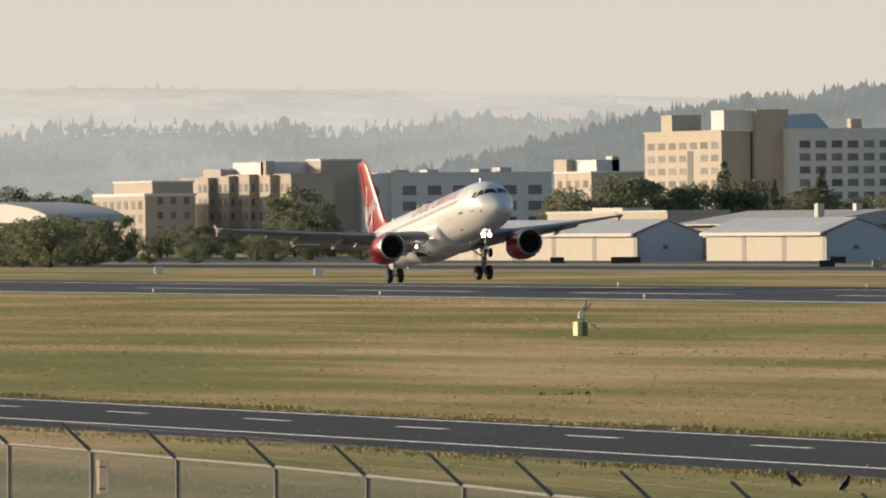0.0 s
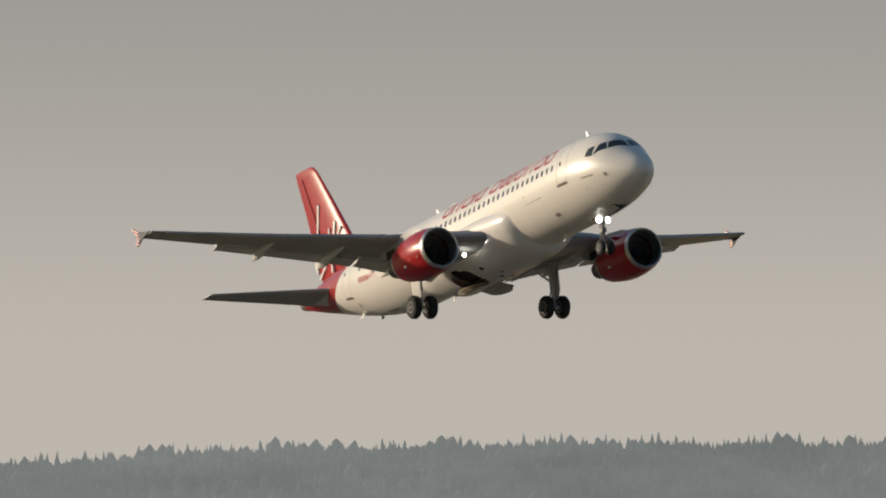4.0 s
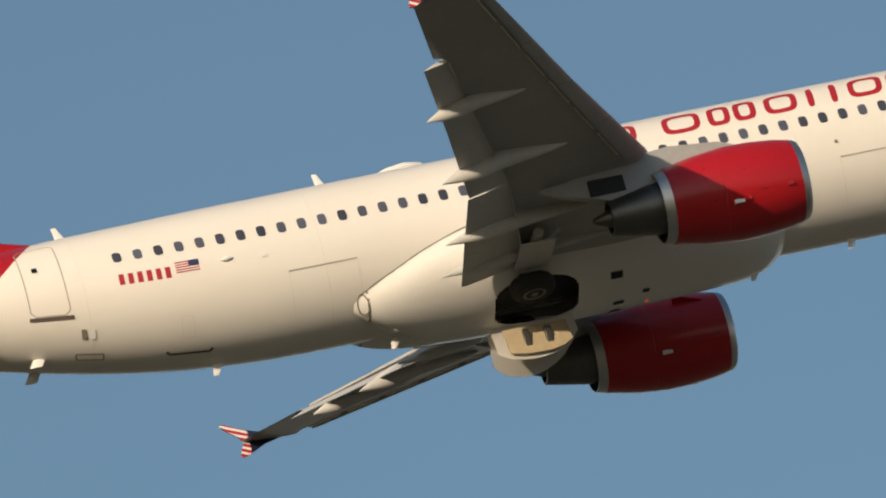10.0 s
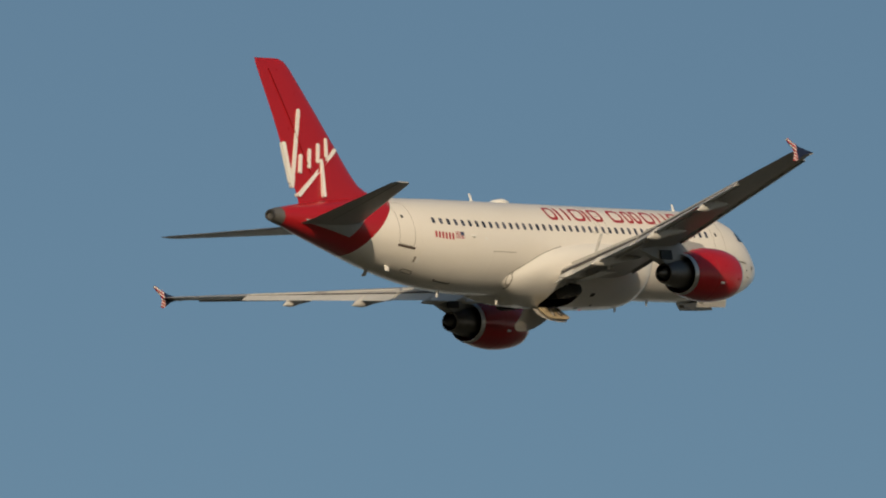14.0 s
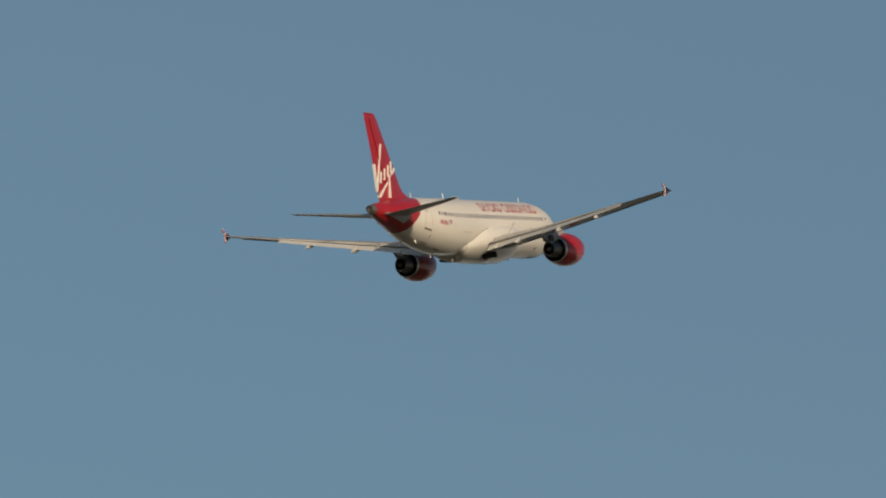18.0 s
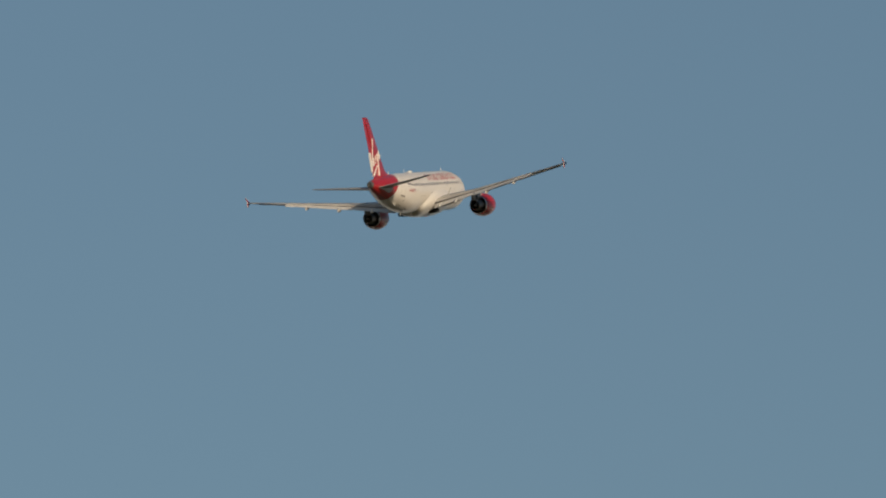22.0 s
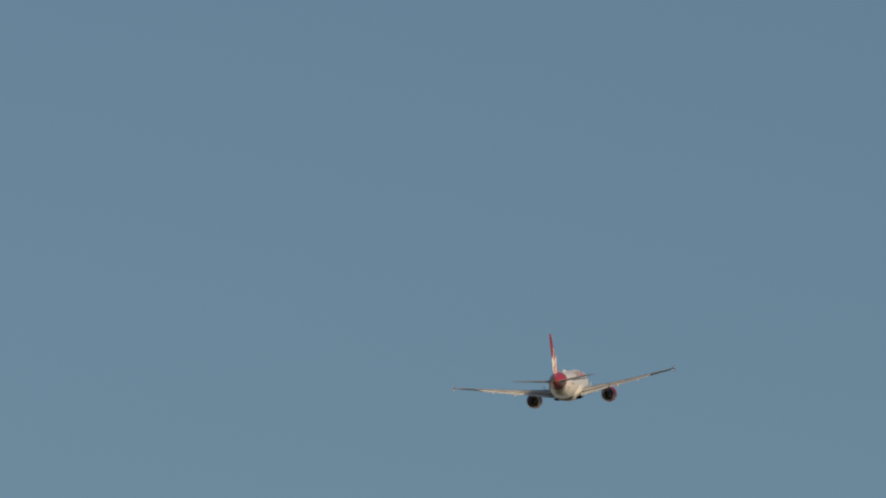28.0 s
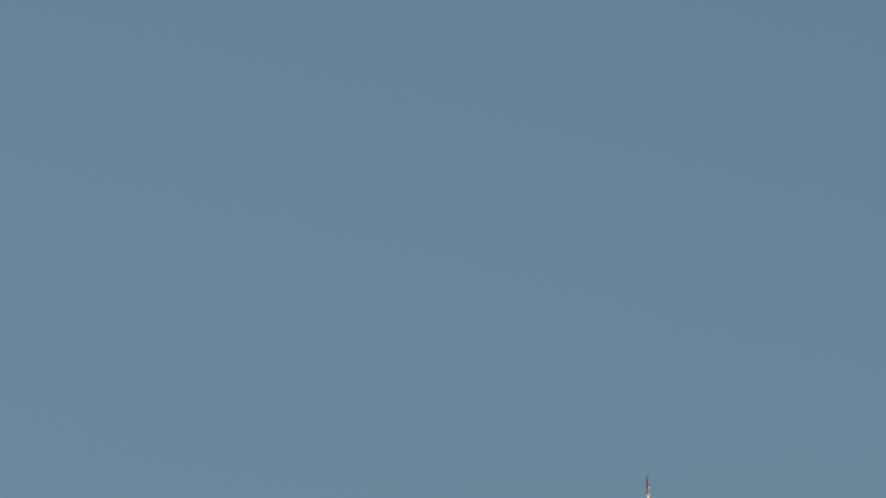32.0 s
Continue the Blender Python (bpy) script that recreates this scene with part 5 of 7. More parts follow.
for x, y, w, hgt in ((-1345, 447, 4.2, 1.0), (-1369, 445, 2.0, 0.95), (-1287, 457, 2.2, 0.95), (-738, 295, 2.15, 0.85), (-876, 355, 2.7, 0.9), (-999, 439, 2.2, 0.85), (-774, 367, 2.6, 0.95), (-777, 363.5, 1.9, 0.95), (-1052, 462, 2.0, 0.9), (-1167, 413, 2.0, 0.9)):
    build_box_sign(x, y, w, hgt)
for x, y in ((-1197, 431), (-1155, 415), (-1159, 429)):
    build_box_sign(x, y, 1.15, 0.95, CREAM_DOOR, "small cream cabinet beside the taxiway", "field_cabinet")
for x, y in ((-1067, 320), (-1151, 326)):
    build_box_sign(x, y, 0.95, 0.9, DECAL_WHITE, "small pale marker board in the grass", "marker_board")


def build_runway_light():
    l = tagged(group_at("runway_light", pose(0, 0, 0.03)), "small white runway edge light", "lamp", "runway edge lights")
    bm = bmesh.new()
    add_tube(bm, (0, 0, 0), (0, 0, 0.25), 0.05, n=8)
    part("stem", bm, YELLOW, l)
    bm = bmesh.new()
    add_lathe(bm, ((0.25, 0.06), (0.3, 0.07), (0.36, 0.05), (0.37, 0.01)), "z", 10)
    part("lens", bm, LAMP_SOFT, l, "clear glowing lens")
    return l



rl = build_runway_light()
rl.matrix_basis = pose(-851, 223.3, 0.03)
for k in range(1, 10):
    copy_thing(rl, pose(-851 + 61 * k, 223.3, 0.03))
for k in range(6):
    copy_thing(rl, pose(-880 + 61 * k, 271.5, 0.03))


def build_field_instrument():
    s = tagged(group_at("field_instrument", pose(-451.6, 148, 0)), "yellow and green instrument box with a wind vane", "instrument")
    bm = bmesh.new()
    add_box(bm, (-0.35, -0.36, 0), (0.35, -0.14, 0.66), bevel=0.02)
    part("front_box", bm, YELLOW, s, "pale yellow end panel")
    bm = bmesh.new()
    add_box(bm, (-0.35, -0.14, 0), (0.35, 0.12, 0.64), bevel=0.02)
    part("cabinet", bm, shader("dull_green", (0.16, 0.18, 0.11), 0.7, vary=0.15, scale=4), s, "dull green cabinet")
    bm = bmesh.new()
    add_tube(bm, (0, 0.05, 0.6), (0, 0.05, 1.35), 0.03, n=8)
    part("mast", bm, GALVANISED, s)
    bm = bmesh.new()
    add_lathe(bm, ((0.8, 0.1), (0.84, 0.14), (1.1, 0.14), (1.14, 0.05)), "z", 12, (0, -0.08, 0))
    part("white_can", bm, DECAL_WHITE, s, "white instrument can")
    for a, b, nm in (((0, 0.1, 1.15), (0, 0.42, 1.5), "vane"), ((0, 0.12, 1.2), (0, 0.2, 1.68), "vane"), ((0, 0.4, 0.55), (0, 0.75, 0.3), "stay")):
        bm = bmesh.new()
        add_tube(bm, a, b, 0.045, 0.03, 6)
        part(nm, bm, SEAM, s)
    return s


build_field_instrument()


# ---------------------------------------------------------------- trees and hills
def leaf_cloud(bm, centre, radius, count, size, rng, squash=1.0):
    for _ in range(count):
        v = Vector((rng.gauss(0, 1), rng.gauss(0, 1), rng.gauss(0, 1))).normalized() * radius * rng.uniform(0.55, 1.05)
        v.z *= squash
        c = Vector(centre) + v
        a = Vector((rng.gauss(0, 1), rng.gauss(0, 1), rng.gauss(0, 1))).normalized()
        b = a.orthogonal().normalized()
        d = a.cross(b)
        s = size * rng.uniform(0.6, 1.3)
        bm.faces.new([bm.verts.new(c + b * s * p + d * s * q) for p, q in ((-0.5, -0.5), (0.6, -0.3), (0.4, 0.6), (-0.4, 0.4))])


def build_conifer(seed, width):
    """One metre tall; scaled where it stands."""
    rng = random.Random(seed)
    tree = group_at("conifer_tree")
    bm = bmesh.new()
    add_tube(bm, (0, 0, 0), (0, 0, 0.95), 0.018, 0.003, 7)
    part("trunk", bm, BARK, tree)
    bm = bmesh.new()
    for i in range(34):
        z = 0.07 + 0.92 * i / 33
        r = width * (1 - (z - 0.07) / 0.94) ** 0.85 * rng.uniform(0.7, 1.2) + 0.004
        for k in range(max(5, int(20 * (1 - z) + 5))):
            a = rng.uniform(0, 2 * math.pi)
            rr = r * math.sqrt(rng.uniform(0.08, 1.0))
            c = (rr * math.cos(a), rr * math.sin(a), z - rr * 0.3)
            leaf_cloud(bm, c, 0.018, 5, 0.025, rng)
    part("crown", bm, LEAF_DARK, tree, smooth=False)
    return tree


def build_broadleaf(seed, width):
    rng = random.Random(seed)
    tree = group_at("broadleaf_tree")
    bm = bmesh.new()
    add_tube(bm, (0, 0, 0), (0, 0, 0.35), 0.03, 0.022, 8)
    for k in range(6):
        a = k * 1.1 + rng.uniform(-0.3, 0.3)
        add_tube(bm, (0, 0, 0.3), (0.25 * width * 2 * math.cos(a), 0.25 * width * 2 * math.sin(a), rng.uniform(0.55, 0.8)), 0.014, 0.004, 5)
    part("trunk", bm, BARK, tree)
    bm = bmesh.new()
    for k in range(54):
        a, u = rng.uniform(0, 2 * math.pi), rng.uniform(-1, 1)
        r = width * math.sqrt(1 - u * u) * rng.uniform(0.5, 0.95)
        c = (r * math.cos(a), r * math.sin(a), 0.5 + 0.43 * u)
        leaf_cloud(bm, c, rng.uniform(0.07, 0.15), 68, 0.03, rng, 0.85)
    part("crown", bm, LEAF_MID, tree, smooth=False)
    return tree


def plant(proto, spots, label, category, group, spread=(0.9, 1.15), seed=3):
    rng = random.Random(seed)
    for k, (x, y, z) in enumerate(spots):
        src = proto[k % len(proto)]
        s = max(z, 3.0)
        w = s * rng.uniform(*spread)
        m = pose(x, y, -0.05, 0, 0, rng.uniform(0, 360)) @ Matrix.Diagonal((w, w, s, 1))
        if not src.get("label"):
            tagged(src, label, category, group)
            src.matrix_basis = m
        else:
            copy_thing(src, m @ Matrix.Diagonal([1 / k for k in src.scale] + [1]))


conifers = [build_conifer(11, 0.25), build_conifer(12, 0.3), build_conifer(13, 0.21)]
CONIFER_SPOTS = ((-1391, 561, 15.7), (-1371, 558, 16.2), (-1407, 575, 15.9), (-1388, 570, 17.4), (-1405, 581, 14.9), (-1386, 575, 15.0), (-1337, 562, 15.8), (-1306, 557, 17.0), (-1314, 564, 17.6), (-1540, 591, 15.1), (-1489, 587, 16.8), (-1584, 616, 13.0), (-1644, 599, 15.0), (-1688, 624, 12.8), (-1638, 615, 12.5), (-2365, 811, 20.8), (-2362, 818, 14.7), (-2380, 829, 16.4), (-2357, 833, 19.0), (-1536, 602, 14.1), (-1423, 732, 19.2), (-1482, 726, 20.7), (-1505, 791, 18.7))
plant(conifers, CONIFER_SPOTS, "tall dark green conifer behind the hangars", "tree", "conifers behind the airfield")
broads = [build_broadleaf(21, 0.42), build_broadleaf(22, 0.36), build_broadleaf(23, 0.5)]
BROAD_SPOTS = ((-1932, 518, 13.9), (-1834, 497, 11.3), (-2025, 556, 12.5), (-1930, 526, 12.7), (-1733, 485, 7.7), (-1917, 571, 13.4), (-1868, 560, 10.0), (-1642, 440, 6.5), (-1827, 523, 6.5), (-1993, 663, 12.8), (-2039, 683, 14.4), (-1989, 672, 12.7), (-2092, 682, 13.8), (-2166, 774, 11.2), (-1784, 655, 12.7), (-1640, 610, 10.1), (-1637, 619, 9.6), (-1539, 595, 11.5), (-1487, 589, 7.7))
BROAD_EAST = ((-1576, 760, 21.7), (-1572, 769, 21.4), (-1525, 752, 16.3), (-1567, 778, 17.1), (-1520, 761, 15.4), (-1298, 526, 10.3), (-1315, 537, 10.8), (-1392, 559, 11.9), (-1385, 577, 11.9), (-1366, 571, 12.6), (-1529, 621, 13.0), (-1485, 596, 9.3), (-1434, 709, 15.7), (-1450, 723, 15.4), (-1473, 744, 17.9), (-1470, 749, 15.6), (-1465, 760, 16.5), (-1502, 796, 15.9), (-1499, 801, 15.5), (-1463, 764, 15.2))
plant(broads, BROAD_SPOTS, "leafy green tree among the buildings", "tree", "broadleaf trees behind the airfield")
plant(broads, [(1880 * math.cos(radians(161.9 - 0.09 * k)), 1880 * math.sin(radians(161.9 - 0.09 * k)) + 9 * (k % 3), (11.5, 14.0, 13.0, 14.5, 12.5, 13.5, 11.0, 12.0)[k]) for k in range(8)], "leafy green tree among the buildings", "tree", "broadleaf trees behind the airfield", spread=(1.1, 1.4), seed=12)
plant(broads, BROAD_EAST, "leafy green tree among the buildings", "tree", "broadleaf trees behind the airfield", seed=8)
# hedges and low woods that fill the gaps
rng = random.Random(77)
for az0, az1, dist, hgt, count in ((160.5, 165.6, 1650, 3.6, 30), (163.0, 164.5, 1950, 6.0, 12), (164.5, 165.15, 1480, 6.5, 9), (156.8, 161.3, 1950, 10.5, 44), (152.0, 157.6, 1850, 12.0, 44)):
    spots = []
    for k in range(count):
        a = radians(az0 + (az1 - az0) * (k + rng.uniform(0, 1)) / count)
        d = dist + rng.uniform(-60, 60)
        spots.append((d * math.cos(a), d * math.sin(a), hgt * rng.uniform(0.7, 1.2)))
    plant(broads, spots, "leafy green tree among the buildings", "tree", "broadleaf trees behind the airfield", spread=(1.1, 1.6), seed=count)


def build_hills(name, dist, profile, mat, label, tree, density, depth=260, firs=0.5):
    """A wooded slope round the airfield: (degrees, height) along the ridge, clothed in small firs."""
    rng = random.Random(int(dist))
    az = [p[0] for p in profile]
    ht = [p[1] for p in profile]
    top = lambda a: float(np.interp(a, az, ht)) + 1.2 * noise.noise(Vector((a * 1.7, dist, 0)))
    vs, fs = [], []
    cols = 400
    for i in range(cols + 1):
        a = az[0] + (az[-1] - az[0]) * i / cols
        c, s = math.cos(radians(a)), math.sin(radians(a))
        for u in (0.0, 0.35, 0.7, 1.0, 1.25):
            d = dist - depth + depth * u
            z = top(a) * min(1.0, math.sin(min(u, 1.0) * math.pi / 2)) - (0 if u <= 1 else 6)
            vs.append((d * c, d * s, max(-1.0, z)))
    for i in range(cols):
        for k in range(4):
            n = i * 5 + k
            fs.append((n, n + 5, n + 6, n + 1))
    for _ in range(density):
        a = rng.uniform(az[0], az[-1])
        u = 1.0 - 0.9 * rng.random() ** 1.6
        d = dist - depth + depth * u
        z = top(a) * math.sin(u * math.pi / 2)
        h = tree * (0.45 + 0.35 * rng.random() + 0.8 * rng.random() ** 8) * (0.85 + 0.5 * noise.noise(Vector((a * 2.3, u * 2, dist))))
        fir = rng.random() < firs
        r = h * (rng.uniform(0.14, 0.24) if fir else rng.uniform(0.32, 0.55)) + 0.3
        x, y = d * math.cos(radians(a)), d * math.sin(radians(a))
        n = len(vs)
        rings = ((0.0, 0.95), (0.45, 0.62), (0.78, 0.26)) if fir else ((0.0, 0.95), (0.5, 0.85), (0.84, 0.42))
        for lift, rad in rings:
            for q in range(6):
                b = 2 * math.pi * q / 6 + a * 99 + lift
                k = rad * r * rng.uniform(0.7, 1.3)
                vs.append((x + k * math.cos(b), y + k * math.sin(b), z + h * (lift + rng.uniform(-0.08, 0.08)) - 0.5))
        vs.append((x + rng.uniform(-0.2, 0.2) * r, y, z + h))
        for q in range(6):
            w = (q + 1) % 6
            for c in (0, 6):
                fs.append((n + c + q, n + c + w, n + c + 6 + w, n + c + 6 + q))
            fs.append((n + 12 + q, n + 12 + w, n + 18))
    me = bpy.data.meshes.new(name)
    me.from_pydata(vs, [], fs)
    me.materials.append(mat)
    return tagged(new(name, me), label, "hill", kind="stuff")


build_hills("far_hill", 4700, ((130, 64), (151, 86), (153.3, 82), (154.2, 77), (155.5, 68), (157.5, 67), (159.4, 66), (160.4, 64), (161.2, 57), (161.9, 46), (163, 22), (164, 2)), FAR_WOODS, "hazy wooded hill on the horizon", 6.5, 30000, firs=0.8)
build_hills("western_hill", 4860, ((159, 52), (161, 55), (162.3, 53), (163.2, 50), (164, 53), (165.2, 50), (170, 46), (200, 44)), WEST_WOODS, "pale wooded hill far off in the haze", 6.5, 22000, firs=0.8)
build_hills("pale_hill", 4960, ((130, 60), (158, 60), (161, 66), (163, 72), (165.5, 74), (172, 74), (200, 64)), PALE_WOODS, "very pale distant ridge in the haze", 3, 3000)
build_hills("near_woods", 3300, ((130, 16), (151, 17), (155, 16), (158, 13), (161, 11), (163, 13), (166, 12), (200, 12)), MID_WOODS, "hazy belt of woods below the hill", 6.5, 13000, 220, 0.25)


# ---------------------------------------------------------------- buildings
def wall_box(name, lo, hi, mat, parent, label=""):
    bm = bmesh.new()
    add_box(bm, lo, hi)
    return part(name, bm, mat, parent, label, smooth=False)


PANE_CACHE = {}


def windows_on(parent, face, lo, hi, rows, cols, z0, dz, w, h, mat=None, skip=()):
    """Recessed-looking window units on the -y or +x face of a block: frame and dark pane in one shared mesh."""
    mat = mat or DARK_GLASS
    key = (face, round(w, 2), round(h, 2), mat.name)
    if key not in PANE_CACHE:
        bm = bmesh.new()
        if face == "y":
            add_box(bm, (-w / 2, -0.06, -h / 2), (w / 2, 0.1, h / 2))
            add_box(bm, (-w / 2 - 0.15, -0.2, -h / 2 - 0.15), (w / 2 + 0.15, 0.1, -h / 2))
        else:
            add_box(bm, (-0.1, -w / 2, -h / 2), (0.06, w / 2, h / 2))
            add_box(bm, (-0.1, -w / 2 - 0.15, -h / 2 - 0.15), (0.2, w / 2 + 0.15, -h / 2))
        me = bpy.data.meshes.new("window")
        bm.to_mesh(me)
        bm.free()
        me.materials.append(mat)
        PANE_CACHE[key] = me
    for r in range(rows):
        for c in range(cols):
            if (r, c) in skip:
                continue
            o = new("window", PANE_CACHE[key])
            o.parent = parent
            t = (c + 0.5) / cols
            if face == "y":
                o.location = (lo[0] + (hi[0] - lo[0]) * t, lo[1], z0 + r * dz)
            else:
                o.location = (hi[0], lo[1] + (hi[1] - lo[1]) * t, z0 + r * dz)


def block(parent, lo, hi, wall, roof=None, parapet=0.5):
    wall_box("wall", lo, hi, wall, parent)
    if roof:
        wall_box("roof", (lo[0] - 0.2, lo[1] - 0.2, hi[2]), (hi[0] + 0.2, hi[1] + 0.2, hi[2] + parapet), roof, parent)


# stepped apartment house
apt = tagged(group_at("apartment_house"), "stepped tan apartment house with projecting bays", "house")
for k in range(5):
    x1, y0, z = -2240 + 10.0 * k, 646.2 + 1.85 * k, (16.6, 16.9, 17.2, 17.0, 17.2)[k]
    block(apt, (x1 - 22, y0, 0), (x1, y0 + 10, z), STUCCO, STUCCO, 0.3)
    windows_on(apt, "y", (x1 - 9.0, y0, 0), (x1 - 0.5, y0 + 4, z), 5, 2, 2.0, 3.15, 2.2, 1.6)
    windows_on(apt, "x", (x1 - 5, y0, 0), (x1, y0 + 1.8, z), 5, 1, 2.0, 3.15, 0.6, 1.4)
wall_box("roof_house", (-2240, 652, 16.8), (-2216, 664, 20.2), GREY_WALL, apt, "dark roof housing")
wall_box("roof_house", (-2252, 648.5, 16.5), (-2238, 652.5, 18.8), STUCCO, apt)
wall_box("stair_tower", (-2218, 652, 16.5), (-2214, 654, 20.4), STUCCO, apt)
low = tagged(group_at("apartment_house"), "low tan three-storey house with a dark side", "house")
block(low, (-2260, 625, 0), (-2217, 636.6, 12.8), STUCCO, GREY_WALL, 0.6)
windows_on(low, "y", (-2259, 625, 0), (-2218, 636, 12.6), 4, 7, 1.9, 3.0, 3.0, 1.7)
block(low, (-2250, 627, 12.8), (-2218, 636.4, 15.8), STUCCO, GREY_WALL, 0.4)
windows_on(low, "x", (-2240, 627, 0), (-2217, 636, 15.6), 4, 3, 2.2, 3.2, 1.2, 1.4)
tower1 = tagged(group_at("office_building"), "grey slab building with a red round emblem", "building")
block(tower1, (-2216, 662, 0), (-2205, 671.5, 20.3), STUCCO, GREY_WALL, 0.4)
windows_on(tower1, "y", (-2215.5, 662, 0), (-2205.5, 670, 20), 5, 2, 3.0, 3.3, 1.8, 1.5)
block(tower1, (-2226, 670.5, 0), (-2202, 677, 17.4), GREY_WALL)
block(tower1, (-2226, 677, 0), (-2200, 714, 17.2), GREY_WALL, GREY_WALL, 0.4)
windows_on(tower1, "x", (-2226, 678, 0), (-2200, 713, 17), 4, 6, 3.2, 3.5, 3.1, 1.9)
for y, z in ((679, 17.8), (686, 17.8), (698, 17.9), (703, 18.2)):
    wall_box("roof_unit", (-2209, y, 17.3), (-2203, y + 2.6, z + 0.4), PALE_ROOF, tower1, "white rooftop unit")
bm = bmesh.new()
add_lathe(bm, ((0, 1.35), (0.12, 1.35), (0.14, 0.02)), "x", 24)
em = part("emblem", bm, shader("faded_red", (0.36, 0.19, 0.16), 0.7, vary=0.1), tower1, "faded round red emblem")
em.location = (-2202, 673.2, 13.2)
white = tagged(group_at("office_building"), "white building with rooftop plant and grey side", "building")
block(white, (-2432, 790, 0), (-2403, 803.6, 18.4), CREAM_WALL, GREY_WALL, 0.4)
windows_on(white, "y", (-2431, 790, 0), (-2404, 803, 18), 5, 4, 2.6, 3.3, 3.4, 1.6)
windows_on(white, "x", (-2432, 791, 0), (-2403, 803, 17.5), 4, 3, 3.0, 3.4, 2.0, 1.8)
block(white, (-2425, 792, 18.4), (-2405, 798, 21.6), BLUE_GREY)
wall_box("roof_block", (-2432, 789.9, 17), (-2422, 791.8, 21.8), CREAM_WALL, white)
wall_box("white_tank", (-2410, 796, 18.4), (-2405, 797.8, 22.4), PALE_ROOF, white, "white rooftop tank")
# tall office tower
tower = tagged(group_at("office_tower"), "tall cream office tower with dark shaded wings", "building")
block(tower, (-2631, 880, 0), (-2568, 888, 29.8), CREAM_WALL, CREAM_WALL, 0.5)
windows_on(tower, "y", (-2630, 880, 0), (-2569, 888, 30), 8, 7, 3.0, 3.35, 5.6, 1.6, skip=[(r, 4) for r in range(7)])
wall_box("dark_slot", (-2595.5, 879.9, 4), (-2591, 880.1, 25), DARK_GLASS, tower, "dark vertical strip")
block(tower, (-2624, 882.3, 29.8), (-2615, 890.4, 34.4), CREAM_WALL, CREAM_WALL, 0.3)
block(tower, (-2578, 880.6, 29.8), (-2567.6, 888.6, 35.2), GREY_WALL, GREY_WALL, 0.2)
block(tower, (-2574.5, 888.6, 0), (-2565, 897.4, 35.3), CREAM_WALL, CREAM_WALL, 0.2)
block(tower, (-2640, 896, 0), (-2560, 929.3, 30.0), GREY_WALL, GREY_WALL, 0.5)
windows_on(tower, "x", (-2640, 898, 0), (-2560, 929, 30), 8, 7, 3.0, 3.35, 2.9, 1.7)
bm = bmesh.new()
add_loft(bm, [[(x, y, z) for y, z in ((897.6, 30.4), (898.4, 34.2), (910.5, 34.6), (914.4, 30.4))] for x in (-2620, -2580)])
part("roof_light", bm, shader("roof_glazing", (0.42, 0.5, 0.54), 0.4, vary=0.08, scale=0.3), tower, "pale blue glazed roof with sloping ends", smooth=False)
wall_box("roof_unit", (-2566, 914, 30), (-2563, 917, 33), CREAM_WALL, tower)


# hangars of the near row
def build_hangar_row(x0, x1, bays, label):
    h = tagged(group_at("hangar"), label, "hangar", "row of low hangars")
    y0, y1, ym, ze, zr = 491.0, 501.5, 495.8, 4.0, 6.1
    bm = bmesh.new()
    sec = ((y0 + 0.25, 0), (y0 + 0.25, ze), (ym, zr - 0.1), (y1, ze), (y1, 0))
    add_loft(bm, [[(x, y, z) for y, z in sec] for x in (x0, x1)])
    part("wall", bm, BLUE_GREY, h, "blue-grey end wall", smooth=False)
    for a, b, name in (((y0 - 0.7, ze - 0.1), (ym, zr), "roof"), ((y1 + 0.5, ze - 0.1), (ym, zr), "roof")):
        bm = bmesh.new()
        add_loft(bm, [[(x, a[0], a[1]), (x, b[0], b[1]), (x, b[0], b[1] + 0.15), (x, a[0], a[1] + 0.18)] for x in (x0 - 0.4, x1 + 0.4)])
        part(name, bm, GREY_ROOF, h, "ribbed grey metal roof", smooth=False)
    wall_box("fascia", (x0 - 0.3, y0 - 0.75, ze - 0.35), (x1 + 0.3, y0 - 0.65, ze + 0.15), PALE_ROOF, h, "pale fascia board")
    w = (x1 - x0) / bays
    for k in range(bays):
        wall_box("door", (x0 + k * w + 0.9, y0, 0.05), (x0 + (k + 1) * w - 0.9, y0 + 0.12, ze - 0.45), CREAM_DOOR, h, "wide cream sliding door")
        wall_box("door_post", (x0 + (k + 1) * w - 0.9, y0 - 0.05, 0), (x0 + (k + 1) * w + 0.9, y0 + 0.1, ze - 0.3), SEAM, h)
    wall_box("vent", (x1 - 0.02, ym - 0.5, 1.7), (x1 + 0.12, ym + 0.3, 2.3), SEAM, h)


build_hangar_row(-1571.5, -1472.6, 5, "low hangar with wide cream doors and grey roof")
build_hangar_row(-1440.6, -1388.1, 3, "short hangar with three cream doors and grey roof")
annexe = tagged(group_at("low_building"), "low cream building behind the hangars", "building")
block(annexe, (-1580, 512, 0), (-1520, 522, 7.2), CREAM_WALL, PALE_ROOF, 0.4)
wall_box("roof_unit", (-1560, 513, 7.2), (-1545, 518, 8.1), PALE_ROOF, annexe)
annexe = tagged(group_at("low_building"), "long flat building with a pale roof edge", "building")
block(annexe, (-1560, 540, 0), (-1450, 556, 4.4), TAN_METAL, PALE_ROOF, 0.3)
annexe = tagged(group_at("low_building"), "low building with a pale shallow roof", "building")
block(annexe, (-1500, 508, 0), (-1440, 532, 5.4), TAN_METAL, None)
bm = bmesh.new()
add_loft(bm, [[(x, y, z) for y, z in ((506.5, 5.4), (519, 7.4), (533.5, 5.4), (533.5, 5.2), (506.5, 5.2))] for x in (-1502, -1439)])
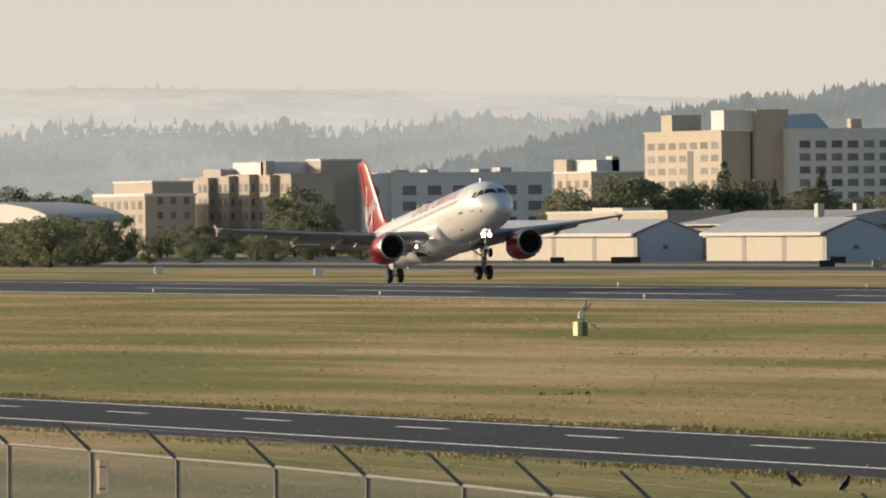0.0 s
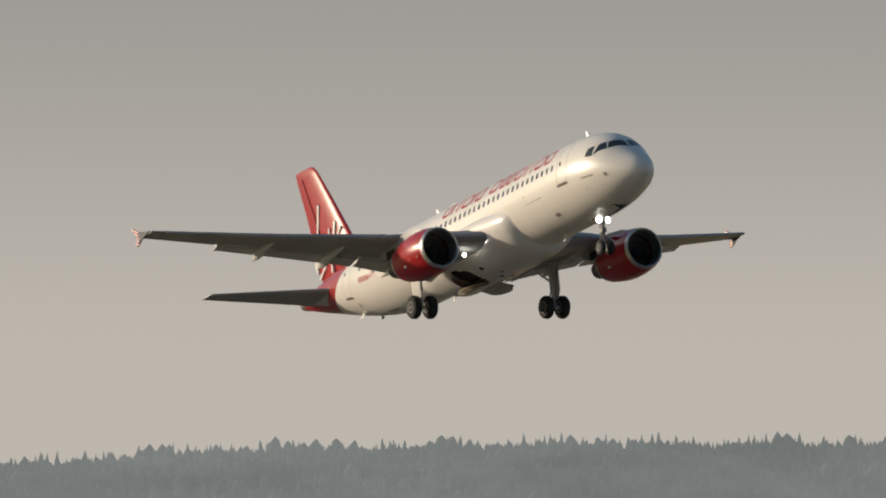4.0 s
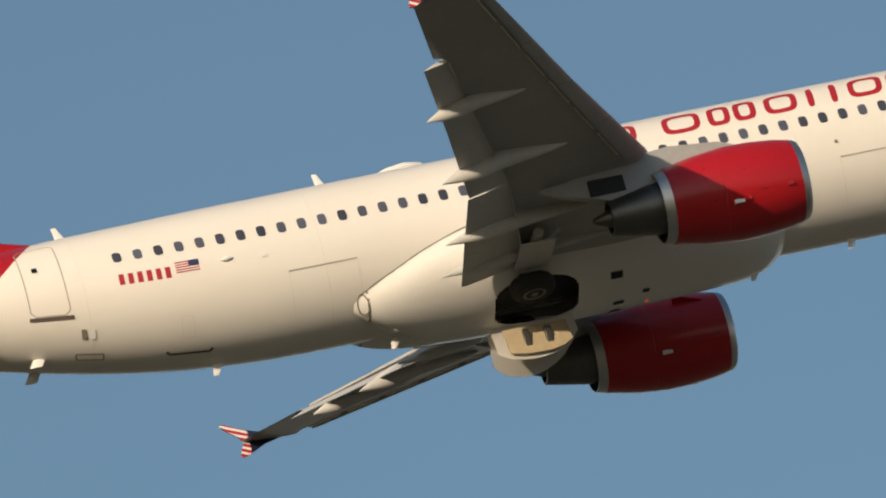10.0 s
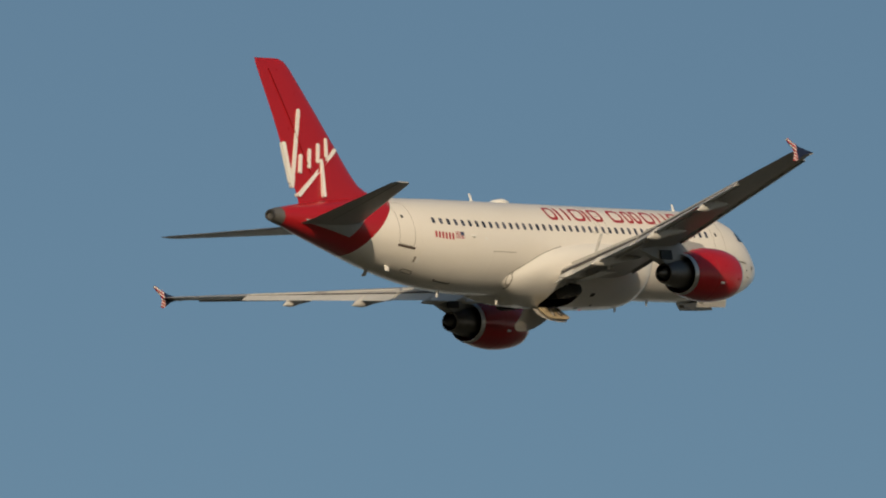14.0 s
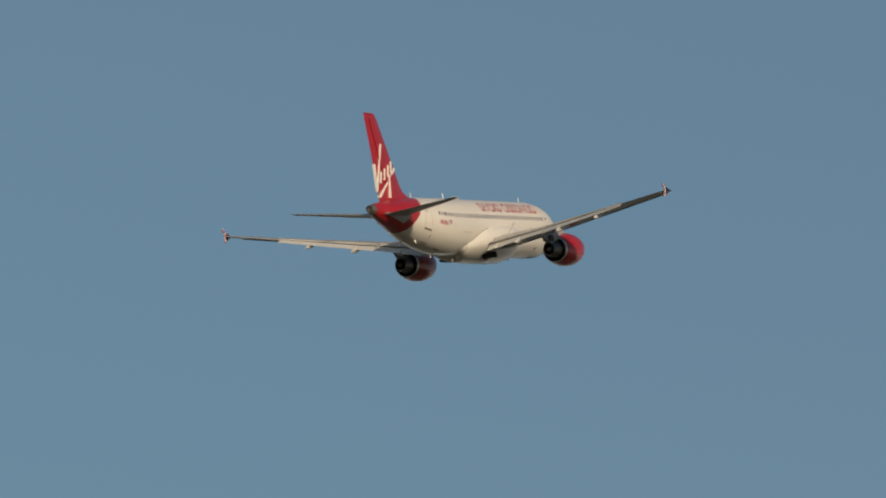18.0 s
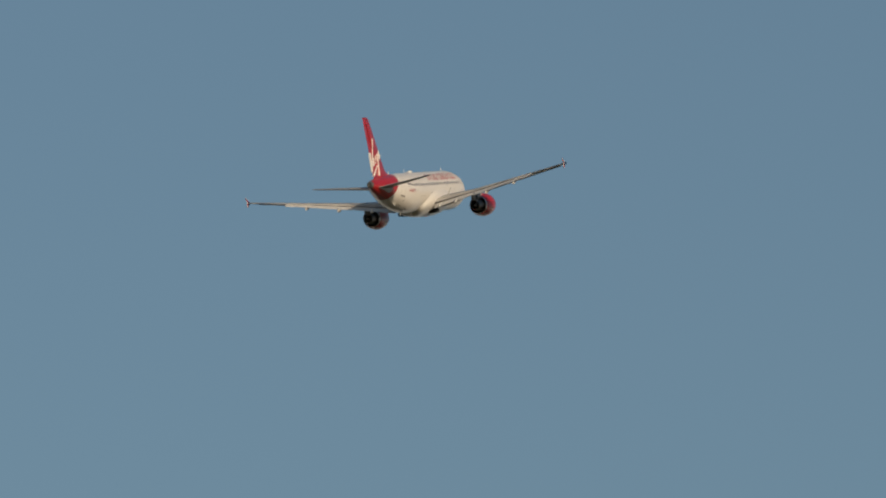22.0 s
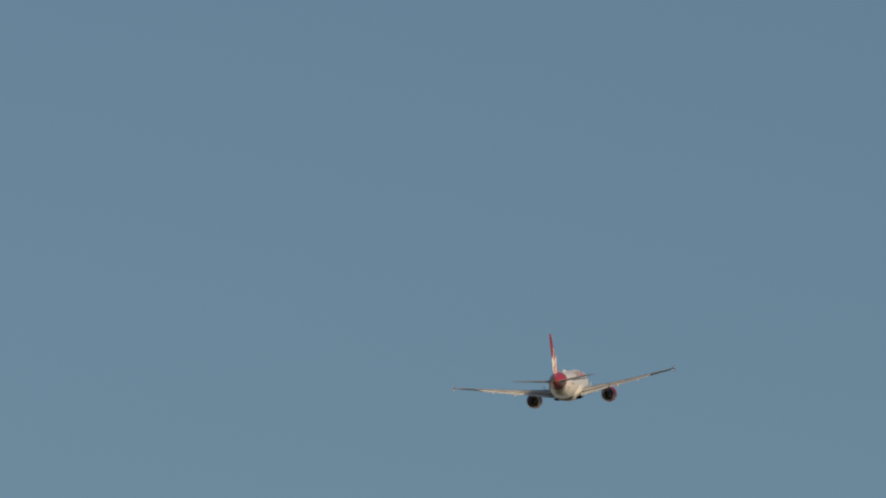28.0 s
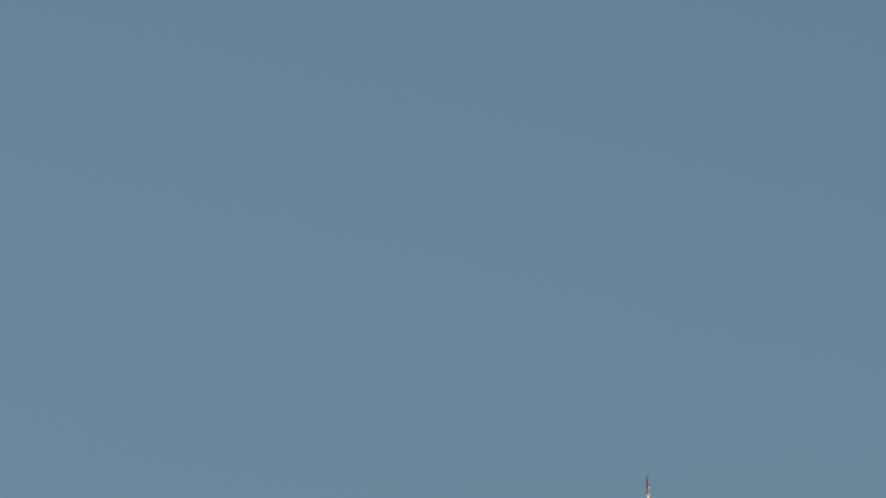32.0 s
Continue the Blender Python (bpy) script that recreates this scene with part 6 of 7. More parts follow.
part("roof", bm, PALE_ROOF, annexe, "pale shallow roof", smooth=False)
for y in (512, 518, 525):
    wall_box("roof_vent", (-1452, y, 6.0), (-1450.5, y + 1.0, 8.3), PALE_ROOF, annexe, "white roof vent")
annexe = tagged(group_at("low_building"), "long grey shed among the trees", "building")
block(annexe, (-1600, 578, 0), (-1545, 590, 3.9), TAN_METAL, GREY_ROOF, 0.6)
annexe = tagged(group_at("low_building"), "long grey shed among the trees", "building")
block(annexe, (-1590, 593, 0), (-1545, 611, 3.9), TAN_METAL, GREY_ROOF, 0.6)
dome = tagged(group_at("domed_shelter"), "white arched shelter roof at the field's edge", "shelter")
bm = bmesh.new()
add_loft(bm, [[(-1795 + 56 * math.cos(math.pi * i / 20), 473 + d, 7.0 + 3.4 * math.sin(math.pi * i / 20)) for i in range(21)] + [(-1851, 473 + d, 6.7), (-1739, 473 + d, 6.7)] for d in (0, 14)])
part("roof", bm, PALE_ROOF, dome, "white arched roof")
wall_box("wall", (-1846, 475, 0), (-1744, 486, 7.0), GREY_WALL, dome)


# the large maintenance hangar
def build_big_hangar():
    h = tagged(group_at("maintenance_hangar"), "large tan hangar with a dark gable end and sign", "hangar")
    x0, x1, y0, y1 = -1216.7, -1171.5, 510.0, 566.0
    bm = bmesh.new()
    sec = ((y0, 0), (y0, 11.0), (538, 13.1), (y1, 10.9), (y1, 0))
    add_loft(bm, [[(x, y, z) for y, z in sec] for x in (x0, x1)])
    part("wall", bm, DARK_CLAD, h, "dark blue-grey gable wall", smooth=False)
    n = 7
    for k in range(n):
        a, b = x0 + (x1 - x0) * k / n, x0 + (x1 - x0) * (k + 1) / n
        zt, zb = 10.95, 0.05
        if 3 <= k < 6:
            zb = 4.75
        wall_box("panel", (a + 0.12, y0 - 0.22, zb), (b - 0.12, y0 - 0.02, zt), TAN_METAL, h, "tan cladding panel")
    wall_box("girt", (x0, y0 - 0.26, 4.65), (x1, y0 - 0.18, 4.85), SEAM, h)
    # black plate on the uncut wall paints the dark inside of a doorway
    wall_box("door_opening", (-1195.5, y0 - 0.06, 0.05), (-1179, y0 - 0.015, 4.6), DOORWAY_SHADE, h, "black plate painting the shade of an open doorway")
    wall_box("white_door", (-1187.5, y0 - 0.5, 0.05), (-1182.5, y0 - 0.25, 3.2), GREY_WALL, h, "pale leaf of the door")
    for a, b in (((y0 - 0.9, 11.0), (538, 13.2)), ((y1 + 0.8, 10.85), (538, 13.2))):
        bm = bmesh.new()
        add_loft(bm, [[(x, a[0], a[1]), (x, b[0], b[1]), (x, b[0], b[1] + 0.25), (x, a[0], a[1] + 0.3)] for x in (x0 - 0.5, x1 + 0.5)])
        part("roof", bm, GREY_ROOF, h, "grey metal roof", smooth=False)
    for k in range(5):
        a = 517.5 + 39.5 * k / 5
        wall_box("hangar_door", (x1 + 0.02, a + 0.06, 0.05), (x1 + 0.25, a + 7.84, 7.6), shader("door_grey", (0.33, 0.31, 0.30), 0.6, vary=0.08) if k == 0 else bpy.data.materials["door_grey"], h, "tall grey sliding door leaf")
    # company sign as plain shapes
    for k in range(11):
        x = -1201.3 + k * 1.52
        bm = bmesh.new()
        sec = ((x, 7.35), (x + 0.95, 7.35), (x + 1.35, 8.85 + k * 0.03), (x + 0.4, 8.85 + k * 0.03))
        add_loft(bm, [[(px, y, pz) for px, pz in sec] for y in (y0 - 0.45, y0 - 0.25)])
        part("sign_bar", bm, DECAL_WHITE, h, "plain white slanted sign bar", smooth=False)
    bm = bmesh.new()
    add_loft(bm, [[(px, y, pz) for px, pz in ((-1202.4, 6.3), (-1198.5, 6.6), (-1192, 7.0), (-1185, 7.15), (-1192, 7.2), (-1199, 7.15), (-1202, 7.1))] for y in (y0 - 0.42, y0 - 0.25)])
    part("sign_swoosh", bm, CLOTH_RED, h, "red sweeping stroke", smooth=False)
    wall_box("sign_line", (-1192.5, y0 - 0.4, 6.45), (-1187, y0 - 0.25, 6.75), DECAL_WHITE, h)
    wall_box("sign_board", (-1177.6, y0 - 0.5, 8.4), (-1173.2, y0 - 0.25, 9.6), CREAM_DOOR, h, "cream and red sign board")
    wall_box("sign_board", (-1177.6, y0 - 0.52, 8.4), (-1176.2, y0 - 0.5, 9.6), CLOTH_RED, h)
    wall_box("lamp_box", (-1175, y0 - 0.5, 10.3), (-1174, y0 - 0.25, 10.8), DECAL_WHITE, h)
    wall_box("side_building", (-1233.3, y0, 0), (x0 + 0.1, 540, 8.2), TAN_METAL, h, "lower tan side wing")
    wall_box("side_roof", (-1233.8, y0 - 0.4, 8.2), (x0 - 0.1, 541, 8.45), SEAM, h)


build_big_hangar()
box2 = tagged(group_at("tool_shed"), "cream flat-roofed shed beside the hangar", "building")
block(box2, (-1095, 505, 0), (-1075.3, 507, 5.75), CREAM_DOOR, GREY_WALL, 0.25)
for x in (-1091, -1081):
    wall_box("seam", (x, 504.95, 0), (x + 0.5, 505.02, 5.7), SEAM, box2)
link = tagged(group_at("low_building"), "blue-grey low building between the hangars", "building")
block(link, (-1100, 507.3, 0), (-1075.2, 545, 5.3), shader("slate_blue", (0.3, 0.36, 0.45), 0.6, vary=0.08), GREY_ROOF, 0.4)


def build_tan_hangar():
    h = tagged(group_at("hangar"), "cream gabled hangar with large sliding doors", "hangar")
    x0, x1, y0 = -1076.7, -1030.9, 512.0
    bm = bmesh.new()
    add_loft(bm, [[(x, y, z) for x, z in ((x0, 0), (x0, 7.0), (x1, 7.0), (x1, 0))] for y in (y0, 542)])
    part("wall", bm, BLUE_GREY, h, "blue-grey side wall", smooth=False)
    bm = bmesh.new()
    add_loft(bm, [[(x, y, z) for x, z in ((x0, 7.1), (x0, 7.6), (-1053.5, 8.65), (x1, 7.6), (x1, 7.1))] for y in (y0 - 0.2, y0 - 0.02)])
    part("gable", bm, PALE_ROOF, h, "pale gable", smooth=False)
    for k, (a, b) in enumerate(((-1074.4, -1064.4), (-1064.3, -1054.0), (-1053.9, -1041.4), (-1040.7, -1031.5))):
        wall_box("sliding_door", (a, y0 - 0.3 - 0.12 * (k % 2), 0.05), (b, y0 - 0.2 - 0.12 * (k % 2), 7.1), CREAM_DOOR, h, "tall cream door leaf")
    wall_box("door_frame", (x0 - 0.3, y0 - 0.5, 0), (x0 + 0.3, y0 - 0.2, 7.7), PALE_ROOF, h)
    wall_box("door_frame", (x1 - 0.3, y0 - 0.5, 0), (x1 + 0.3, y0 - 0.2, 7.7), PALE_ROOF, h)
    wall_box("door_gap", (-1041.4, y0 - 0.15, 0), (-1040.7, y0 - 0.03, 7.1), BLACK, h)
    # the main roof, set back behind the door frame
    for sgn in (-1, 1):
        xe = -1053.5 + sgn * 23.3
        bm = bmesh.new()
        add_loft(bm, [[(xe, y, 6.9), (-1053.5, y, 9.1), (-1053.5, y, 9.25), (xe, y, 7.1)] for y in (y0 + 2.5, 542.5)])
        part("roof", bm, BROWN_ROOF, h, "brown shallow roof", smooth=False)
        wall_box("gutter", (xe - 0.2, y0 + 2.4, 6.65), (xe + 0.2, 542.5, 6.9), DARK_CLAD, h, "dark gutter")
    for y in (y0 + 2.6, 542.3):
        bm = bmesh.new()
        add_loft(bm, [[(x0, y + d, 7.0), (-1053.5, y + d, 9.1), (x1, y + d, 7.0)] for d in (0, 0.15)])
        part("gable", bm, SLATE_BLUE, h, smooth=False)


build_tan_hangar()


def build_terminal():
    t = tagged(group_at("terminal_building"), "small terminal with a teal roof and cream gable", "building")
    block(t, (-971, 503.9, 0), (-925, 518, 6.55), SLATE_BLUE, None)
    wall_box("parapet_block", (-978.8, 501, 0), (-971, 505, 6.3), CREAM_WALL, t, "cream parapet block")
    wall_box("coping", (-978.9, 500.9, 6.3), (-970.9, 505, 6.45), PALE_ROOF, t)
    for a, b in ((-979.6, -968.4), (-959.2, -952.5)):
        wall_box("porch", (a, 499, 0), (b, 501, 5.1), CREAM_WALL, t, "low cream front wall")
        wall_box("coping", (a - 0.1, 498.9, 5.1), (b + 0.1, 501, 5.25), PALE_ROOF, t)
    wall_box("low_wall", (-968.3, 500.2, 0), (-959.3, 503.9, 4.6), SLATE_BLUE, t)
    wall_box("low_wall", (-952.4, 500.2, 0), (-930, 503.9, 4.9), SLATE_BLUE, t)
    wall_box("roof_unit", (-951.2, 501, 4.9), (-949.2, 503, 6.25), GREY_WALL, t, "pale grey box on the low roof")
    xc, x0, x1 = -967.1, -966.3, -925.0
    bm = bmesh.new()
    add_loft(bm, [[(x, y, z) for y, z in ((503.6, 6.6), (511, 9.35), (518.4, 6.6))] for x in (x0, x1)])
    part("roof", bm, TEAL_ROOF, t, "teal standing-seam roof", smooth=False)
    for k in range(22):
        x = x0 + 0.6 + k * 1.85
        bm = bmesh.new()
        add_loft(bm, [[(x, 503.5, 6.62), (x, 511, 9.45), (x + 0.12, 511, 9.45), (x + 0.12, 503.5, 6.62)], [(x, 503.7, 6.55), (x, 511, 9.33), (x + 0.12, 511, 9.33), (x + 0.12, 503.7, 6.55)]])
        part("seam", bm, GREY_ROOF, t, smooth=False)
    wall_box("ridge_cap", (x0, 510.8, 9.35), (x1, 511.2, 9.6), PALE_ROOF, t)
    for sgn in (-1, 1):
        bm = bmesh.new()
        add_loft(bm, [[(xc, y, 9.65), (xc + sgn * 2.95, y, 7.4), (xc + sgn * 2.95, y, 6.3), (xc + sgn * 2.2, y, 6.3), (xc + sgn * 2.2, y, 7.1), (xc, y, 8.75)] for y in (503.2, 503.8)])
        part("gable_frame", bm, PALE_ROOF, t, "cream gable frame", smooth=False)
        bm = bmesh.new()
        add_loft(bm, [[(xc, y, 9.3), (xc + sgn * 2.9, y, 7.0), (xc + sgn * 2.9, y, 6.9), (xc, y, 9.2)] for y in (503.8, 510.8)])
        part("gable_roof", bm, TEAL_ROOF, t, smooth=False)


build_terminal()


def build_mast(x, y, z):
    m = tagged(group_at("light_mast", pose(x, y, 0)), "tall slim floodlight mast with red bands", "street lamp", "apron light masts")
    n = 5
    for k in range(n):
        bm = bmesh.new()
        add_tube(bm, (0, 0, z * k / n), (0, 0, z * (k + 1) / n), 0.17 - 0.018 * k, 0.152 - 0.018 * k, 8)
        part("pole", bm, DECAL_WHITE if k % 2 else CLOTH_RED if k < 3 else GALVANISED, m)
    bm = bmesh.new()
    add_box(bm, (-0.2, -0.5, z), (0.2, 0.5, z + 0.24), bevel=0.04)
    part("lamp_head", bm, SEAM, m, "dark lamp bar")


for x, y, z in ((-1109.7, 456.6, 15.6), (-1090.5, 500.7, 17.2), (-1068.3, 546.6, 17.2), (-1062.5, 557.9, 16.2), (-1501, 553, 13.5)):
    build_mast(x, y, z)


# ---------------------------------------------------------------- parked aircraft
def build_jet(length, mat, label, ttail=True):
    """A business jet, one unit long along +x with the nose forward, scaled by length."""
    jet = tagged(group_at("business_jet"), label, "airplane", "parked aircraft")
    s = length
    bm = bmesh.new()
    rows = ((0.5, 0.075, 0.004), (0.485, 0.078, 0.014), (0.45, 0.088, 0.03), (0.4, 0.096, 0.04), (0.34, 0.1, 0.0435), (-0.15, 0.1, 0.0435), (-0.28, 0.108, 0.034), (-0.38, 0.116, 0.022), (-0.44, 0.12, 0.008))
    add_loft(bm, [[(x * s, r * s * math.cos(2 * math.pi * i / 20), z * s + r * s * math.sin(2 * math.pi * i / 20)) for i in range(20)] for x, z, r in rows])
    part("fuselage", bm, mat, jet)
    for side in (-1, 1):
        bm = bmesh.new()
        add_loft(bm, [[((le - x * c) * s, side * y * s, (z + h * c) * s) for x, h in airfoil(8, 0.1)] for y, le, c, z in ((0.02, 0.1, 0.22, 0.068), (0.2, -0.02, 0.12, 0.08), (0.47, -0.2, 0.05, 0.1), (0.485, -0.215, 0.035, 0.128))])
        part("wing", bm, mat, jet)
        bm = bmesh.new()
        add_lathe(bm, [(a * s, r * s) for a, r in ((-0.13, 0.022), (-0.16, 0.028), (-0.24, 0.028), (-0.31, 0.018))], "x", 16, (0, side * 0.075 * s, 0.128 * s))
        part("engine", bm, mat, jet, "rear-mounted engine")
        bm = bmesh.new()
        zt = 0.245 if ttail else 0.15
        add_loft(bm, [[((le - x * c) * s, side * y * s, (zt + h * c) * s) for x, h in airfoil(6, 0.08, 0)] for y, le, c in ((0.0, -0.42, 0.08), (0.17, -0.485, 0.04))])
        part("tailplane", bm, mat, jet)
        bm = bmesh.new()
        for yy in (-0.008, 0.008):
            add_lathe(bm, [((yy + o) * s, r * s) for o, r in ((-0.006, 0.008), (-0.006, 0.018), (0.006, 0.018), (0.006, 0.008))], "y", 14, (-0.05 * s, side * 0.075 * s, 0.018 * s))
        part("main_wheel", bm, RUBBER, jet)
        bm = bmesh.new()
        add_tube(bm, (-0.05 * s, side * 0.075 * s, 0.02 * s), (-0.05 * s, side * 0.075 * s, 0.075 * s), 0.006 * s, n=6)
        part("strut", bm, GEAR_PAINT, jet)
        for k in range(7):
            bm = bmesh.new()
            x = (0.3 - 0.055 * k) * s
            yy = 0.0425 * s
            ring = [(x + 0.008 * s * math.cos(a), side * yy, 0.112 * s + 0.006 * s * math.sin(a)) for a in (2 * math.pi * q / 8 for q in range(8))]
            add_loft(bm, [ring, [(p[0], p[1] + side * 0.002 * s, p[2]) for p in ring]])
            part("window", bm, GLASS, jet, smooth=False)
        bm = bmesh.new()
        add_box(bm, (0.405 * s, side * 0.012 * s, 0.118 * s), (0.44 * s, side * 0.034 * s, 0.128 * s))
        part("windscreen", bm, GLASS, jet)
    bm = bmesh.new()
    top = 0.25 if ttail else 0.235
    add_loft(bm, [[((le - x * c) * s, h * c * s, z * s) for x, h in airfoil(8, 0.09, 0)] for z, le, c in ((0.12, -0.25, 0.19), (0.15, -0.3, 0.145), (top, -0.41, 0.085))])
    part("fin", bm, mat, jet)
    bm = bmesh.new()
    add_box(bm, (-0.42 * s, -0.0436 * s, 0.09 * s), (0.38 * s, 0.0436 * s, 0.094 * s))
    part("trim_line", bm, SEAM, jet)
    bm = bmesh.new()
    add_lathe(bm, [(o * s, r * s) for o, r in ((-0.008, 0.006), (-0.008, 0.013), (0.008, 0.013), (0.008, 0.006))], "y", 12, (0.36 * s, 0, 0.013 * s))
    part("nose_wheel", bm, RUBBER, jet)
    bm = bmesh.new()
    add_tube(bm, (0.36 * s, 0, 0.015 * s), (0.36 * s, 0, 0.08 * s), 0.005 * s, n=6)
    part("nose_strut", bm, GEAR_PAINT, jet)
    return jet


big_jet = build_jet(28.0, JET_BLUE, "silver-blue business jet with T-tail parked on the apron")
big_jet.matrix_basis = pose(-1152, 473.5, 0.03, 0, 0, 33)
copy_thing(big_jet, pose(-1077, 475.4, 0.03, 0, 0, 22) @ Matrix.Diagonal((0.92, 0.92, 0.92, 1)))
copy_thing(big_jet, pose(-1050, 478.6, 0.03, 0, 0, 20) @ Matrix.Diagonal((0.66, 0.66, 0.66, 1)))
small_jet = build_jet(15.0, JET_WHITE, "small white business jet parked on the apron", False)
small_jet.matrix_basis = pose(-1289, 471, 0.03, 0, 0, 316)
copy_thing(small_jet, pose(-1237, 470, 0.03, 0, 0, 318) @ Matrix.Diagonal((1.1, 1.1, 1.2, 1)))


def build_prop(label):
    p = tagged(group_at("light_aircraft"), label, "airplane", "parked light aircraft")
    bm = bmesh.new()
    rows = ((3.6, 1.3, 0.12), (3.4, 1.3, 0.4), (2.4, 1.35, 0.55), (1.2, 1.5, 0.65), (-0.5, 1.5, 0.62), (-2.2, 1.45, 0.35), (-4.3, 1.5, 0.1))
    add_loft(bm, [[(x, 0.9 * r * math.cos(2 * math.pi * i / 14), z + r * math.sin(2 * math.pi * i / 14)) for i in range(14)] for x, z, r in rows])
    part("fuselage", bm, JET_WHITE, p)
    bm = bmesh.new()
    add_loft(bm, [[(1.4 - x * 1.5, y, 1.1 + h * 1.5 + abs(y) * 0.06) for x, h in airfoil(8, 0.13)] for y in (-5.5, 0, 5.5)])
    part("wing", bm, JET_WHITE, p)
    bm = bmesh.new()
    add_loft(bm, [[(-3.5 - x * 0.9, y, 1.6 + h * 0.9) for x, h in airfoil(6, 0.09, 0)] for y in (-1.8, 1.8)])
    part("tailplane", bm, JET_WHITE, p)
    bm = bmesh.new()
    add_loft(bm, [[(le - x * c, h * c, z) for x, h in airfoil(6, 0.09, 0)] for z, le, c in ((1.5, -3.0, 1.5), (3.0, -3.9, 0.8))])
    part("fin", bm, JET_WHITE, p)
    bm = bmesh.new()
    add_box(bm, (0.4, -0.5, 1.75), (1.7, 0.5, 2.1), bevel=0.12)
    part("canopy", bm, GLASS, p)
    for x, y in ((2.6, 0), (0.2, -1.3), (0.2, 1.3)):
        bm = bmesh.new()
        add_lathe(bm, ((y - 0.1, 0.1), (y - 0.1, 0.24), (y + 0.1, 0.24), (y + 0.1, 0.1)), "y", 12, (x, 0, 0.24))
        add_tube(bm, (x, y, 0.3), (x, y * 0.6, 1.15), 0.05, n=6)
        part("wheel", bm, RUBBER, p)
    bm = bmesh.new()
    add_box(bm, (3.62, -0.06, 0.35), (3.68, 0.06, 2.25))
    part("propeller", bm, BLACK, p)
    return p


prop = build_prop("small white propeller aircraft parked on the apron")
prop.matrix_basis = pose(-1213, 469, 0.03, 0, 0, 4)
for k, (x, y, a) in enumerate(((-1214, 482, 20), (-1206, 486, 15), (-1198, 489, 22), (-1190, 492, 18), (-1168, 465, 25), (-1305, 480, 250))):
    copy_thing(prop, pose(x, y, 0.03, 0, 0, a))


# ---------------------------------------------------------------- apron vehicles and clutter
def wheels(parent, spots, r=0.45):
    for x, y in spots:
        bm = bmesh.new()
        add_lathe(bm, ((-0.14, r * 0.5), (-0.15, r), (0.15, r), (0.14, r * 0.5)), "y", 14, (x, y, r))
        part("wheel", bm, RUBBER, parent)


def build_tank_truck(m, label="grey fuel tanker truck with a long tank", tank=None):
    t = tagged(group_at("tank_truck", m), label, "truck")
    bm = bmesh.new()
    add_lathe(bm, ((-4.2, 0.3), (-4.1, 1.0), (-3.8, 1.12), (2.0, 1.12), (2.3, 1.0), (2.4, 0.3)), "x", 20, (0, 0, 2.0))
    part("tank", bm, tank or BLUE_GREY, t, "rounded tank")
    bm = bmesh.new()
    add_box(bm, (2.6, -1.1, 0.7), (4.4, 1.1, 2.7), bevel=0.15)
    part("cab", bm, BLUE_GREY, t)
    bm = bmesh.new()
    add_box(bm, (3.6, -1.12, 1.7), (4.42, 1.12, 2.4), bevel=0.05)
    part("windscreen", bm, GLASS, t)
    bm = bmesh.new()
    add_box(bm, (-4.2, -0.9, 0.6), (4.3, 0.9, 0.95))
    part("chassis", bm, SEAM, t)
    wheels(t, [(x, y) for x in (-3.2, -2.2, 3.4) for y in (-1.0, 1.0)])


TEAL_TANK = shader("teal_tank", (0.2, 0.33, 0.34), 0.4, vary=0.1, scale=0.6)
build_tank_truck(pose(-985, 489, 0.03, 0, 0, 40), "fuel tanker truck with a long teal tank", TEAL_TANK)
build_tank_truck(pose(-995, 488, 0.03, 0, 0, 330), "white service truck with a round tank", DECAL_WHITE)


def build_stairs(m):
    s = tagged(group_at("boarding_stairs", m), "dark mobile boarding stairs with railings", "stairs", "mobile stairs")
    bm = bmesh.new()
    add_box(bm, (-3.2, -0.9, 0.5), (1.8, 0.9, 0.8))
    part("chassis", bm, SEAM, s)
    for k in range(12):
        bm = bmesh.new()
        add_box(bm, (-2.9 + 0.36 * k, -0.75, 0.8 + 0.2 * k), (-2.5 + 0.36 * k, 0.75, 0.86 + 0.2 * k))
        part("step", bm, GREY_PAINT, s)
    for y in (-0.78, 0.78):
        bm = bmesh.new()
        add_tube(bm, (-2.8, y, 0.75), (1.5, y, 3.15), 0.1, n=6)
        add_tube(bm, (-2.8, y, 1.7), (1.5, y, 4.1), 0.035, n=6)
        for k in range(5):
            add_tube(bm, (-2.8 + 1.07 * k, y, 0.75 + 0.6 * k), (-2.8 + 1.07 * k, y, 1.7 + 0.6 * k), 0.025, n=5)
        part("railing", bm, DARK_CLAD, s, "dark side rail")
    bm = bmesh.new()
    add_box(bm, (1.3, -0.85, 3.0), (3.6, 0.85, 3.12))
    add_box(bm, (1.3, -0.85, 3.1), (3.6, -0.8, 4.1))
    part("platform", bm, DARK_CLAD, s)
    for x in (-1.8, 1.4):
        bm = bmesh.new()
        add_tube(bm, (x, 0, 0.7), (1.9, 0, 3.0), 0.09, n=6)
        part("brace", bm, SEAM, s)
    wheels(s, [(x, y) for x in (-2.4, 1.2) for y in (-0.8, 0.8)], 0.35)


build_stairs(pose(-1013, 488, 0.03, 0, 0, 62))
build_stairs(pose(-1004, 489, 0.03, 0, 0, 55))
build_stairs(pose(-1001, 488, 0.03, 0, 0, 238))


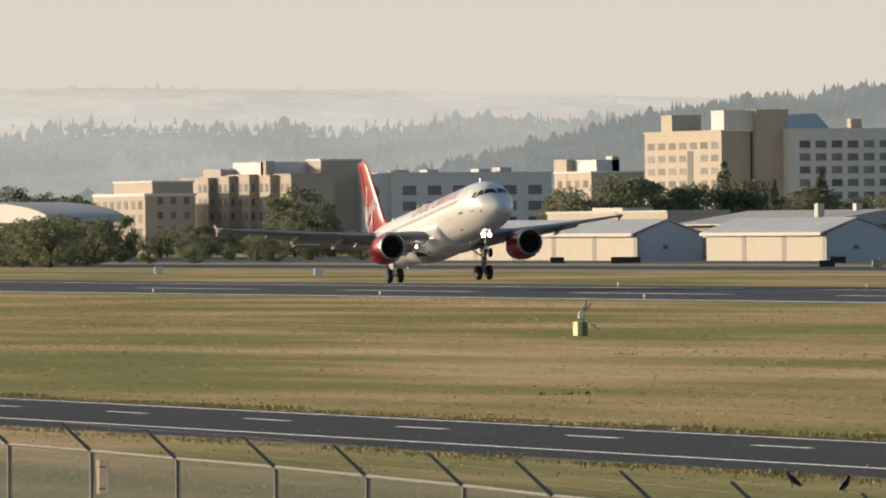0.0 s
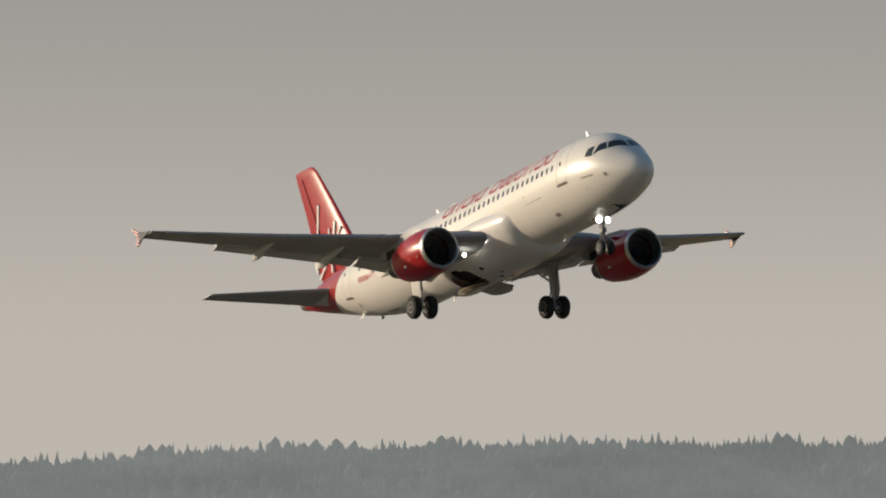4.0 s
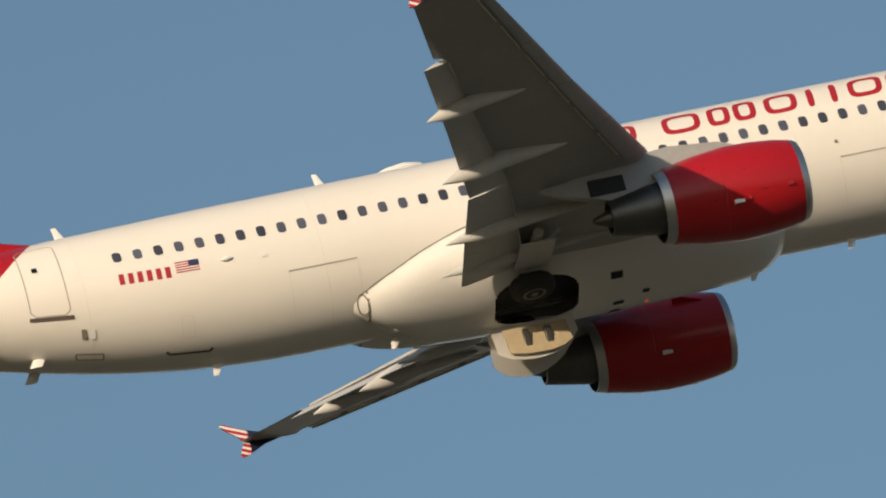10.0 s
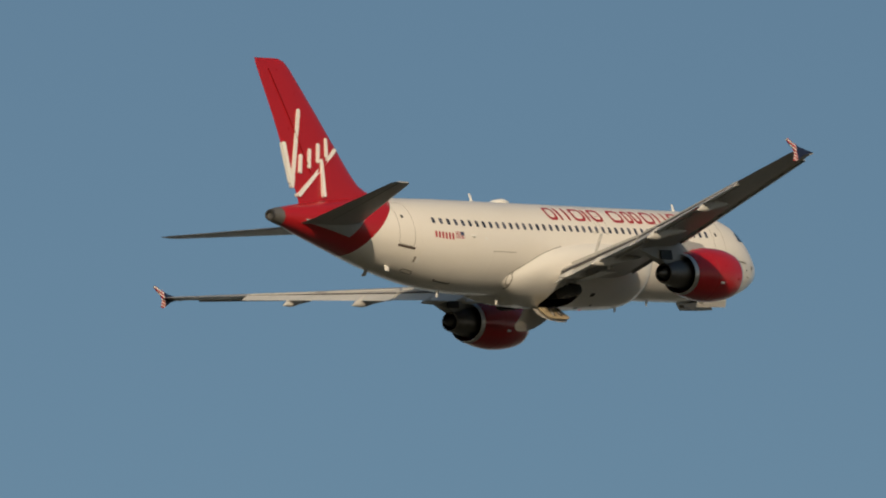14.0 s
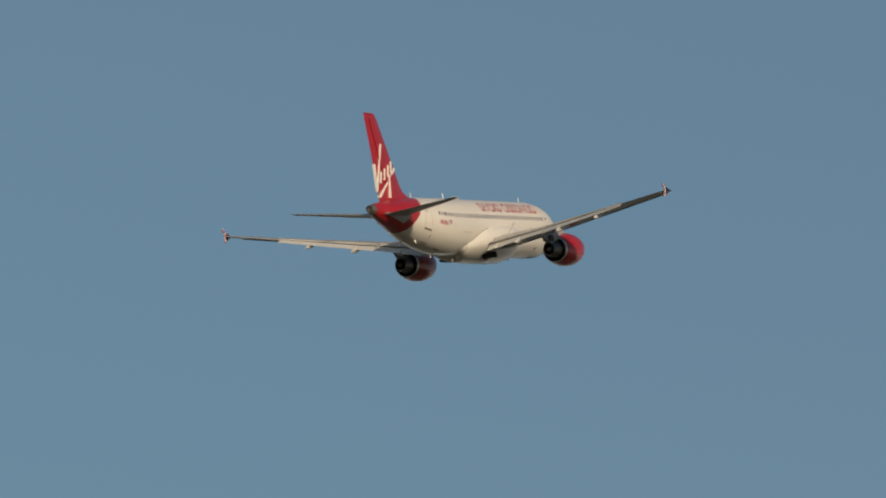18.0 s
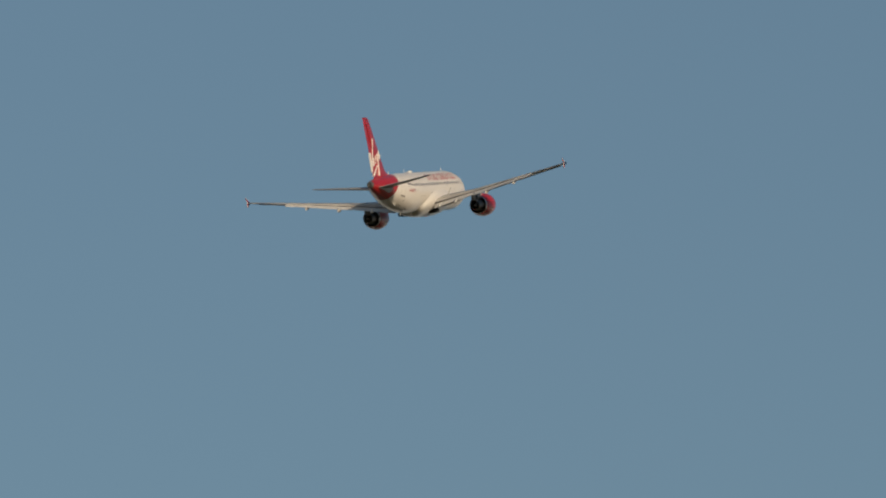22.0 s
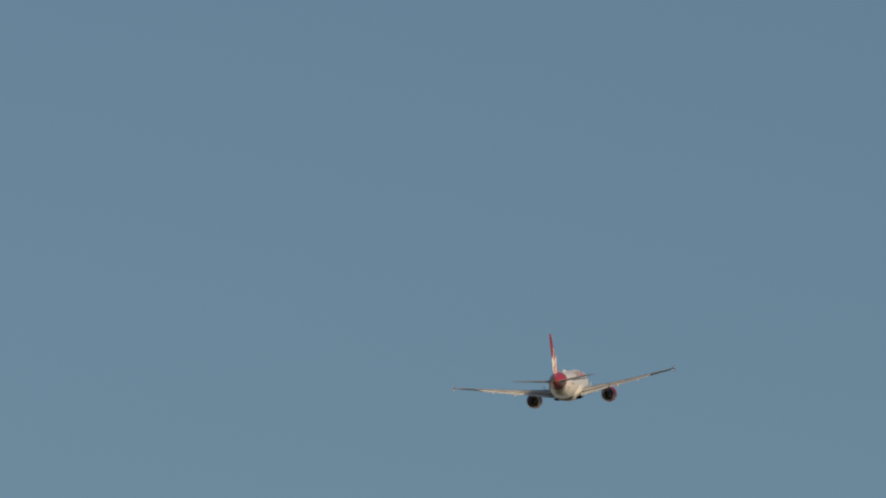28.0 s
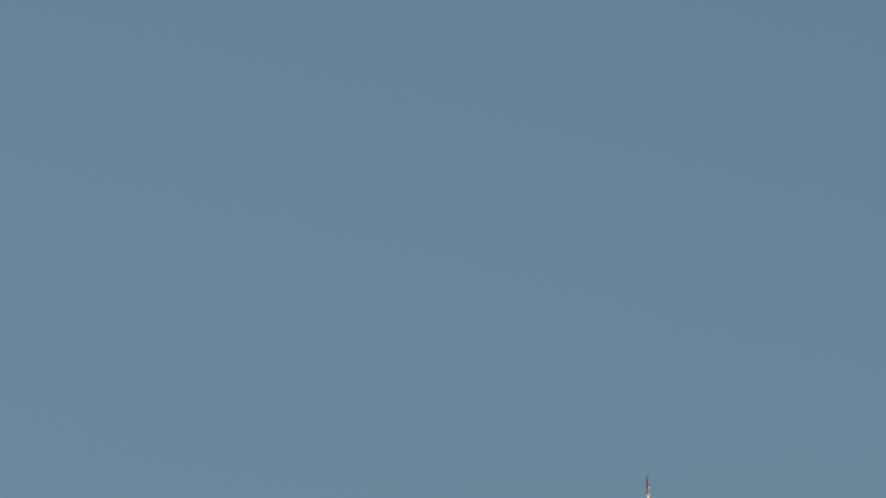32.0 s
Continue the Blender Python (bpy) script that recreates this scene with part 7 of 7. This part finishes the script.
def build_van(m, mat, label, length=4.8, height=1.9, lamps=False):
    v = tagged(group_at("van", m), label, "van")
    bm = bmesh.new()
    sec = ((-0.5, 0.35), (-0.5, 1.0), (-0.46, 1.0 * height / 1.05), (0.2, height), (0.36, 0.62 * height), (0.5, 0.52 * height), (0.5, 0.35))
    add_loft(bm, [[(x * length, y, z) for x, z in sec] for y in (-0.9, 0.9)])
    part("body", bm, mat, v)
    bm = bmesh.new()
    add_box(bm, (-0.36 * length, -0.92, 0.62 * height), (0.2 * length, 0.92, 0.9 * height), bevel=0.05)
    part("side_window", bm, GLASS, v)
    for y in (-0.7, 0.7):
        bm = bmesh.new()
        add_box(bm, (0.495 * length, y - 0.16, 0.6), (0.505 * length, y + 0.16, 0.8))
        part("headlight", bm, LAMP_SOFT if lamps else DECAL_WHITE, v)
    wheels(v, [(x * length, y) for x in (-0.3, 0.32) for y in (-0.82, 0.82)], 0.34)


build_van(pose(-1036, 486, 0.03, 0, 0, -12), CLOTH_RED, "red car with lit lamps on the apron", 4.4, 1.45, True)
build_van(pose(-1034, 492, 0.03, 0, 0, 50), CREAM_DOOR, "cream service van beside the shed", 5.5, 2.6)
build_van(pose(-1024, 490, 0.03, 0, 0, 60), DARK_CLAD, "dark service van beside the hangar", 6.5, 2.6)
build_van(pose(-1054, 489, 0.03, 0, 0, 60), SEAM, "dark brown utility vehicle by the shed", 5.0, 2.4)
build_van(pose(-1151, 470, 0.03, 0, 0, 12), DECAL_WHITE, "white tug parked beside the jets", 3.2, 1.5)
build_van(pose(-1188, 497, 0.03, 0, 0, 60), CLOTH_RED, "red service truck behind the parked jet", 7.0, 2.0)
for x, y, a in ((-975, 490, 20), (-1011, 493, 60), (-1044, 489, 70)):
    build_van(pose(x, y, 0.03, 0, 0, a), GREY_PAINT, "grey apron vehicle among the service trucks", 5.0, 2.0)


def build_apron_fence():
    f = tagged(group_at("apron_fence", pose(-1066, 475, 0, 0, 0, 60)), "low pale pipe fence at the apron edge", "fence")
    for k in range(8):
        bm = bmesh.new()
        add_tube(bm, (k * 2.2, 0, 0), (k * 2.2, 0, 2.0), 0.05, n=6)
        part("post", bm, GREY_PAINT, f)
    for z in (1.95, 1.0):
        bm = bmesh.new()
        add_tube(bm, (0, 0, z), (15.4, 0, z), 0.035, n=6)
        part("rail", bm, GREY_PAINT, f)


build_apron_fence()
flagpole = tagged(group_at("flagpole", pose(-985.6, 505.5, 0)), "slim pole with a hanging striped flag", "flagpole")
bm = bmesh.new()
add_tube(bm, (0, 0, 6.0), (0, 0, 10.5), 0.06, n=6)
add_tube(bm, (0, 0, 0), (0, 0, 6.0), 0.08, n=6)
part("pole", bm, DECAL_WHITE, flagpole)
bm = bmesh.new()
add_loft(bm, [[(0.05 + 0.1 * math.sin(k), 0.1 + 0.16 * k, 8.2 - 0.25 * k), (0.1 * math.sin(k), 0.1 + 0.16 * k, 9.5 - 0.1 * k), (0.02 + 0.1 * math.sin(k), 0.1 + 0.16 * k, 9.5 - 0.1 * k)] for k in range(5)])
part("flag", bm, DECAL_RED, flagpole, "limp red striped flag")

# ---------------------------------------------------------------- what moves
def motions():
    walk(airliner, [(t, fly(*a)) for t, *a in (
        # seconds, place, heading, pitch, bank
        (0, -794.61, 248.36, 5.07, 0.25, 7.50, 1.49),
        (1, -711.25, 247.96, 6.98, -0.42, 8.66, 1.08),
        (2, -627.92, 247.50, 10.74, -0.61, 9.94, 1.17),
        (3, -544.55, 247.05, 16.63, -0.82, 11.22, 1.26),
        (3.5, -502.90, 246.79, 20.43, -0.85, 11.41, 1.13),
        (5.5, -334.78, 246.87, 40.11, -0.02, 12.49, 0.57),
        (6, -293.02, 246.76, 45.77, -0.07, 12.66, 0.67),
        (7, -209.94, 246.48, 57.46, -0.01, 13.57, 0.37),
        (8, -128.24, 246.19, 69.82, 0.13, 14.67, 0.60),
        (9, -47.50, 246.02, 82.88, 0.38, 14.82, 0.94),
        (10, 33.36, 246.12, 96.84, 0.47, 14.83, 0.44),
        (11, 114.66, 246.51, 111.48, 0.46, 14.93, -0.07),
        (12, 195.67, 247.18, 126.62, 0.18, 14.69, 1.08),
        (13, 276.39, 248.13, 142.03, 0.22, 14.66, 0.83),
        (13.5, 316.68, 248.59, 149.98, 0.31, 14.60, 0.21),
        (16, 516.35, 251.07, 191.88, 0.04, 14.72, 0.30),
        (17, 596.30, 251.84, 210.19, -0.00, 15.20, 0.64),
        (18, 677.04, 252.40, 228.82, 0.05, 15.38, 0.32),
        (19, 758.66, 252.72, 247.76, -0.31, 15.70, 0.51),
        (20, 840.97, 252.88, 267.17, 0.06, 15.88, 0.02),
        (21, 923.71, 253.36, 286.64, -0.04, 16.19, -1.37),
        (22, 1007.14, 252.72, 306.26, 0.02, 16.61, -3.15),
        (23, 1091.28, 252.12, 325.92, 0.59, 16.24, -6.24),
        (24, 1174.63, 251.28, 345.33, 1.24, 16.60, -9.14),
        (25, 1258.92, 249.77, 364.89, 2.65, 16.09, -10.30),
        (28, 1512.98, 244.29, 422.13, 3.03, 16.05, -3.35),
        (29, 1597.78, 242.66, 440.75, 3.33, 16.06, -1.75),
        (30, 1682.58, 240.94, 459.06, 3.62, 15.86, -0.64),
        (31, 1767.43, 239.24, 477.40, 3.80, 16.20, -0.33),
        (32, 1853.43, 237.43, 495.46, 4.21, 16.28, -0.23),
    )])
    # main legs fold inwards, the nose leg forwards; belly and nose doors open for them and shut again
    for leg, side, h in gear_movers["main_gear"]:
        e = 0.12 if side > 0 else 0.0
        walk(leg, [(t, pose(*h, -side * a)) for t, a in ((0, 0), (6.3 - e, 0), (6.75 - e, 3), (7.3 - e, 14), (8.2 - e, 46), (9.2 - e, 76), (9.8 - e, 84), (32, 84))])
    leg, h = gear_movers["nose_gear"]
    walk(leg, [(t, pose(*h, 0, -a)) for t, a in ((0, 0), (5.8, 0), (6.3, 4), (7.0, 15), (8.0, 30), (8.6, 54), (9.4, 95), (32, 95))])
    for door, side, h in gear_movers["belly_door"]:
        walk(door, [(t, pose(*h, -side * a)) for t, a in ((0, 0), (3.2, 0), (4.4, 55), (5.2, 84), (13.3, 84), (14.2, 50), (15.3, 0), (32, 0))])
    for door, side, h in gear_movers["nose_door"]:
        walk(door, [(t, pose(*h, side * a)) for t, a in ((0, 0), (3.5, 0), (4.5, 60), (5.2, 88), (13.3, 88), (14.2, 50), (15.2, 0), (32, 0))])
    for lamp in gear_movers["landing_light"]:
        p = lamp.location.copy()
        walk(lamp, [(t, pose(p.x - 0.1 * k, p.y, p.z + 0.68 * k, 0, 80 * k)) for t, k in ((0, 0), (3.6, 0), (4.6, 0.6), (5.3, 1), (32, 1))])


motions()
